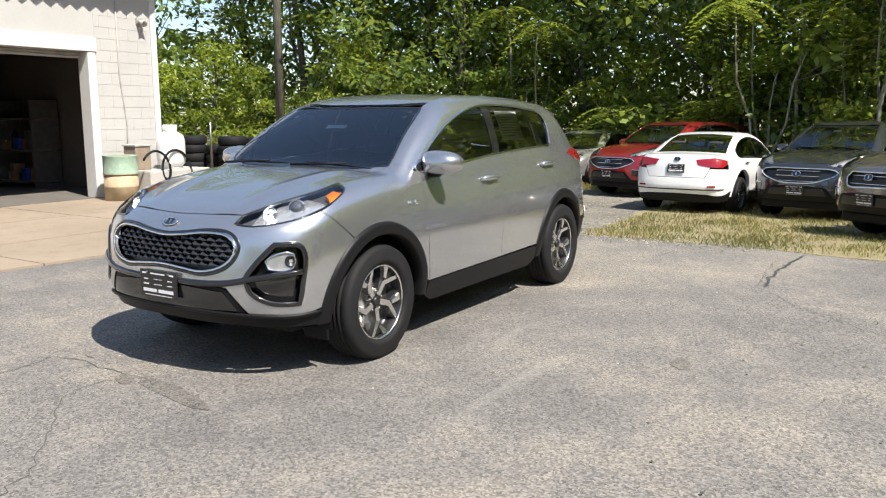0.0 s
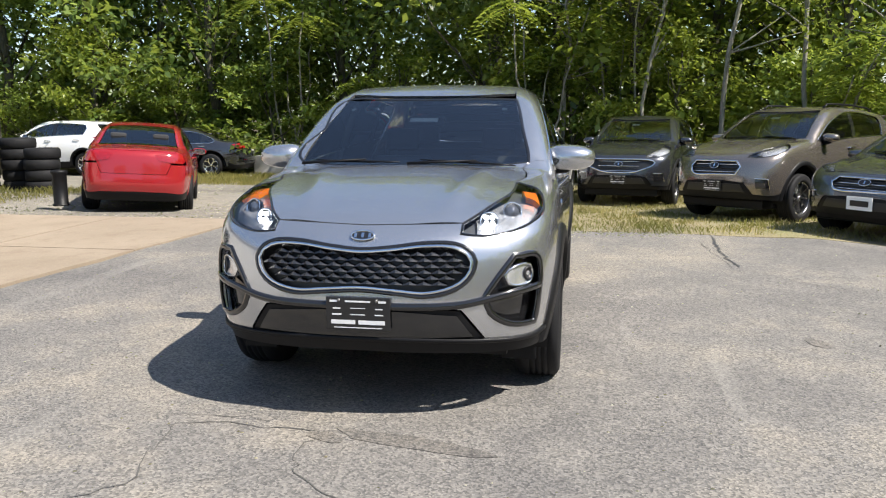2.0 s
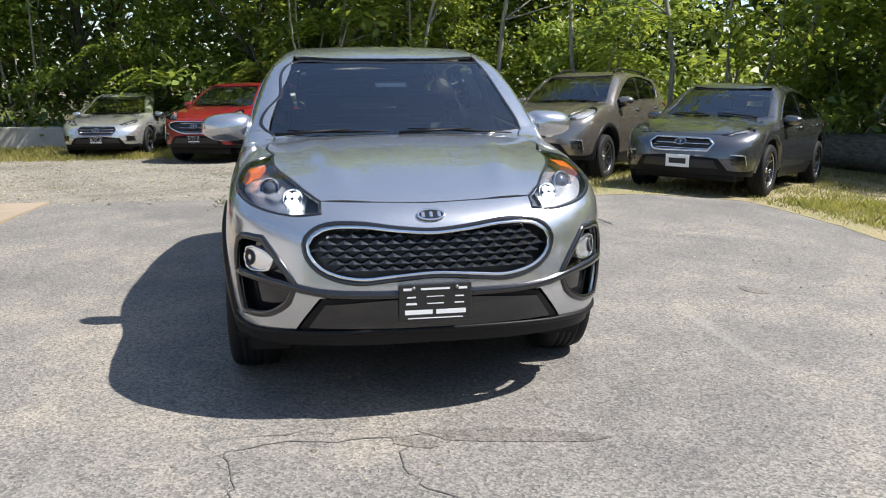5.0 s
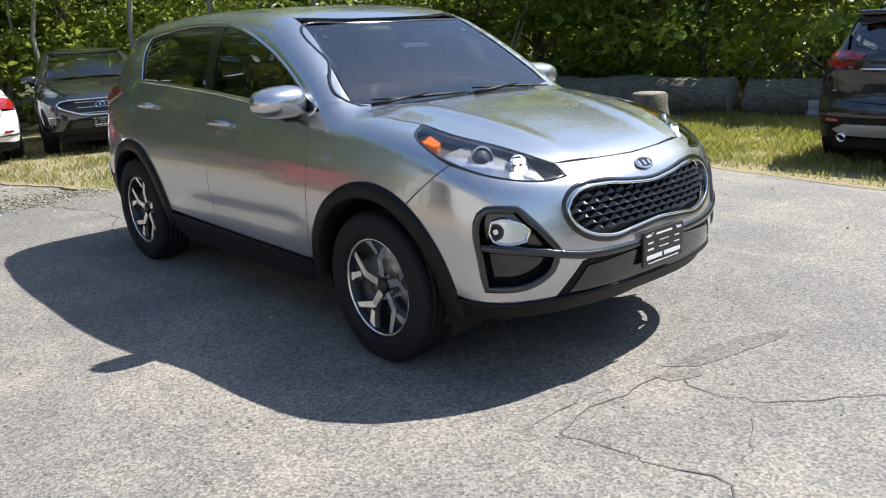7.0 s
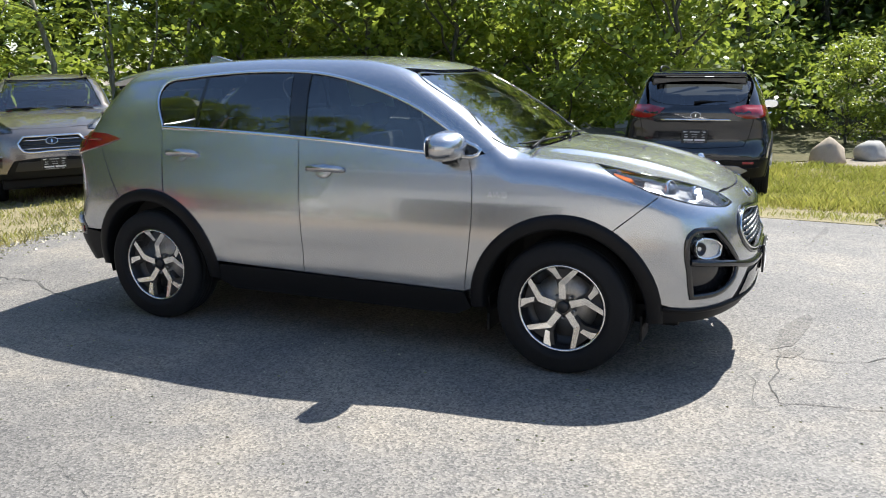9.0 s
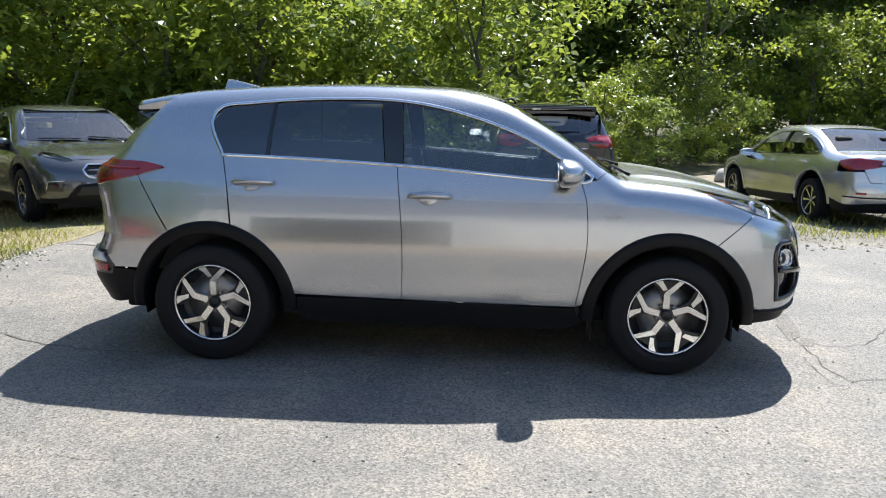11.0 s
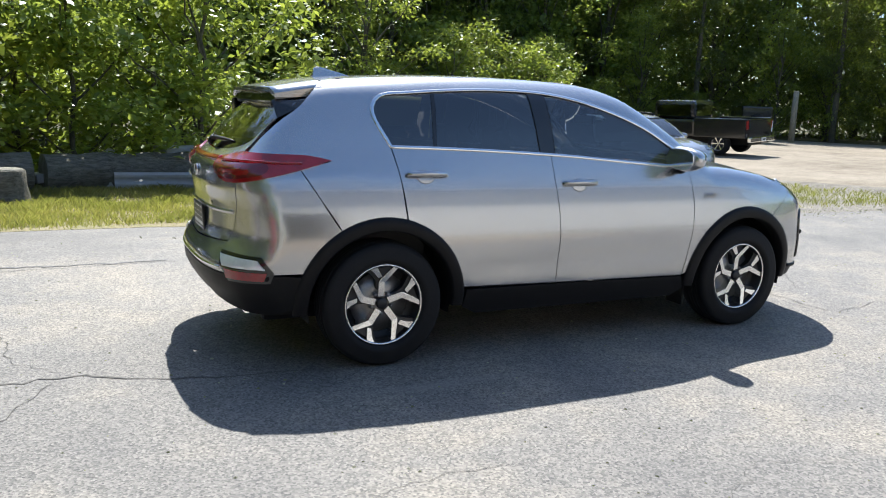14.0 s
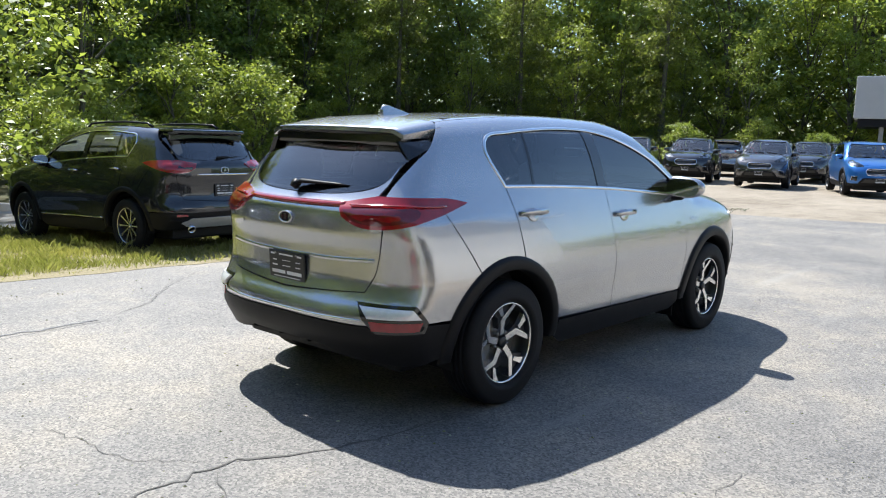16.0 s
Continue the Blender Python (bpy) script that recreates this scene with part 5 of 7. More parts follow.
def parked(name, label, m, kind, size, paint, base=2.7, tyre=0.345, grille=HEXA, slats=4, surround=CHROME, wheels="seven", bright=MACHINED, clad=CLADDING, trim=CHROME,
           plates=(INK, INK), rails=False, res=0.075, bar=None, group="parked cars", emblems=True, skid=False):
    """A parked car of a given length, width and height."""
    root = thing(name, label, "car", m, group)
    sx = base / 2.67
    if kind == "suv":
        sz, sy = size[2] / 1.645, size[1] / 1.83
        b = Body(root, SUV_SHELL, res, (sx, sy, sz))
        suv_body(b, paint, cladding=clad, trim=trim, grille=grille, fog=None)
        arches(b, 1.335, 0.50, 0.44, 0.012, clad)
        arches(b, -1.335, 0.50, 0.44, 0.012, clad)
        zm = lambda z: z
    else:
        sz, sy = size[2] / 1.455, size[1] / 1.80
        b = Body(root, SEDAN_SHELL, res, (sx, sy, sz))
        sedan_body(b, paint, clad, trim, grille)
        zm = SEDAN_Z
        arches(b, 1.335, 0.502, 0.43, 0.004, paint)
        arches(b, -1.335, 0.475, 0.43, 0.004, paint)
    b.zmap = zm
    part("underbody", box(-2.0 * sx, 2.0 * sx, -0.66 * sy, 0.66 * sy, 0.20, 0.34, 0.03), CLADDING, root)
    part("bulkhead", box(1.0 * sx, 1.9 * sx, -0.6 * sy, 0.6 * sy, 0.34, 0.68 * sz, 0.05), CLADDING, root)
    k = 1.0 if kind == "suv" else 0.86
    if kind == "suv":
        part("tailgate_trim", box(-1.98 * sx, -1.90 * sx, -0.64 * sy, 0.64 * sy, 0.46, 1.175 * sz, 0.02), DASH, root)
    part("dashboard", box(0.62 * sx, 0.98 * sx, -0.64 * sy, 0.64 * sy, 0.5, 0.98 * sz * k, 0.07), DASH, root)
    part("cabin_floor", box(-1.9 * sx, 1.0 * sx, -0.68 * sy, 0.68 * sy, 0.34, 0.46), DASH, root)
    for y in (0.36, -0.36):
        seat(root, -0.2, y * sy, 0.5, 0.36 * sz * k)
    seat(root, -1.0, 0, 1.15 * sy, 0.40 * sz * k, True)
    for x in (1.335, -1.335):
        for s in BOTH:
            bm = bmesh.new()
            pts = [(x * sx + 0.425 * math.cos(a), 0.36 + 0.42 * math.sin(a)) for a in np.linspace(-0.2, math.pi + 0.2, 12)]
            o = [bm.verts.new((px, s * 0.84 * sy, pz)) for px, pz in pts]
            i = [bm.verts.new((px, s * 0.55 * sy, pz)) for px, pz in pts]
            for q in range(len(pts) - 1):
                bm.faces.new((o[q], o[q + 1], i[q + 1], i[q]))
            bm.faces.new(i)
            part("wheel_well", bm, CLADDING, root)
            wheel(root, x * sx, s * 0.775 * sy, tyre, tyre * 0.68, 0.22, wheels, bright, detail=False)
    mirrors(b, paint, 0.70, 1.165, 0.95)
    # front: grille with slats, head lamps, plate
    b.panel("grille_backing", "F", grille, INK, sym=True, lift=-0.03, thick=0.01, gap=-0.02)
    b.trim("grille_surround", "F", grille, 0.014, surround, 0.003, 0.7, closed=True, sym=True)
    lo, hi = min(z for _, _, z in grille), max(z for w, _, z in grille if w in "fF")
    for i in range(slats):
        z = lo + (hi - lo) * (i + 0.8) / (slats + 0.6)
        b.trim("grille_slat", "F", [("F", 0.36, z), ("f", 0.2, z), ("F", 0, z)], 0.007, GLOSS_BLACK if surround is not CHROME or i % 2 else CHROME, -0.014, 0.8, sym=True, seg=6)
    if emblems:
        emblem(root, b.spot("f", 0, (lo + hi) / 2 + 0.03, 0.006), 0.07, 0.045, bars=1)
    lamp = [("T", 1.50, 0.655), ("t", 1.68, 0.64), ("t", 1.85, 0.56), ("T", 2.03, 0.46), ("F", 0.46, 0.893), ("f", 0.57, 0.882), ("s", 1.95, 0.910), ("s", 1.82, 0.950), ("s", 1.69, 0.992)]
    b.panel("headlamp_bowl", "L", lamp, REFLECTOR, lift=-0.03, thick=0.01, gap=-0.01, sides=BOTH)
    b.panel("headlamp_cover", "L", lamp, LENS, lift=-0.002, thick=0.004, gap=0.0, sides=BOTH)
    b.trim("headlamp_seal", "L", lamp, 0.008, GLOSS_BLACK, -0.004, 0.8, BOTH, closed=True)
    for s in BOTH:
        mm = b.spot("f", 0.60 * s, 0.90, -0.012)
        part("projector_lens", lathe([(0.045, -0.01), (0.04, 0.004), (0.0, 0.012)], 16), GLOSS_BLACK, root, "", mm)
    b.panel("lower_intake", "F", [("F", 0, 0.53), ("F", 0.42, 0.53), ("F", 0.48, 0.42), ("F", 0, 0.42)], INK, sym=True, lift=0.004, thick=0.02)
    b.panel("side_intake", "F", [("F", 0.60, 0.60), ("F", 0.74, 0.60), ("F", 0.76, 0.48), ("F", 0.62, 0.47)], GLOSS_BLACK, sides=BOTH, lift=0.003, thick=0.01)
    b.trim("side_intake_trim", "F", [("F", 0.60, 0.61), ("F", 0.75, 0.60), ("F", 0.765, 0.47)], 0.008, surround, 0.004, 0.7, BOTH, seg=6)
    if plates[0] is not None:
        p = b.spot("f", 0, 0.50, 0.012)
        plate(root, p, face=plates[0], ink=PALE_INK if plates[0] is INK else INK, bars=plates[0] is INK)
    if plates[1] is not None:
        zr = 0.80 if kind == "suv" else 0.80
        b.zmap = lambda z: z
        plate(root, b.spot("r", 0, zr, 0.010), face=plates[1], ink=PALE_INK if plates[1] is INK else INK, bars=plates[1] is INK)
        if emblems:
            emblem(root, b.spot("r", 0, 1.05 if kind == "suv" else 0.96, 0.004), 0.06, 0.04, bars=1)
        if bar:
            zb = 1.0 if kind == "suv" else 0.89
            b.trim("tail_bar", "R", [("R", 0.40, zb), ("r", 0.2, zb), ("R", 0, zb)], 0.012, bar, 0.004, 0.6, sym=True, seg=6)
        b.trim("rear_bumper_strip", "R", [("S", -2.08, 0.45), ("r", 0.5, 0.44), ("R", 0, 0.44)], 0.010, CLADDING, 0.003, 0.7, sym=True, seg=6)
        for s in BOTH:
            mm = b.spot("r", 0.62 * s, 0.50, 0.004)
            part("rear_reflector", box(-0.07, 0.07, -0.015, 0.015, 0, 0.006, 0.002), RED_LENS, root, "", mm)
    if skid:
        b.zmap = lambda z: z
        b.panel("rear_skid", "R", [("R", 0, 0.47), ("R", 0.50, 0.465), ("R", 0.62, 0.41), ("R", 0.52, 0.35), ("R", 0, 0.35)], SKID, sym=True, lift=0.014, thick=0.03, label="silver skid plate")
        for s in BOTH:
            part("exhaust_tip", lathe([(0.045, 0), (0.05, 0.08), (0.042, 0.08), (0.04, 0.0)], 16, closed=True), CHROME, root, "", b.spot("r", 0.5 * s, 0.36, 0.0))
        b.trim("lower_side_trim", "L", [("S", 0.78, 0.42), ("S", -0.80, 0.43)], 0.012, CHROME, 0.006, 0.6, BOTH, seg=6)
    # door handles, roof rails, sticker
    hz = 1.03 if kind == "suv" else 0.86
    b.zmap = lambda z: z
    for s in BOTH:
        for x in (-0.07, -1.08):
            part("door_handle", tube([(-0.10, 0, 0), (-0.08, 0, 0.026), (0.08, 0, 0.026), (0.10, 0, 0)], 0.013, 6), paint if trim is not CHROME else CHROME, root, "", b.spot("s", x, hz + (0.03 if x < -0.5 else 0), 0, s))
        if rails:
            pts = [tuple((b.shell.at("L", "t", x, 0.50) + np.array((0, 0, 0.045 if -1.35 < x < 0.05 else 0.0))) * b.scale * np.array((1, s, 1))) for x in (0.15, 0.04, -0.3, -0.8, -1.3, -1.42)]
            part("roof_rail", tube(pts, 0.016, 6), CLADDING, root)
    part("windshield_sticker", box(-0.07, 0.07, -0.025, 0.025, -0.001, 0.001), WHITE_PAPER, root, "", b.spot("t", 0.56, -0.05, -0.014))
    for y0, y1 in ((0.58, 0.05), (-0.06, -0.56)):
        pts = [tuple((b.shell.at("L", "t", 1.04 - 0.01 * q, y0 + (y1 - y0) * q / 3) + np.array((0, 0, 0.014))) * b.scale) for q in range(4)]
        part("wiper_blade", tube(pts, 0.009, 5), CLADDING, root)
    if kind == "suv":
        part("rear_spoiler", box(-1.92 * sx, -1.58 * sx, -0.55 * sy, 0.55 * sy, 1.515 * sz, 1.56 * sz, 0.02), paint, root)
        part("glass_header", box(-1.84 * sx, -1.66 * sx, -0.56 * sy, 0.56 * sy, 1.42 * sz, 1.51 * sz, 0.02), GLOSS_BLACK, root)
        part("rear_wiper", tube([tuple(np.array(q) * b.scale) for q in ((-2.09, 0.03, 1.20), (-2.07, -0.05, 1.215), (-2.03, -0.35, 1.215))], [0.02, 0.014, 0.006], 6), CLADDING, root)
    return root


GREY_DARK = car_paint("dark_grey_paint", (0.060, 0.064, 0.074), 0.7, 0.2)
GREY_MID = car_paint("slate_grey_paint", (0.105, 0.108, 0.118), 0.75, 0.24)
BRONZE = car_paint("bronze_grey_paint", (0.25, 0.22, 0.195), 0.75, 0.24)
WHITE_CAR = car_paint("white_paint", (0.80, 0.80, 0.79), 0.0, 0.35)
RED_CAR = car_paint("red_paint", (0.36, 0.012, 0.018), 0.3, 0.25)
DEEP_RED_CAR = car_paint("deep_red_paint", (0.27, 0.010, 0.016), 0.4, 0.28)
SILVER_CAR = car_paint("silver_paint", (0.58, 0.58, 0.58), 0.75, 0.24)
PALE_GREY = car_paint("pale_grey_paint", (0.40, 0.39, 0.38), 0.75, 0.24)
BLACK_CAR = car_paint("black_paint", (0.007, 0.008, 0.011), 0.0, 0.15)
BLUE_CAR = car_paint("blue_paint", (0.02, 0.14, 0.45), 0.5, 0.3)
YELLOW_PLATE = plain("yellow_plate", (0.80, 0.42, 0.03), 0.5, vary=0.06)
SKID = plain("silver_skid", (0.42, 0.42, 0.43), 0.45, 0.5)


def put(x, y, yaw):
    """A pose on the sloping ground, tilted with it."""
    e = 0.8
    nrm = Vector((fall(x - e, y) - fall(x + e, y), fall(x, y - e) - fall(x, y + e), 2 * e)).normalized()
    turn = Vector((0, 0, 1)).rotation_difference(nrm).to_matrix().to_4x4()
    return Matrix.Translation((x, y, fall(x, y))) @ turn @ pose(0, 0, 0, 0, 0, yaw)


parked("crossover", "dark grey crossover with a black winged grille, parked on grass", put(-11.2, 2.2, -15), "suv", (4.55, 1.84, 1.68), GREY_DARK, 2.70, 0.36, WING, 5, CHROME)
parked("crossover", "bronze-grey crossover with roof rails, parked on dry grass", put(-8.1, 4.35, -42), "suv", (4.62, 1.82, 1.73), BRONZE, 2.67, 0.355, HEXA, 3, CHROME, "ten", rails=True)
parked("sedan", "slate grey sedan with a pale front plate, parked on grass", put(-5.8, 5.8, -46), "sedan", (4.84, 1.84, 1.50), GREY_MID, 2.75, 0.34, HEXA, 4, CHROME, "five", plates=(WHITE_PAPER, INK))
parked("sedan", "white sedan seen from behind, parked on grass", put(-11.4, -0.2, 176), "sedan", (4.66, 1.80, 1.46), WHITE_CAR, 2.70, 0.325, SLIM, 3, CHROME, "ten")
parked("crossover", "deep red crossover with a broad grille, parked by the wood", put(-14.3, -1.9, -22), "suv", (4.9, 1.9, 1.70), DEEP_RED_CAR, 2.8, 0.36, WING, 5, CHROME)
parked("sedan", "silver sedan with a tall barred grille, parked by the wood", put(-16.4, -4.9, -6), "sedan", (4.9, 1.88, 1.46), SILVER_CAR, 2.9, 0.35, BLOCKY, 6, CHROME, "five", trim=CHROME)
parked("sedan", "bright red sedan seen from behind, parked on gravel", put(-7.9, -6.9, 205), "sedan", (4.4, 1.73, 1.46), RED_CAR, 2.6, 0.315, SLIM, 3, CHROME, "five", plates=(INK, None), trim=GLOSS_BLACK)
parked("crossover", "white crossover parked across the gravel by the wood", put(-17.4, -15.0, -95), "suv", (4.48, 1.85, 1.65), WHITE_CAR, 2.67, 0.35, HEXA, 4, CHROME, "five", res=0.09)
parked("sedan", "dark grey sedan parked beside a white crossover", put(-17.3, -11.3, -82), "sedan", (4.7, 1.85, 1.44), GREY_DARK, 2.77, 0.335, HEXA, 4, CHROME, "five", res=0.09)
parked("large_suv", "black large sport-utility vehicle with silver rear skid, parked on grass", put(1.05, 7.95, 94), "suv", (4.77, 1.89, 1.70), BLACK_CAR, 2.765, 0.36, HEXA, 4, CHROME, "ten", bar=CHROME, rails=True, skid=True)
parked("sedan", "silver sedan with a yellow rear plate, parked on gravel", put(5.75, 8.3, 97), "sedan", (4.63, 1.78, 1.44), SILVER_CAR, 2.70, 0.325, SLIM, 3, CHROME, "seven", plates=(INK, YELLOW_PLATE), bar=GLOSS_BLACK)
parked("crossover", "pale grey crossover with roof rails, parked on gravel", put(9.6, 10.7, -92), "suv", (4.69, 1.88, 1.68), PALE_GREY, 2.70, 0.36, HEXA, 4, CHROME, "five", rails=True)
far = [("crossover", "black crossover in the far row of cars", 25.6, 10.3, 197, BLACK_CAR, "suv"), ("hatchback", "grey electric hatchback in the far row of cars", 25.1, 7.2, 192, GREY_MID, "suv"),
       ("crossover", "dark crossover in the far row of cars", 31.1, 7.6, 190, GREY_DARK, "suv"), ("crossover", "black crossover in the far row of cars", 34.6, 8.0, 190, BLACK_CAR, "suv"),
       ("crossover", "bright blue crossover in the far row", 24.0, 3.7, 205, BLUE_CAR, "suv"), ("crossover", "dark grey crossover at the edge of the wood", 28.0, 14.2, 200, GREY_DARK, "suv"),
       ("crossover", "pale grey crossover seen from behind in the far row", 33.0, 12.0, 20, PALE_GREY, "suv"), ("sedan", "silver sedan at the end of the far row", 38.5, 7.6, 205, SILVER_CAR, "sedan")]
for name, label, x, y, yaw, paint, kind in far:
    parked(name, label, put(x, y, yaw), kind, (4.5, 1.84, 1.68 if kind == "suv" else 1.45), paint, 2.68, 0.345, HEXA, 3, CHROME, "five", res=0.13, emblems=False, group="far row of cars")


def pickup():
    root = thing("pickup_truck", "black pickup truck seen from behind, parked by the wood", "truck", put(19.0, 19.2, 108), "far row of cars")
    part("cab", box(-0.9, 1.2, -0.92, 0.92, 0.62, 1.25, 0.10), BLACK_CAR, root)
    part("cab_roof", box(-0.75, 0.95, -0.72, 0.72, 1.25, 1.92, 0.14), BLACK_CAR, root)
    part("rear_cab_window", box(-0.765, -0.745, -0.58, 0.58, 1.34, 1.76, 0.008), TINTED, root)
    part("hood", box(1.2, 2.7, -0.90, 0.90, 0.62, 1.20, 0.12), BLACK_CAR, root)
    for s in BOTH:
        part("bed_side", box(-2.9, -0.9, s * 0.94 - 0.06, s * 0.94 + 0.06, 0.62, 1.30, 0.03), BLACK_CAR, root)
        part("tail_lamp", box(-2.93, -2.84, s * 0.90 - 0.07, s * 0.90 + 0.07, 0.92, 1.24, 0.02), RED_LENS, root)
        part("side_window", box(-0.6, 0.8, s * 0.725 - 0.008, s * 0.725 + 0.008, 1.33, 1.76, 0.006), TINTED, root)
        for x in (1.85, -1.85):
            wheel(root, x, s * 0.82, 0.40, 0.25, 0.26, "six", detail=False)
    part("tailgate", box(-2.95, -2.88, -0.84, 0.84, 0.66, 1.28, 0.02), BLACK_CAR, root)
    part("rear_bumper", box(-3.1, -2.95, -0.95, 0.95, 0.48, 0.66, 0.03), CHROME, root)
    part("bed_floor", box(-2.9, -0.9, -0.88, 0.88, 0.60, 0.68, 0.01), CLADDING, root)
    plate(root, Matrix.Translation((-3.105, 0, 0.57)) @ pose(0, 0, 0, 90, 0, -90), 0.3, 0.13, WHITE_PAPER, INK, False)
    part("chassis", box(-2.8, 2.5, -0.5, 0.5, 0.35, 0.62, 0.03), CLADDING, root)


def off_roader():
    root = thing("off_road_vehicle", "white off-road vehicle with a spare wheel on its back", "car", put(31.5, 28.3, 60), "far row of cars")
    part("body", box(-1.9, 1.9, -0.85, 0.85, 0.55, 1.15, 0.08), WHITE_CAR, root)
    part("hard_top", box(-1.85, 0.4, -0.78, 0.78, 1.15, 1.85, 0.08), GLOSS_BLACK, root)
    spare = part("spare_wheel", lathe([(0.05, 0), (0.40, 0), (0.42, 0.05), (0.42, 0.2), (0.38, 0.24), (0.05, 0.24)], 24, m=pose(-1.9, 0, 1.0, 0, -90, 0)), RUBBER, root)
    part("spare_rim", lathe([(0.23, 0.24), (0.2, 0.26), (0.0, 0.26)], 18, m=pose(-1.9, 0, 1.0, 0, -90, 0)), DARK_ALLOY, spare)
    for s in BOTH:
        part("tail_lamp", box(-1.94, -1.88, s * 0.72 - 0.06, s * 0.72 + 0.06, 0.90, 1.08, 0.01), RED_LENS, root)
        for x in (1.25, -1.25):
            wheel(root, x, s * 0.78, 0.40, 0.24, 0.26, "five", detail=False)


pickup()
off_roader()


# ---- ground ----
def setting(name, bm, mat, label, category="ground", kind="structure"):
    if name in ("ground", "forest_floor", "gravel_lot", "lawn", "gravel_verge", "asphalt_lot"):
        bm = drape(bm)
    return tagged(part(name, bm, mat), label, category, kind=kind)


def wobble(pts, amount=0.10, step=0.35, seed=0.0):
    """An outline with ragged edges."""
    out = []
    n = len(pts)
    for i in range(n):
        a, b = Vector((*pts[i], 0)), Vector((*pts[(i + 1) % n], 0))
        k = max(1, int((b - a).length / step))
        if k > 120:
            k = 1
        side = Vector((-(b - a).y, (b - a).x, 0)).normalized()
        for j in range(k):
            p = a.lerp(b, j / k)
            q = p + side * (noise.noise((p.x * 1.1 + seed, p.y * 1.1, 3.1)) * amount + noise.noise((p.x * 4 + seed, p.y * 4, 7.7)) * amount * 0.45)
            out.append((q.x, q.y))
    return out


setting("ground", slab([(-400, -400), (400, -400), (400, 400), (-400, 400)], -0.5, -0.030), DIRT, "pale packed dirt with scattered grit")
setting("forest_floor", slab([(-80, -40), (-18.6, -40), (-18.6, -7), (-17.6, -2), (-15.0, 3), (-13, 8.5), (-9, 11.5), (2, 12.2), (5, 15.5), (12, 22), (24, 27), (37, 31), (42, 20), (43, 4), (90, 4), (90, 90), (-80, 90)], -0.4, -0.012), LITTER, "dark leaf litter under the trees")
setting("gravel_lot", slab(wobble([(-18.2, -22), (-4.6, -22), (-4.6, -3.4), (-4.35, -0.2), (-9, -0.9), (-13, -1.8), (-17.5, -3.5), (-18.4, -7)], 0.25), -0.3, -0.008), GRAVEL, "grey-brown gravel with grass tufts", "gravel")
setting("lawn", slab(wobble([(-4.25, -0.1), (-4.15, 3.4), (-3.75, 4.95), (-2, 4.95), (0.4, 4.6), (3.2, 4.25), (3.6, 9.4), (2.2, 12.2), (-9, 11.5), (-13, 8.5), (-15, 3), (-16.5, -3.2), (-13, -1.9), (-9, -0.9)], 0.13, 0.25, 5), -0.3, 0.004), TURF, "dry yellow-green grass strip", "grass")
setting("gravel_verge", slab(wobble([(3.2, 4.2), (5, 3.5), (8, 3.75), (12, 3.2), (15, 6), (14, 11), (9, 13), (4, 12.5), (3.6, 9.4)], 0.25, 0.4, 9), -0.3, -0.006), GRAVEL, "brown gravel verge with sparse grass", "gravel")
setting("asphalt_lot", slab(wobble([(-4.75, -3.5), (-4.6, -0.3), (-4.3, 1.0), (-4.2, 3.4), (-3.75, 5.0), (-2, 5.0), (0.4, 4.65), (3.2, 4.25), (5, 3.55), (8, 3.8), (12, 3.25), (13.5, -1), (13, -9.4), (3.2, -9.4), (3.2, -3.95), (1.0, -3.88), (-2.6, -3.62)], 0.05, 0.2, 2), -0.25, 0.0), ASPHALT, "worn grey asphalt with stains and cracks", "asphalt")

# concrete apron in slabs with open joints
apron = setting("apron", slab([(-4.72, -9.43), (3.2, -9.43), (3.2, -4.0), (1.0, -3.97), (-2.6, -3.71), (-4.72, -3.56)], -0.25, -0.006), LITTER, "pale tan concrete apron in front of the garage", "concrete")
edge_y = curve1((-4.72, -2.6, 1.0, 3.2), (-3.52, -3.68, -3.95, -4.02))
xs, ys = (-4.71, -2.1, 0.55, 3.19), (-9.42, -7.4, -5.5, None)
for i in range(3):
    for j in range(3):
        x0, x1, y0 = xs[i] + 0.008, xs[i + 1] - 0.008, ys[j] + 0.008
        far_edge = [(x, (ys[j + 1] - 0.008) if ys[j + 1] is not None else float(edge_y(x)) + 0.03 * noise.noise((x * 3, 1, 2))) for x in np.linspace(x1, x0, 12)]
        part("concrete_slab", slab([(x0, y0), (x1, y0)] + far_edge, -0.05, 0.008, 0.006), CONCRETE, apron)


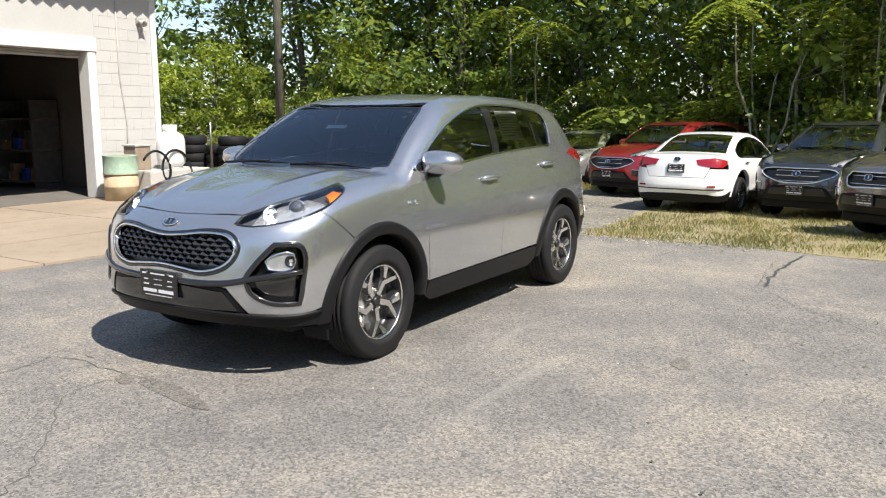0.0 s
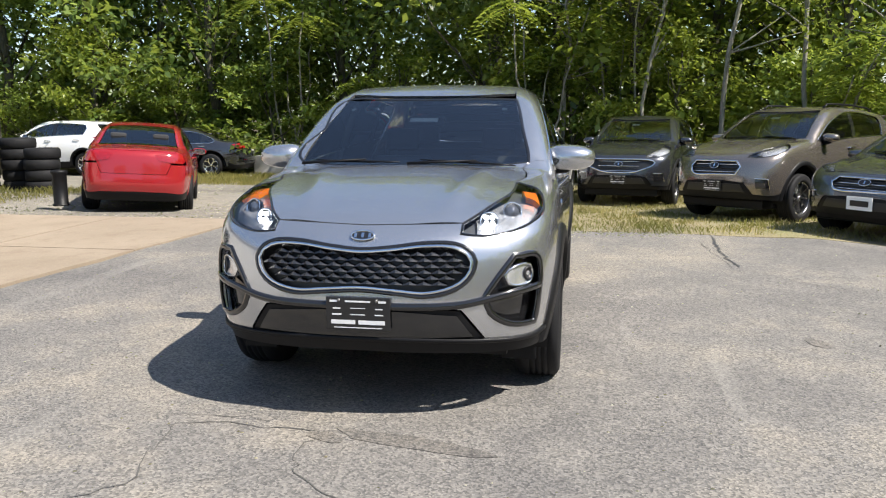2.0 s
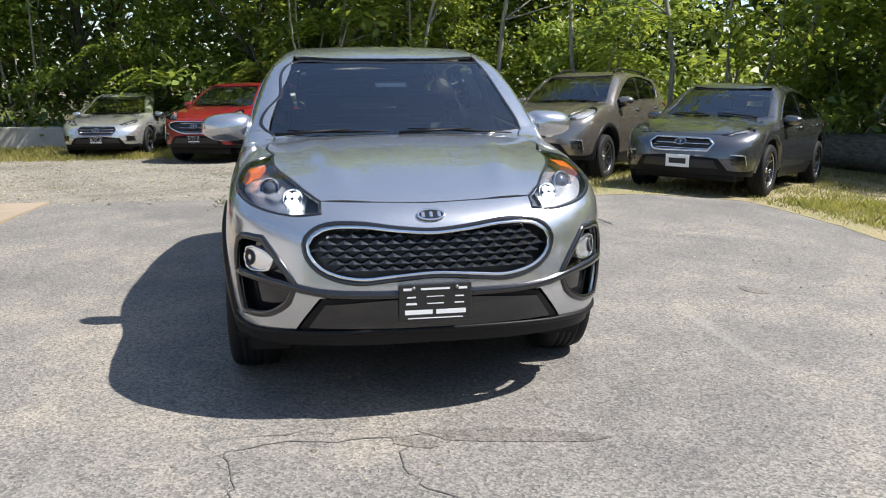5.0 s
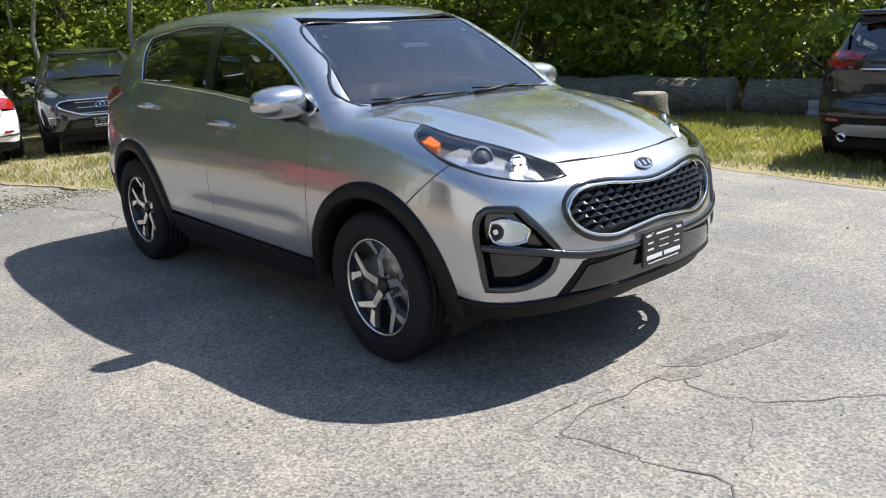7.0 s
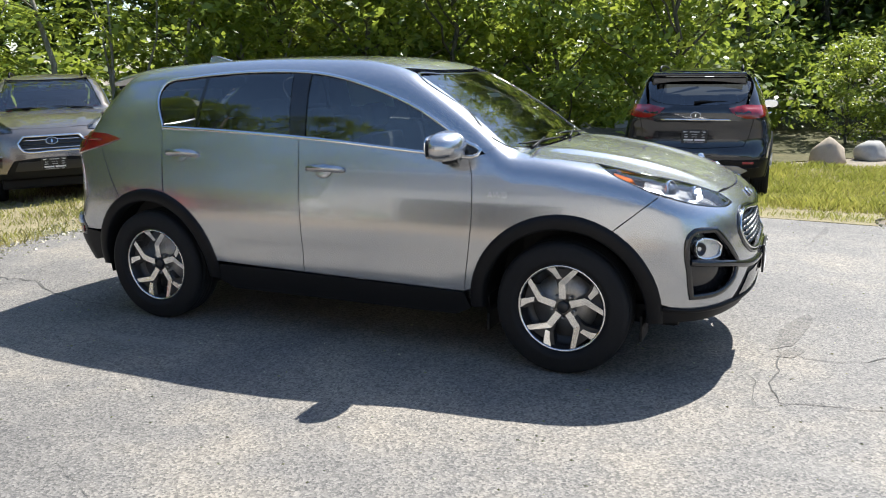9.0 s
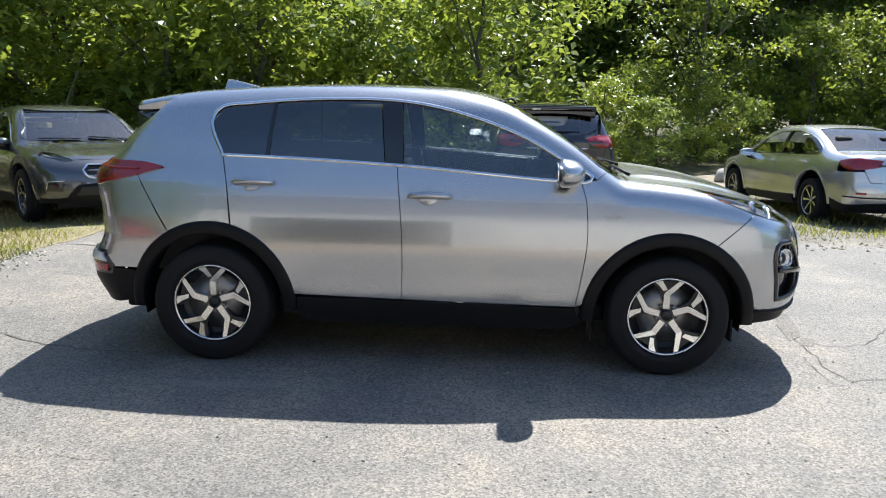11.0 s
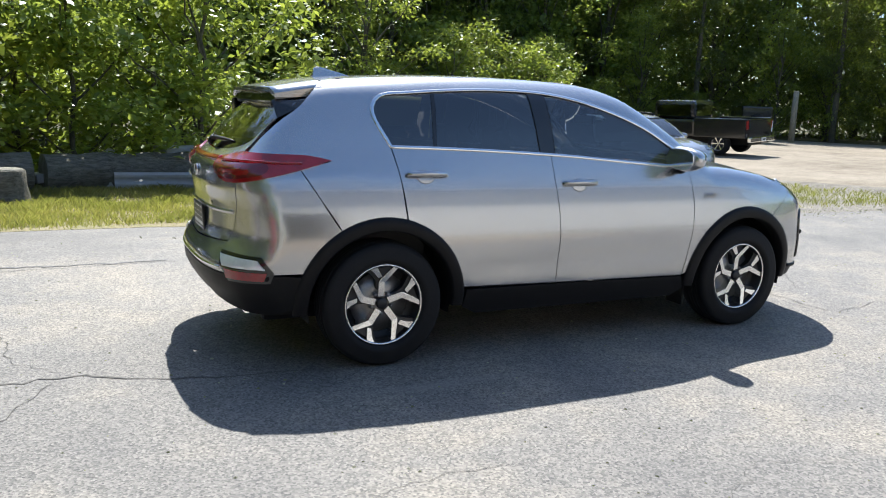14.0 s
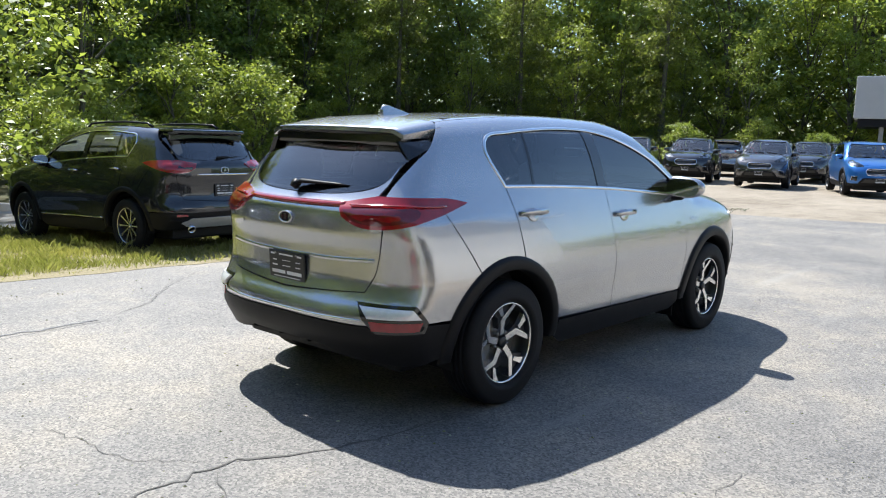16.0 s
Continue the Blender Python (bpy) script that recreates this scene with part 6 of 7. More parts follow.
def crack(pts, width=0.016, seed=0.0):
    """A dark crack that wanders between points of the asphalt."""
    bm = bmesh.new()
    line = []
    for (x0, y0), (x1, y1) in zip(pts, pts[1:]):
        n = max(3, int(math.hypot(x1 - x0, y1 - y0) / 0.05))
        for i in range(n):
            t = i / n
            x, y = x0 + (x1 - x0) * t, y0 + (y1 - y0) * t
            line.append((x + 0.04 * noise.noise((x * 3, y * 3, seed)) + 0.04 * noise.noise((x * 14, y * 14, seed)), y + 0.04 * noise.noise((x * 3, y * 3, seed + 9)) + 0.04 * noise.noise((x * 14, y * 14, seed + 5))))
    prev = None
    for i, (x, y) in enumerate(line[:-1]):
        dx, dy = line[i + 1][0] - x, line[i + 1][1] - y
        ln = math.hypot(dx, dy) or 1
        w = width * 0.45 * (0.35 + 0.9 * abs(noise.noise((x * 5, y * 5, 1.7 + seed)))) * min(1, i / 6 + 0.2, (len(line) - i) / 6)
        pair = bm.verts.new((x - dy / ln * w, y + dx / ln * w, 0.0035 + fall(x, y))), bm.verts.new((x + dy / ln * w, y - dx / ln * w, 0.0035 + fall(x, y)))
        if prev:
            bm.faces.new((prev[1], pair[1], pair[0], prev[0]))
        prev = pair
    bmesh.ops.recalc_face_normals(bm, faces=bm.faces)
    return bm


CRACK = plain("crack_dirt", (0.095, 0.09, 0.082), 0.95, vary=0.3, scale=30)
SEALANT = plain("tar_sealant", (0.055, 0.055, 0.057), 0.6, vary=0.25, scale=20)
STAIN = asphalt_material("stained_asphalt", (0.76, 0.75, 0.74))
for i, (pts, w, mat) in enumerate([
        ([(-4.05, 2.55), (-3.0, 2.42), (-1.95, 2.5)], 0.060, SEALANT), ([(-1.95, 2.5), (-1.5, 2.8), (-0.92, 3.45), (-0.2, 4.1)], 0.014, CRACK),
        ([(2.46, 0.27), (2.40, 0.0), (2.38, -0.35), (2.33, -0.7), (2.40, -0.84), (2.75, -0.81), (3.02, -0.74), (3.15, -0.88), (3.3, -1.4)], 0.013, CRACK),
        ([(2.41, -0.17), (2.64, -0.2), (2.85, -0.09), (3.13, 0.23), (3.4, 0.57), (4.0, 0.9)], 0.013, CRACK), ([(3.0, -0.68), (2.92, -0.4), (2.82, -0.15)], 0.008, CRACK), ([(2.29, -0.95), (2.27, -0.56), (2.35, -0.31)], 0.009, CRACK),
        ([(-4.3, -0.9), (-3.3, -0.55), (-2.85, -0.54), (-2.45, -0.72), (-2.1, -0.8), (-1.6, -0.85)], 0.022, CRACK), ([(-2.9, -0.53), (-3.2, -0.2), (-3.32, 0.56)], 0.009, CRACK), ([(-3.0, -0.54), (-3.3, -1.2), (-3.9, -1.7)], 0.010, CRACK),
        ([(-3.74, 2.31), (-2.85, 2.35), (-1.86, 2.4)], 0.012, CRACK), ([(-2.15, -2.37), (-1.59, -2.25), (-1.0, -2.3)], 0.006, CRACK), ([(-0.9, -3.0), (-0.3, -2.6), (0.3, -2.9)], 0.004, CRACK),
        ([(3.0, 3.0), (4.5, 2.2), (6.5, 2.4)], 0.010, CRACK), ([(5.2, 0.2), (6.8, 1.0), (8.6, 0.8)], 0.010, CRACK), ([(-3.4, 3.2), (-2.2, 3.6), (-1.5, 4.3)], 0.008, CRACK)]):
    setting("asphalt_crack", crack(pts, w, i * 3.3), mat, "dark crack in the asphalt", "crack")
for x, y, rx, ry, turn in ((2.45, 0.28, 0.37, 0.065, 77), (0.50, 2.49, 0.12, 0.055, 20), (2.44, -0.12, 0.10, 0.05, 60)):
    ring = [(rx * math.cos(a) * (1 + 0.25 * noise.noise((math.cos(a) * 2 + x, math.sin(a) * 2, 4))), ry * math.sin(a) * (1 + 0.3 * noise.noise((math.cos(a) * 3, math.sin(a) * 3, x)))) for a in np.linspace(0, 2 * math.pi, 30, endpoint=False)]
    bm = slab(ring, 0.001, 0.003)
    bmesh.ops.transform(bm, matrix=pose(x, y, 0, 0, 0, turn), verts=bm.verts)
    setting("oil_stain", bm, STAIN, "dark stain on the asphalt", "stain")


def scatter(name, count, area, size, mats, seed, label, category, z=0.0, flat=0.6):
    """Many small stones as one object."""
    rng = np.random.default_rng(seed)
    base = [(1, 0, 0), (-1, 0, 0), (0, 1, 0), (0, -1, 0), (0, 0, 1), (0, 0, -1)]
    tri = [(0, 2, 4), (2, 1, 4), (1, 3, 4), (3, 0, 4), (2, 0, 5), (1, 2, 5), (3, 1, 5), (0, 3, 5)]
    vs, fs = [], []
    for _ in range(count):
        x, y = area(rng)
        r = size * rng.uniform(0.4, 1.5)
        k = len(vs)
        t = rng.uniform(0, 6.28)
        for bx, by, bz in base:
            f = r * rng.uniform(0.7, 1.2)
            vs.append((x + (bx * math.cos(t) - by * math.sin(t)) * f, y + (bx * math.sin(t) + by * math.cos(t)) * f, z + fall(x, y) + bz * f * flat))
        fs += [tuple(k + i for i in f) for f in tri]
    me = bpy.data.meshes.new(name)
    me.from_pydata(vs, [], fs)
    return tagged(part(name, me, mats), label, category, kind="stuff")


PEBBLE = leaf_material("pebble_tones", (0.10, 0.095, 0.09), (0.26, 0.24, 0.21), (0.55, 0.52, 0.47))
scatter("loose_grit", 1500, lambda r: (r.uniform(-4.2, 9), r.uniform(-3.6, 4.4)), 0.008, PEBBLE, 4, "loose grit on the asphalt", "grit")
scatter("gravel_stones", 7000, lambda r: (r.uniform(-14, -4.4), r.uniform(-12, -0.4)), 0.022, PEBBLE, 5, "loose gravel stones", "gravel", -0.008)
scatter("verge_stones", 3500, lambda r: (r.uniform(3.2, 14), r.uniform(3.4, 9)), 0.022, PEBBLE, 6, "loose gravel stones", "gravel", -0.008)
scatter("grass_edge_stones", 1500, lambda r: (-4.35 + r.normal() * 0.22, r.uniform(-1.6, 2.2)), 0.018, PEBBLE, 7, "pale stones at the edge of the asphalt", "gravel", 0.0)


def grass(name, count, area, tall, mat, seed, label):
    """Blades of grass as one object: tapered, bent, of two triangles each."""
    rng = np.random.default_rng(seed)
    pts = np.array([area(rng) for _ in range(count)])
    clump = np.array([noise.noise((x * 1.3, y * 1.3, seed)) for x, y in pts])
    keep = clump > rng.uniform(-0.75, 0.15, count)
    pts, clump = pts[keep], clump[keep]
    n = len(pts)
    h = tall * rng.uniform(0.35, 1.15, n) * (1 + 0.8 * clump)
    a = rng.uniform(0, 2 * math.pi, n)
    lean = rng.uniform(0.1, 0.9, n) * h
    b = rng.uniform(0, 2 * math.pi, n)
    w = rng.uniform(0.003, 0.007, n)
    rise = np.array([fall(x, y) for x, y in pts])
    v = np.zeros((n, 4, 3))
    for i, (s, f, up) in enumerate(((-1, 0, 0), (1, 0, 0), (0.8, 0.35, 0.6), (0, 1, 1))):
        v[:, i, 0] = pts[:, 0] + np.cos(a) * w * s + np.cos(b) * lean * f
        v[:, i, 1] = pts[:, 1] + np.sin(a) * w * s + np.sin(b) * lean * f
        v[:, i, 2] = h * up + rise
    me = bpy.data.meshes.new(name)
    me.from_pydata(v.reshape(-1, 3).tolist(), [], np.arange(4 * n).reshape(-1, 4).tolist())
    return tagged(part(name, me, mat), label, "grass", kind="stuff")


def lawn_area(r):
    while True:
        x, y = r.uniform(-14, 3.4), r.uniform(-1.6, 11.5)
        if x < -4.15 and y > -0.1 - (x + 4.2) * -0.13 + 0.0 or (x >= -4.2 and y > 5.0 - max(0, x + 1.5) * 0.13):
            return x, y


grass("grass_tufts", 90000, lawn_area, 0.065, BLADES, 11, "dry yellow grass blades")
grass("green_grass_tufts", 45000, lambda r: (r.uniform(-3.8, 4.5), r.uniform(5.3, 11.5)), 0.10, GREEN_BLADES, 12, "green grass blades")
grass("verge_grass", 13000, lambda r: (r.uniform(3.4, 13), r.uniform(4.6, 12)), 0.09, GREEN_BLADES, 13, "sparse green grass on gravel")
grass("lot_grass", 22000, lambda r: (r.uniform(-17.5, -13.5), r.uniform(-12, -2)), 0.12, GREEN_BLADES, 14, "green grass at the wood's edge")
grass("lot_grass", 9000, lambda r: (r.uniform(-9.5, -5.2), r.uniform(-14, -8.5)), 0.10, GREEN_BLADES, 15, "green grass beside the gravel")


# ---- trees ----
def leaf_cloud(name, centres, spread, per, size, mat, parent, seed, droop=0.3, long=1.9, label=""):
    """A crown: many single leaves in clumps round the given centres."""
    rng = np.random.default_rng(seed)
    centres = np.array(centres)
    n = len(centres) * per
    c = np.repeat(centres, per, 0) + rng.normal(0, 1, (n, 3)) * np.array(spread)
    d = rng.normal(0, 1, (n, 3)) * np.array((1, 1, 0.6)) + np.array((0, 0, -droop))
    d /= np.linalg.norm(d, axis=1)[:, None]
    up = rng.normal(0, 0.55, (n, 3)) + np.array((0, 0, 1.0))
    s = np.cross(d, up)
    s /= np.maximum(np.linalg.norm(s, axis=1), 1e-6)[:, None]
    nn = np.cross(s, d)
    ln = (size * rng.uniform(0.6, 1.35, n))[:, None]
    wd = ln / long
    v = np.stack([c, c + d * ln * 0.45 + s * wd * 0.5 + nn * ln * 0.08, c + d * ln, c + d * ln * 0.45 - s * wd * 0.5 + nn * ln * 0.08], 1)
    me = bpy.data.meshes.new(name)
    me.vertices.add(4 * n)
    me.vertices.foreach_set("co", v.ravel())
    me.loops.add(4 * n)
    me.loops.foreach_set("vertex_index", np.arange(4 * n, dtype=np.int32))
    me.polygons.add(n)
    me.polygons.foreach_set("loop_start", np.arange(0, 4 * n, 4, dtype=np.int32))
    me.update(calc_edges=True)
    return part(name, me, mat, parent, label)


def limb(bm, a, b, r0, r1, seed, n=6, wander=0.08):
    a, b = Vector(a), Vector(b)
    ln = (b - a).length
    pts = [a.lerp(b, i / n) + Vector((noise.noise((i * 0.9, seed, 0.3)), noise.noise((i * 0.9, seed, 5.1)), 0)) * (ln * wander if 0 < i else 0) for i in range(n + 1)]
    tube(pts, [r0 + (r1 - r0) * i / n for i in range(n + 1)], 7, bm=bm)
    return pts


def broad_tree(label, seed, tall, low, wide, mat, clumps=95, per=85, size=0.19, bark=BARK, trunk=0.17, spread=0.36, m=None):
    """A broad-leaved tree: trunk with limbs, crown of clumps reaching down to a given height."""
    rng = np.random.default_rng(seed)
    root = thing("tree", label, "tree", m or pose(0, 0, -200), "trees of the wood")
    bm = bmesh.new()
    stem = limb(bm, (0, 0, -0.1), (rng.normal() * 0.4, rng.normal() * 0.4, tall * 0.93), trunk, 0.03, seed, 9, 0.04)
    centres = []
    # boughs, each carrying a flat spray of clumps, with gaps between them
    for i in range(clumps // 6):
        t = ((i + rng.uniform(0, 1)) / (clumps // 6)) ** 0.85
        z = low + (tall - low) * t
        r = wide * (0.35 + 0.75 * math.sin(math.pi * min(1, 0.12 + t * 0.9))) * math.sqrt(rng.uniform(0.2, 1.0))
        a = i * 2.4 + rng.uniform(-0.6, 0.6)
        foot = stem[max(1, min(9, int(t * 9)))]
        tip = Vector((foot.x + r * math.cos(a), foot.y + r * math.sin(a), z))
        limb(bm, stem[max(1, min(8, int(t * 8) - 1))], tip, 0.25 * trunk + 0.01, 0.012, seed + i, 5, 0.06)
        for k in range(6):
            j = rng.normal(0, 1, 3) * np.array((1.7, 1.7, 0.85)) * spread
            centres.append((tip.x + j[0] - 0.12 * k * r * math.cos(a), tip.y + j[1] - 0.12 * k * r * math.sin(a), max(0.25, tip.z + j[2])))
    part("trunk", bm, bark, root)
    leaf_cloud("crown", centres, (spread * 0.72, spread * 0.72, spread * 0.42), per, size, mat, root, seed + 1)
    return root


def conifer(label, seed, tall, wide):
    rng = np.random.default_rng(seed)
    root = thing("conifer", label, "tree", pose(0, 0, -200), "trees of the wood")
    bm = bmesh.new()
    limb(bm, (0, 0, -0.1), (0, 0, tall), 0.22, 0.02, seed, 6, 0.01)
    centres = []
    for i in range(120):
        t = rng.uniform(0.08, 1)
        a, r = rng.uniform(0, 6.28), wide * (1 - t) + 0.2
        for q in (0.45, 0.75, 1.0):
            centres.append((r * q * math.cos(a), r * q * math.sin(a), tall * t - 0.35 * r * q))
    part("trunk", bm, BARK, root)
    leaf_cloud("crown", centres, (0.30, 0.30, 0.10), 36, 0.24, NEEDLES, root, seed, 0.7, 4.0)
    return root


def sumac(label, seed, tall):
    """A thin stem topped by long feathered leaves."""
    rng = np.random.default_rng(seed)
    root = thing("sumac", label, "tree", pose(0, 0, -200), "sumac saplings")
    bm = bmesh.new()
    tops = []
    for k in range(4):
        a = rng.uniform(0, 6.28)
        top = Vector((math.cos(a) * 0.9 * rng.uniform(0.3, 1.2), math.sin(a) * 0.9 * rng.uniform(0.3, 1.2), tall * rng.uniform(0.6, 1.05)))
        limb(bm, (0.1 * k, 0, -0.1), top, 0.03, 0.012, seed + k, 5, 0.05)
        tops.append(top)
    part("stem", bm, PALE_BARK, root)
    vs, fs = [], []
    for top in tops:
        for f in range(15):
            a = f * 2.4 + rng.uniform(-0.3, 0.3)
            ln, rise = rng.uniform(0.65, 1.15), rng.uniform(-0.1, 0.6)
            out = Vector((math.cos(a), math.sin(a), 0))
            side = Vector((-out.y, out.x, 0))
            for i in range(11):
                t = (i + 1.5) / 12
                p = top + out * ln * t + Vector((0, 0, rise * t - 0.85 * ln * t * t - 0.25 * f / 13))
                w = 0.20 * math.sin(math.pi * min(1, t * 0.85 + 0.12))
                for s in (1, -1):
                    d = (side * s + out * 0.35 + Vector((0, 0, -0.35))).normalized()
                    q = len(vs)
                    vs += [tuple(p), tuple(p + d * w * 0.45 + out * 0.036), tuple(p + d * w), tuple(p + d * w * 0.45 - out * 0.036)]
                    fs.append((q, q + 1, q + 2, q + 3))
    me = bpy.data.meshes.new("fronds")
    me.from_pydata(vs, [], fs)
    part("fronds", me, LEAVES[0], root)
    return root


def bare_sapling(label, seed, tall):
    rng = np.random.default_rng(seed)
    root = thing("sapling", label, "tree", pose(0, 0, -200), "pale saplings")
    bm = bmesh.new()
    stem = limb(bm, (0, 0, -0.1), (rng.normal() * 0.7, rng.normal() * 0.7, tall), 0.06, 0.02, seed, 8, 0.05)
    centres = []
    for k in range(10):
        p = stem[3 + k % 6]
        e = p + Vector((rng.normal() * 1.0, rng.normal() * 1.0, rng.uniform(0.2, 1.1)))
        limb(bm, p, e, 0.022, 0.006, seed + k, 4, 0.08)
        centres.append(tuple(e))
    part("trunk", bm, PALE_BARK, root)
    leaf_cloud("crown", centres, (0.30, 0.30, 0.2), 70, 0.14, LEAVES[0], root, seed)
    return root


TALL = [broad_tree("tall broad-leaved tree in full summer leaf", 21, 13, 0.8, 3.3, LEAVES[1], 114, 66, 0.26, spread=0.5), broad_tree("tall dark-leaved tree of the wood", 22, 15, 1.2, 3.5, LEAVES[2], 120, 66, 0.27, spread=0.55), broad_tree("tall bright-leaved tree of the wood", 23, 12, 0.6, 3.1, LEAVES[0], 114, 64, 0.24, spread=0.5)]
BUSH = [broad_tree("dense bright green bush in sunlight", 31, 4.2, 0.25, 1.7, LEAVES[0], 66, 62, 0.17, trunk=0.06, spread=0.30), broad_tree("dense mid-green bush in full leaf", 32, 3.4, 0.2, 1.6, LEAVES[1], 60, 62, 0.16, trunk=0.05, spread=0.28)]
CONE = [conifer("dark spruce with drooping branches", 41, 15, 3.0)]
SUMAC = [sumac("sumac with long feathered leaves", 51, 3.6), sumac("sumac with long feathered leaves", 52, 2.9)]
SAPLING = [bare_sapling("slender pale-barked sapling with few leaves", 61, 7.5), bare_sapling("slender pale-barked sapling with few leaves", 62, 9.0)]
plant = np.random.default_rng(77)
used = set()


def grow(kinds, x, y, size=1.0, which=None):
    """Plants one tree; the first of a kind is the model itself."""
    src = kinds[plant.integers(len(kinds)) if which is None else which]
    s = size * plant.uniform(0.88, 1.14)
    m = pose(x, y, fall(x, y) - 0.02, 0, 0, plant.uniform(0, 360)) @ Matrix.Scale(s, 4)
    if src.name not in used:
        used.add(src.name)
        src.matrix_basis = m
        return
    c = copy_thing(src, pose(x, y, fall(x, y) - 0.02, 0, 0, plant.uniform(0, 360)))
    c.scale = (s, s, s)


def row(kinds, pts, gap, size=1.0, jitter=0.9):
    """Trees along a line, unevenly."""
    for (x0, y0), (x1, y1) in zip(pts, pts[1:]):
        n = max(1, int(math.hypot(x1 - x0, y1 - y0) / gap))
        for i in range(n):
            t = (i + 0.5) / n
            grow(kinds, x0 + (x1 - x0) * t + plant.normal() * jitter * 0.5, y0 + (y1 - y0) * t + plant.normal() * jitter * 0.5, size)


WEST = [(-21.5, -24), (-21, -12), (-20.3, -5), (-18.3, 0.5), (-16.3, 5), (-14.0, 9.0)]
# only the dark-leaved tree here: its colour stands in for this stretch's shade
row([TALL[1]], WEST[:3], 3.0)
row(TALL, WEST[2:], 3.9)
row(TALL, [(x - 4.5, y + 2.0) for x, y in WEST], 5.0, 1.2)
row(TALL, [(-13.5, -32), (-20, -25)], 2.6, 1.0)
row(BUSH, [(-9, -19), (-13, -21), (-18, -19.5)], 1.9, 0.9, 0.6)
row(BUSH, [(-19.6, -22), (-19.2, -10), (-18.9, -6), (-16.9, -0.5), (-14.5, 4.6), (-12, 8.3)], 2.5, 0.95, 0.7)
# the north edge: low sunlit growth in front, tall trees well behind
row(BUSH, [(-11.5, 9.6), (-9.0, 11.7), (-4, 12.5), (1.2, 12.9)], 2.2, 1.1, 0.6)
row(BUSH, [(-13, 12.5), (-8, 14.8), (-2, 15.8), (1.5, 16.5)], 3.0, 1.35, 0.7)
row(BUSH, [(-14, 17), (-6, 19.5), (2.5, 21)], 3.4, 1.8, 0.7)
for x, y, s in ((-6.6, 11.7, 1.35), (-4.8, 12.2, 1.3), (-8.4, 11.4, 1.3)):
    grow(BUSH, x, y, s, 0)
row(TALL, [(-24, 18), (-14, 25), (-4, 28), (6, 31)], 3.6, 1.15)
EAST = [(8, 31), (14, 35), (22, 37), (32, 40), (42, 35), (47, 25), (49, 13), (52, 2)]
row(TALL, EAST, 3.6, 1.1)
row([TALL[1], CONE[0], TALL[0]], [(x + 6, y + 6) for x, y in EAST], 6.0, 1.4)
row([TALL[2], BUSH[0]], [(3.5, 19.5), (8, 24.5), (11, 28)], 2.8, 0.7, 0.6)
row(BUSH, [(3.2, 16.2), (6, 18.5), (9, 22.5)], 1.7, 0.6, 0.5)
for x, y, s in ((12.2, 26.2, 1.15), (14.5, 27.6, 1.25), (16.6, 26.8, 1.05), (18.5, 28.8, 0.95)):
    grow(BUSH, x, y, s, 0)
row([TALL[2], BUSH[0]], [(20, 32), (30, 34), (38, 30), (43, 21), (44.5, 13)], 3.2, 0.62, 0.6)
row(BUSH, [(36, 17), (40, 12), (42.5, 6), (43, 1)], 2.2, 0.7, 0.5)
for x, y in ((33, 34), (38, 28), (42, 20)):
    grow(CONE, x, y, 1.0, 0)
for x, y, w in ((-15.3, -0.2, 0), (-17.0, -1.0, 1), (-13.0, 6.1, 1), (-16.0, 2.2, 0), (-11.0, 9.0, 0), (-19.0, -7.9, 0), (-17.6, -4.4, 1), (-8.6, 9.8, 1)):
    grow(SUMAC, x, y, 1.3, w)
for x, y, w in ((-13.7, 4.0, 0), (-12.6, 5.6, 1), (-11.4, 7.5, 0), (-14.6, 2.2, 1), (-10.2, 9.6, 1), (-9.2, 10.6, 0), (-16.2, 0.4, 0)):
    grow(SAPLING, x, y, 1.0, w)


def woods(name, line, deep, tall, count, per, size, mat, seed, label):
    """The far part of the wood as one mass of leaves along a line."""
    rng = np.random.default_rng(seed)
    seg = [math.hypot(b[0] - a[0], b[1] - a[1]) for a, b in zip(line, line[1:])]
    centres = []
    for _ in range(count):
        i = rng.choice(len(seg), p=np.array(seg) / sum(seg))
        t, (x0, y0), (x1, y1) = rng.uniform(), line[i], line[i + 1]
        crest = tall * (0.75 + 0.25 * noise.noise(((x0 + (x1 - x0) * t) * 0.2, (y0 + (y1 - y0) * t) * 0.2, 2)))
        centres.append((x0 + (x1 - x0) * t + rng.normal() * deep, y0 + (y1 - y0) * t + rng.normal() * deep, rng.uniform(0.1, 1) * crest))
    tagged(leaf_cloud(name, centres, (0.9, 0.9, 0.6), per, size, mat, None, seed), label, "woodland", kind="stuff")


# backing masses north and west: their shade is painted into the leaf colour
woods("far_woods", [(x - 9, y + 5) for x, y in WEST] + [(-12, 31), (8, 37)], 1.5, 17, 2700, 26, 0.5, SHADE_LEAVES, 91, "dark mass of leaves deep in the wood")
woods("far_woods", [(-17, 23), (-7, 29), (6, 32)], 1.3, 15, 800, 26, 0.5, SHADE_LEAVES, 97, "dark mass of leaves deep in the wood")
woods("far_woods", [(-6, 34), (6, 37), (18, 43), (30, 47)], 1.5, 20, 1500, 26, 0.55, SHADE_LEAVES, 96, "dark mass of leaves deep in the wood")
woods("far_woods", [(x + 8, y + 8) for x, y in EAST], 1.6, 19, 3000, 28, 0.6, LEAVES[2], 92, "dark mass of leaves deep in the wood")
# added tree line out of view to the south, kept low, for reflections only
woods("far_woods", [(-32, -22), (-16, -40), (10, -46), (40, -42), (60, -18), (62, 6)], 2.0, 6.5, 1100, 14, 0.9, LEAVES[2], 93, "unseen distant tree mass added for reflections")
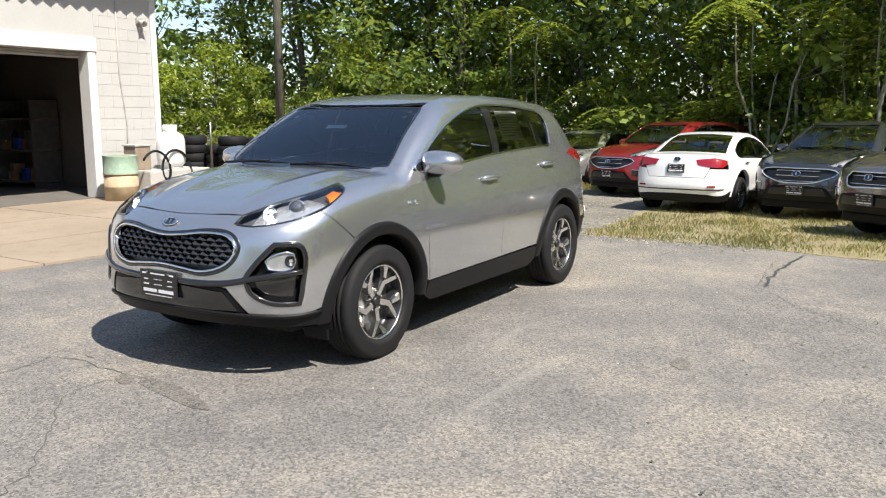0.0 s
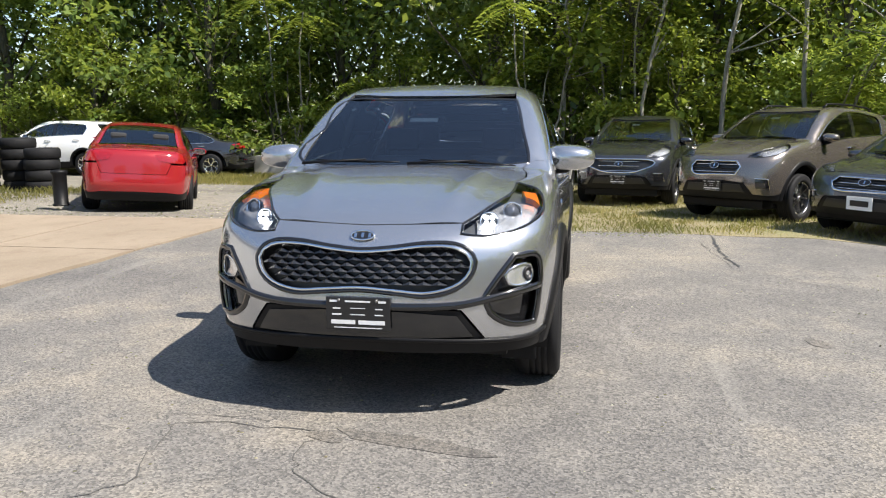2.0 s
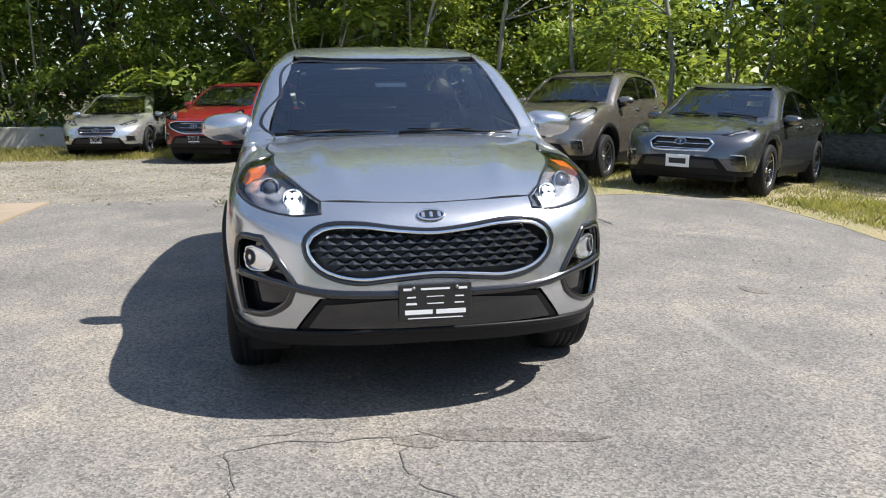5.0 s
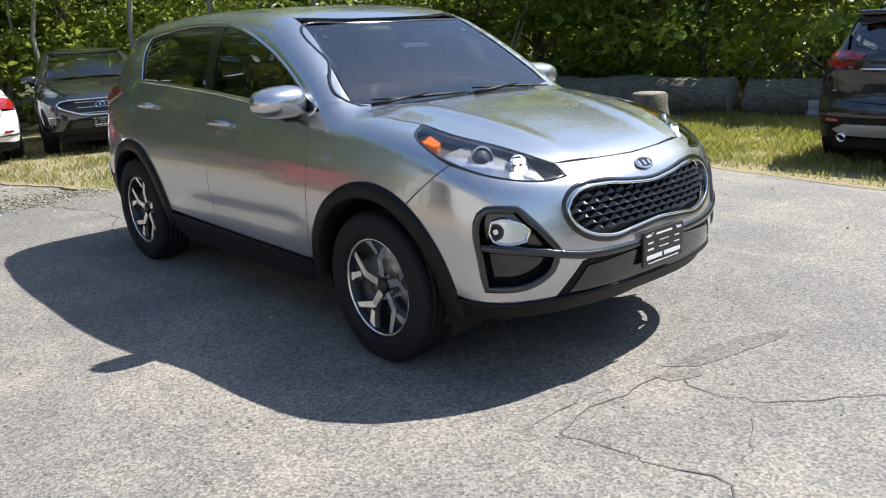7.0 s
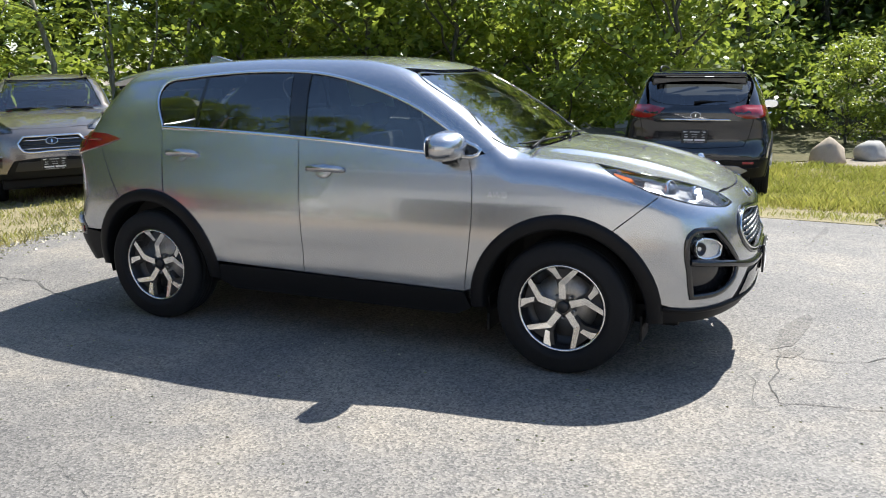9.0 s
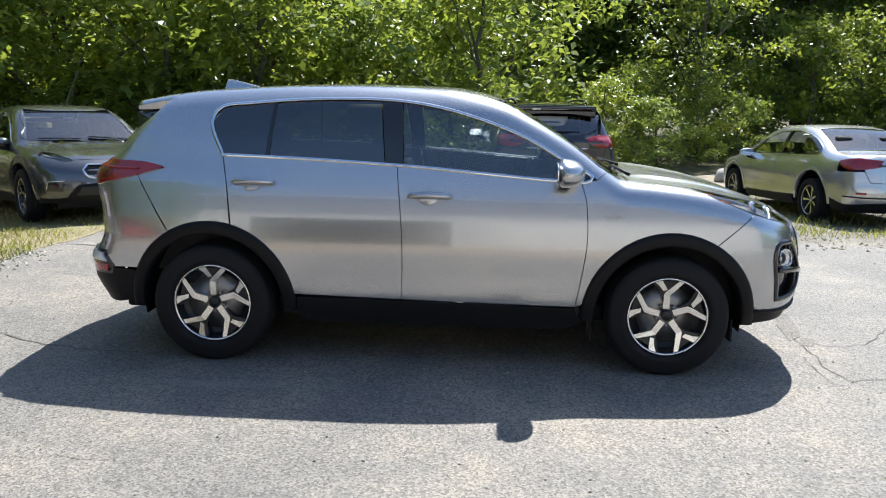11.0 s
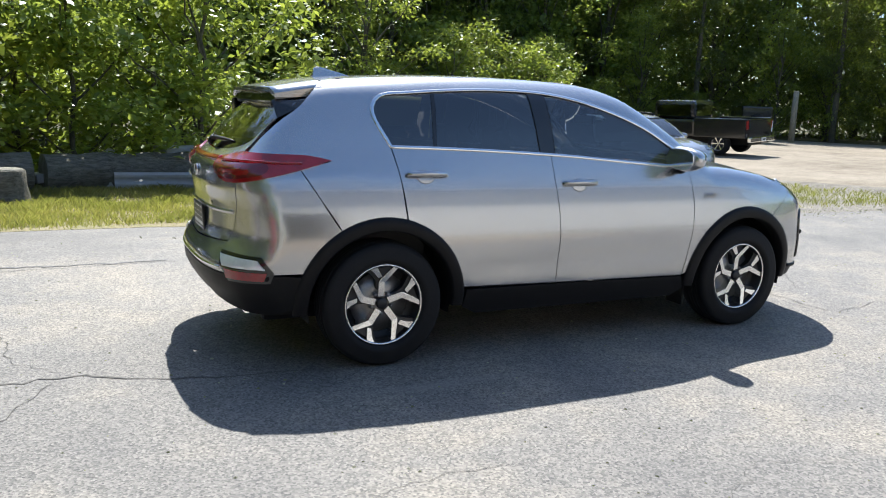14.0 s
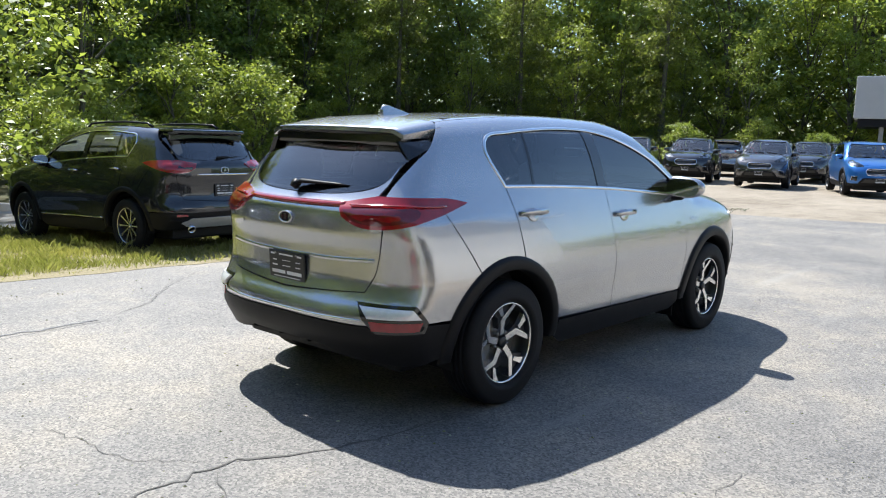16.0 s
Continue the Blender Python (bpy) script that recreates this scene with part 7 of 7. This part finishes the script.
woods("undergrowth", [(x - 2, y + 1) for x, y in WEST] + [(-8, 20), (4, 23)], 1.0, 3.2, 700, 26, 0.28, LEAVES[1], 94, "tangled undergrowth below the trees")
woods("undergrowth", [(x + 2, y + 2) for x, y in EAST], 1.2, 3.2, 800, 34, 0.28, LEAVES[1], 95, "tangled undergrowth below the trees")


# ---- garage ----
WALL_S = -9.45
# dark inner colours carry the shade of the room behind the open door
SHADED_INSIDE = plain("garage_inner_wall", (0.10, 0.085, 0.075), 0.9, vary=0.2, scale=2)
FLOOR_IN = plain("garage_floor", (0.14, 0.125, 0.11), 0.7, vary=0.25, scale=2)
ROOF_EDGE = plain("corrugated_roof", (0.62, 0.62, 0.63), 0.5, 0.3, 0.1)
RUST = plain("rusted_steel", (0.30, 0.19, 0.10), 0.75, 0.2, 0.4, 5, 0.3)
GREEN_PAINT = plain("faded_green_paint", (0.27, 0.37, 0.28), 0.7, 0.0, 0.3, 6, 0.2)
TAN_PAINT = plain("faded_tan_paint", (0.42, 0.33, 0.21), 0.7, 0.0, 0.3, 6, 0.2)
garage = tagged(new("garage"), "white painted block garage with an open door", "building", kind="structure")
DOORS = [(-4.08, -0.14)]
solid = [(-5.4, -4.08), (-0.14, 12.0)]
for x0, x1 in solid:
    part("wall", box(x0, x1, WALL_S - 0.25, WALL_S, -0.1, 2.62), WHITE_WALL, garage)
part("lintel_wall", box(-5.4, 12.0, WALL_S - 0.25, WALL_S, 2.62, 4.1), WHITE_WALL, garage)
part("side_wall", box(-5.4, -5.15, WALL_S - 9, WALL_S - 0.25, -0.1, 4.1), WHITE_WALL, garage)
part("side_wall", box(11.75, 12.0, WALL_S - 9, WALL_S - 0.25, -0.1, 4.1), WHITE_WALL, garage)
part("back_wall", box(-5.15, 11.75, WALL_S - 9, WALL_S - 8.75, -0.1, 4.1), SHADED_INSIDE, garage)
part("inner_wall", box(-5.15, -5.05, WALL_S - 8.75, WALL_S - 0.25, 0, 4.05), SHADED_INSIDE, garage)
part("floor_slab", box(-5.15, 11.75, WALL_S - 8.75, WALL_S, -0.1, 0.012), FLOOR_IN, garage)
part("ceiling_slab", box(-5.15, 11.75, WALL_S - 8.75, WALL_S - 0.25, 3.6, 3.7), SHADED_INSIDE, garage)
# block courses as shallow joints: a row of proud blocks on the pier by the corner
for j in range(20):
    z0 = 0.02 + j * 0.203
    off = 0.0 if j % 2 else 0.2
    xs = [-5.395] + [x for x in np.arange(-5.4 + off, -3.72, 0.4) if -5.3 < x < -4.12] + [-4.09]
    for x0, x1 in zip(xs, xs[1:]):
        if x1 - x0 > 0.03:
            part("block", box(x0 + 0.003, x1 - 0.003, WALL_S - 0.001, WALL_S + 0.004, z0 + 0.003, z0 + 0.200), WHITE_WALL, garage)
for x0, x1 in DOORS:
    part("door_frame", box(x0 + 0.0, x0 + 0.16, WALL_S - 0.26, WALL_S + 0.03, 0.012, 2.61, 0.008), TRIM_WHITE, garage)
    part("door_frame", box(x1 - 0.16, x1, WALL_S - 0.26, WALL_S + 0.03, 0.012, 2.61, 0.008), TRIM_WHITE, garage)
    part("door_header", box(x0 - 0.02, x1 + 0.02, WALL_S - 0.02, WALL_S + 0.045, 2.62, 2.86, 0.01), TRIM_WHITE, garage)
    for k in range(3):
        part("raised_door_panel", box(x0 + 0.18, x1 - 0.18, WALL_S - 0.20 - 0.02 * k, WALL_S - 0.15 - 0.02 * k, 2.50 - 0.0 * k + 0.05 * k, 2.545 + 0.05 * k, 0.01), BLOCK, garage)
    part("raised_door", box(x0 + 0.18, x1 - 0.18, WALL_S - 3.0, WALL_S - 0.25, 2.66, 2.71, 0.01), SHADED_INSIDE, garage)
# wavy roof edge that overhangs the front
bm = bmesh.new()
prev = None
for i in range(0, 18 * 16):
    x = -5.55 + i / 16
    z = 4.12 + 0.045 * math.sin(i * 2 * math.pi / 4)
    cur = [bm.verts.new(p) for p in ((x, WALL_S + 0.52, z), (x, WALL_S - 9.2, z + 0.5), (x, WALL_S + 0.52, z - 0.02), (x, WALL_S - 9.2, z + 0.48))]
    if prev:
        bm.faces.new((prev[0], cur[0], cur[1], prev[1])), bm.faces.new((prev[2], prev[3], cur[3], cur[2])), bm.faces.new((prev[0], prev[2], cur[2], cur[0]))
    prev = cur
part("roof", bm, ROOF_EDGE, garage)
part("corner_board", box(-5.43, -5.30, WALL_S + 0.005, WALL_S + 0.03, 0, 4.08, 0.004), TRIM_WHITE, garage)
part("conduit", tube([(-4.55, WALL_S + 0.02, 4.0), (-4.56, WALL_S + 0.02, 2.2), (-4.66, WALL_S + 0.02, 1.3), (-4.62, WALL_S + 0.02, 0.7)], 0.014, 6), BLOCK, garage)
lampob = thing("flood_lamp", "grey twin flood lamp under the eaves", "lamp", pose(-5.05, WALL_S, 3.25))
part("lamp_base", box(-0.06, 0.06, 0.0, 0.06, -0.06, 0.06, 0.01), BLOCK, lampob)
for s in BOTH:
    part("lamp_head", lathe([(0.02, 0), (0.03, 0.05), (0.065, 0.12), (0.06, 0.125), (0.0, 0.11)], 14, m=pose(0.05 * s, 0.07, 0, -120, 0, 25 * s)), BLOCK, lampob)


def barrel(x, y, tall=0.80, r=0.29):
    root = thing("barrel", "rusty steel barrel with faded green top half and tan lower half", "barrel", pose(x, y, 0))
    part("lower_half", lathe([(r, 0.0), (r, 0.24), (r + 0.012, 0.255), (r, 0.27), (r, tall * 0.58)], 32), TAN_PAINT, root)
    part("upper_half", lathe([(r, tall * 0.581), (r + 0.012, tall * 0.60), (r, tall * 0.62), (r, tall - 0.02), (r + 0.01, tall), (r - 0.02, tall), (r - 0.02, tall - 0.03), (0, tall - 0.03)], 32), GREEN_PAINT, root)
    part("hoop", lathe([(r + 0.002, tall * 0.57), (r + 0.016, tall * 0.58), (r + 0.016, tall * 0.59), (r + 0.002, tall * 0.60)], 32, closed=True), RUST, root)
    part("lid", lathe([(r - 0.03, tall - 0.028), (r - 0.05, tall - 0.01), (0, tall - 0.012)], 28), RUST, root)


barrel(-3.95, -8.75)
tank = thing("propane_tank", "white upright propane tank with a collar, standing on a concrete block", "tank", pose(-5.09, -8.77, 0.50))
part("shell", lathe([(0.0, 0.02), (0.18, 0.03), (0.25, 0.10), (0.265, 0.2), (0.265, 0.52), (0.24, 0.62), (0.16, 0.68), (0.06, 0.70), (0, 0.70)], 32), WHITE_CAR, tank)
part("collar", lathe([(0.13, 0.66), (0.135, 0.82), (0.125, 0.82), (0.12, 0.66)], 24, closed=True), WHITE_CAR, tank)
part("foot_ring", lathe([(0.2, 0.0), (0.2, 0.06), (0.19, 0.06), (0.19, 0.0)], 24, closed=True), WHITE_CAR, tank)
part("valve", lathe([(0.03, 0.70), (0.03, 0.78), (0.015, 0.80), (0, 0.80)], 12), STEEL, tank)
blk = tagged(part("concrete_block", box(-5.75, -4.35, -9.25, -8.45, 0.0, 0.50, 0.03), BLOCK), "large grey concrete block with a hose on it", "block")
pts = [(-4.35 + 0.16 * math.cos(a) * (1 + 0.15 * i / 30) - 0.02 * i, -8.45 + 0.05 * math.sin(a * 0.6), 0.50 + 0.26 * math.sin(a) + 0.1) for i, a in enumerate(np.linspace(0.4, 11.5, 46))]
tagged(part("hose", tube([(x, y, max(0.03, z)) for x, y, z in pts], 0.022, 8), RUBBER), "coiled black rubber hose beside the barrel", "hose")
kit = thing("crate", "weathered grey wooden crate on the concrete block", "crate", pose(-4.55, -9.05, 0.0))
part("crate_body", box(-0.17, 0.17, -0.17, 0.17, 0.50, 0.93, 0.02), plain("weathered_wood", (0.24, 0.19, 0.14), 0.85, vary=0.3), kit)
part("crate_lid", box(-0.19, 0.19, -0.19, 0.19, 0.93, 0.97, 0.012), BLOCK, kit)
post = tagged(part("bollard", lathe([(0.13, 0), (0.13, 0.02), (0.11, 0.03), (0.11, 0.5), (0.125, 0.52), (0.125, 0.56), (0, 0.57)], 18, m=pose(-5.95, -7.25, 0)), CLADDING), "short black plastic drum", "drum")
# things inside the dark garage
shelf = thing("tool_shelf", "cluttered dark tool shelf inside the garage", "shelf", pose(-4.7, -13.5, 0.012))
for z in (0.1, 0.75, 1.4):
    part("shelf_board", box(-0.3, 0.3, -1.4, 1.4, z, z + 0.04, 0.005), SHADED_INSIDE, shelf)
for s in (-1.35, 0, 1.35):
    part("shelf_post", box(-0.3, 0.3, s - 0.03, s + 0.03, 0, 1.8, 0.005), STEEL, shelf)
rng = np.random.default_rng(3)
tints = [STEEL, WHITE_PAPER, RUST, DARK_ALLOY, plain("blue_bottle", (0.03, 0.08, 0.3), 0.4), plain("orange_tin", (0.5, 0.15, 0.03), 0.5)]
for i in range(26):
    y, z, h = -14.8 + (i % 13) * 0.21, (0.152, 0.802)[i // 13], rng.uniform(0.15, 0.42)
    if i % 2:
        tagged(part("canister", lathe([(0.07, 0), (0.075, 0.01), (0.075, h * 0.8), (0.03, h * 0.9), (0.03, h), (0, h)], 12, m=pose(-4.62, y, z)), tints[i % 6]), "workshop canister on the tool shelf", "canister", "shelf clutter")
    else:
        tagged(part("carton", box(-4.75, -4.5, y - 0.08, y + 0.08, z, z + h, 0.01), tints[i % 6]), "workshop carton on the tool shelf", "carton", "shelf clutter")


# ---- tyres, blocks, logs, rocks ----
def tyre_stack(x, y, count, seed):
    for k in range(count):
        bm = lathe([(0.20, -0.09), (0.30, -0.105), (0.33, -0.08), (0.335, 0), (0.33, 0.08), (0.30, 0.105), (0.20, 0.09), (0.19, 0.0)], 24, closed=True)
        ob = part("old_tyre", bm, RUBBER, m=pose(x + 0.04 * noise.noise((k, seed, 0)), y + 0.04 * noise.noise((seed, k, 1)), fall(x, y) + 0.105 + 0.21 * k, 0, 0, 0))
        tagged(ob, "old black tyre in a stack by the garage", "tyre", "stacked tyres")


for i in range(7):
    tyre_stack(-8.6 - 0.25 * (i % 2), -13.6 + i * 0.69, 5 if i % 3 else 4, i * 1.7)
tagged(part("fence_post", lathe([(0.03, 0), (0.03, 1.35), (0, 1.37)], 8, m=pose(-8.0, -10.9, fall(-8.0, -10.9))), STEEL), "thin steel post beside the tyres", "post")
for k, (y0, y1) in enumerate(((-12.6, -10.75), (-9.05, -6.9), (-6.8, -4.8), (-10.7, -9.1))):
    if k != 3:
        tagged(part("barrier_block", box(-18.55, -18.0, y0, y1, -0.02, 0.56, 0.04, pose(0, 0, fall(-18.3, y0))), BLOCK), "long grey concrete barrier block by the wood", "block", "barrier blocks")


def log(x0, y0, x1, y1, r, z, seed):
    root = thing("log", "weathered grey-brown felled log lying on the grass", "log", None, "felled logs")
    bm = bmesh.new()
    a, c = Vector((x0, y0, z + fall(x0, y0))), Vector((x1, y1, z + fall(x1, y1)))
    n = 22
    rings = []
    side = (c - a).cross(Vector((0, 0, 1))).normalized()
    for i in range(n + 1):
        p = a.lerp(c, i / n)
        ring = []
        for k in range(18):
            t = 2 * math.pi * k / 18
            f = r * (1 + 0.16 * noise.noise((i * 0.35, math.cos(t) * 1.5, math.sin(t) * 1.5 + seed)) + 0.06 * noise.noise((i * 1.4, k * 0.9, seed)))
            ring.append(bm.verts.new(p + side * f * math.cos(t) + Vector((0, 0, f * math.sin(t)))))
        rings.append(ring)
    for p, q in zip(rings, rings[1:]):
        for k in range(18):
            bm.faces.new((p[k], q[k], q[(k + 1) % 18], p[(k + 1) % 18])).smooth = True
    bmesh.ops.recalc_face_normals(bm, faces=bm.faces)
    ends = [[v.co.copy() for v in ring] for ring in (rings[0], rings[-1])]
    part("bark", bm, LOG_BARK, root)
    for ring in ends:
        cut = bmesh.new()
        cut.faces.new([cut.verts.new(v) for v in ring])
        part("cut_end", cut, PALE_BARK, root)



log(-9.2, 9.5, -3.3, 10.7, 0.36, 0.33, 1.0)
log(-3.1, 10.9, 0.0, 11.6, 0.34, 0.31, 5.0)
stump = thing("tree_stump", "grey cut tree stump on the grass", "stump", pose(-3.6, 8.55, fall(-3.6, 8.55)))
part("bark", lathe([(0.40, -0.02), (0.34, 0.10), (0.30, 0.30), (0.29, 0.50), (0.27, 0.52)], 22), LOG_BARK, stump)
part("cut_top", lathe([(0.268, 0.515), (0.25, 0.53), (0, 0.53)], 22), PALE_BARK, stump)


def rock(x, y, rx, ry, rz, seed, mat):
    bm = bmesh.new()
    bmesh.ops.create_icosphere(bm, subdivisions=3, radius=1)
    for v in bm.verts:
        f = 1 + 0.22 * noise.noise(v.co * 1.3 + Vector((seed, 0, 0))) + 0.08 * noise.noise(v.co * 4 + Vector((0, seed, 0)))
        v.co = Vector((v.co.x * rx * f, v.co.y * ry * f, max(-0.2, v.co.z) * rz * f))
    for f in bm.faces:
        f.smooth = True
    return tagged(part("boulder", bm, mat, m=pose(x, y, fall(x, y) + 0.05, 0, 0, seed * 40)), "rounded pale boulder at the edge of the wood", "rock", "boulders")


SANDROCK = concrete_material("sand_rock", (0.40, 0.33, 0.25), (0.52, 0.45, 0.36), (0.30, 0.25, 0.19))
rock(2.95, 12.6, 0.34, 0.30, 0.40, 1.0, SANDROCK)
rock(3.75, 13.6, 0.34, 0.30, 0.34, 2.3, BLOCK)
rock(-0.3, 11.2, 0.45, 0.40, 0.42, 3.1, SANDROCK)
rock(6.3, 14.6, 0.5, 0.4, 0.3, 4.4, BLOCK)
# rubble heap: broken slabs, planks and a guard rail in front
rng = np.random.default_rng(8)
for i in range(11):
    w, d, h = rng.uniform(0.5, 1.2), rng.uniform(0.35, 0.7), rng.uniform(0.12, 0.25)
    ob = part("broken_slab", box(-w / 2, w / 2, -d / 2, d / 2, -h / 2, h / 2, 0.03), BLOCK, m=pose(-2.9 + 0.33 * i + rng.normal() * 0.2, 12.1 + rng.normal() * 0.35, fall(-1, 12.1) + 0.12 + rng.uniform(0, 0.3), rng.uniform(-25, 25), rng.uniform(-20, 20), rng.uniform(0, 180)))
    tagged(ob, "broken grey concrete slab in a rubble heap", "slab", "rubble heap")
tagged(part("concrete_cube", box(-0.45, 0.45, -0.4, 0.4, 0, 0.75, 0.03), BLOCK, m=pose(-0.6, 11.9, fall(-0.6, 11.9), 0, 0, 12)), "grey concrete cube in the rubble heap", "block")
for i, (x0, y0, x1, y1) in enumerate(((-3.6, 11.4, -1.6, 11.0), (-2.6, 11.5, -0.6, 11.9))):
    tagged(part("grey_plank", tube([(x0, y0, fall(x0, y0) + 0.12 + 0.1 * i), (x1, y1, fall(x1, y1) + 0.42)], 0.08, 4, flat=0.35), BLOCK), "weathered grey plank in the rubble", "plank", "rubble heap")
rail = thing("guard_rail", "pale galvanised guard rail lying on the grass", "rail", pose(0, 0, fall(0, 10.6)))
bm = bmesh.new()
prof = [(0, 0.02), (0.03, 0.06), (0.03, 0.11), (0, 0.15), (0, 0.19), (0.03, 0.23), (0.03, 0.28), (0, 0.32)]
aa = [bm.verts.new((-1.95, 10.75 - d, z)) for d, z in prof]
cc = [bm.verts.new((2.0, 10.55 - d, z)) for d, z in prof]
for i in range(7):
    bm.faces.new((aa[i], cc[i], cc[i + 1], aa[i + 1]))
bmesh.ops.solidify(bm, geom=list(bm.faces), thickness=0.006)
part("rail_beam", bm, ROOF_EDGE, rail)
# black plastic kerb edging behind the grass, far trailer, post, fence
van = thing("box_trailer", "white box trailer behind the hedge", "trailer", pose(44, 3.0, 0, 0, 0, 14))
part("trailer_box", box(-3, 3, -7, 6.3, 2.9, 5.0, 0.06), WHITE_WALL, van)
part("trailer_frame", box(-2.9, 2.9, -6.8, 6.1, 2.5, 2.9, 0.03), CLADDING, van)
for y in (0.0, 5.0):
    part("trailer_wheel", lathe([(0.2, -0.15), (0.5, -0.15), (0.52, 0), (0.5, 0.15), (0.2, 0.15)], 20, m=pose(-3.2, y, 0.55, 0, 90, 0)), RUBBER, van)
    part("trailer_leg", box(-2.6, 2.6, y - 0.1, y + 0.1, 0, 2.52, 0.01), STEEL, van)
tagged(part("wooden_post", lathe([(0.16, 0), (0.15, 2.7), (0.10, 2.75), (0, 2.76)], 10, m=pose(33.6, 27.0, 0)), PALE_BARK), "pale wooden post by the wood", "post")
pole = thing("utility_pole", "dark wooden utility pole at the edge of the wood", "pole", pose(-16.6, -16.8, fall(-16.6, -16.8)))
part("shaft", lathe([(0.17, 0), (0.12, 11), (0, 11.05)], 12), BARK, pole)
part("cross_arm", box(-0.06, 0.06, -1.1, 1.1, 9.9, 10.05, 0.01), BARK, pole)
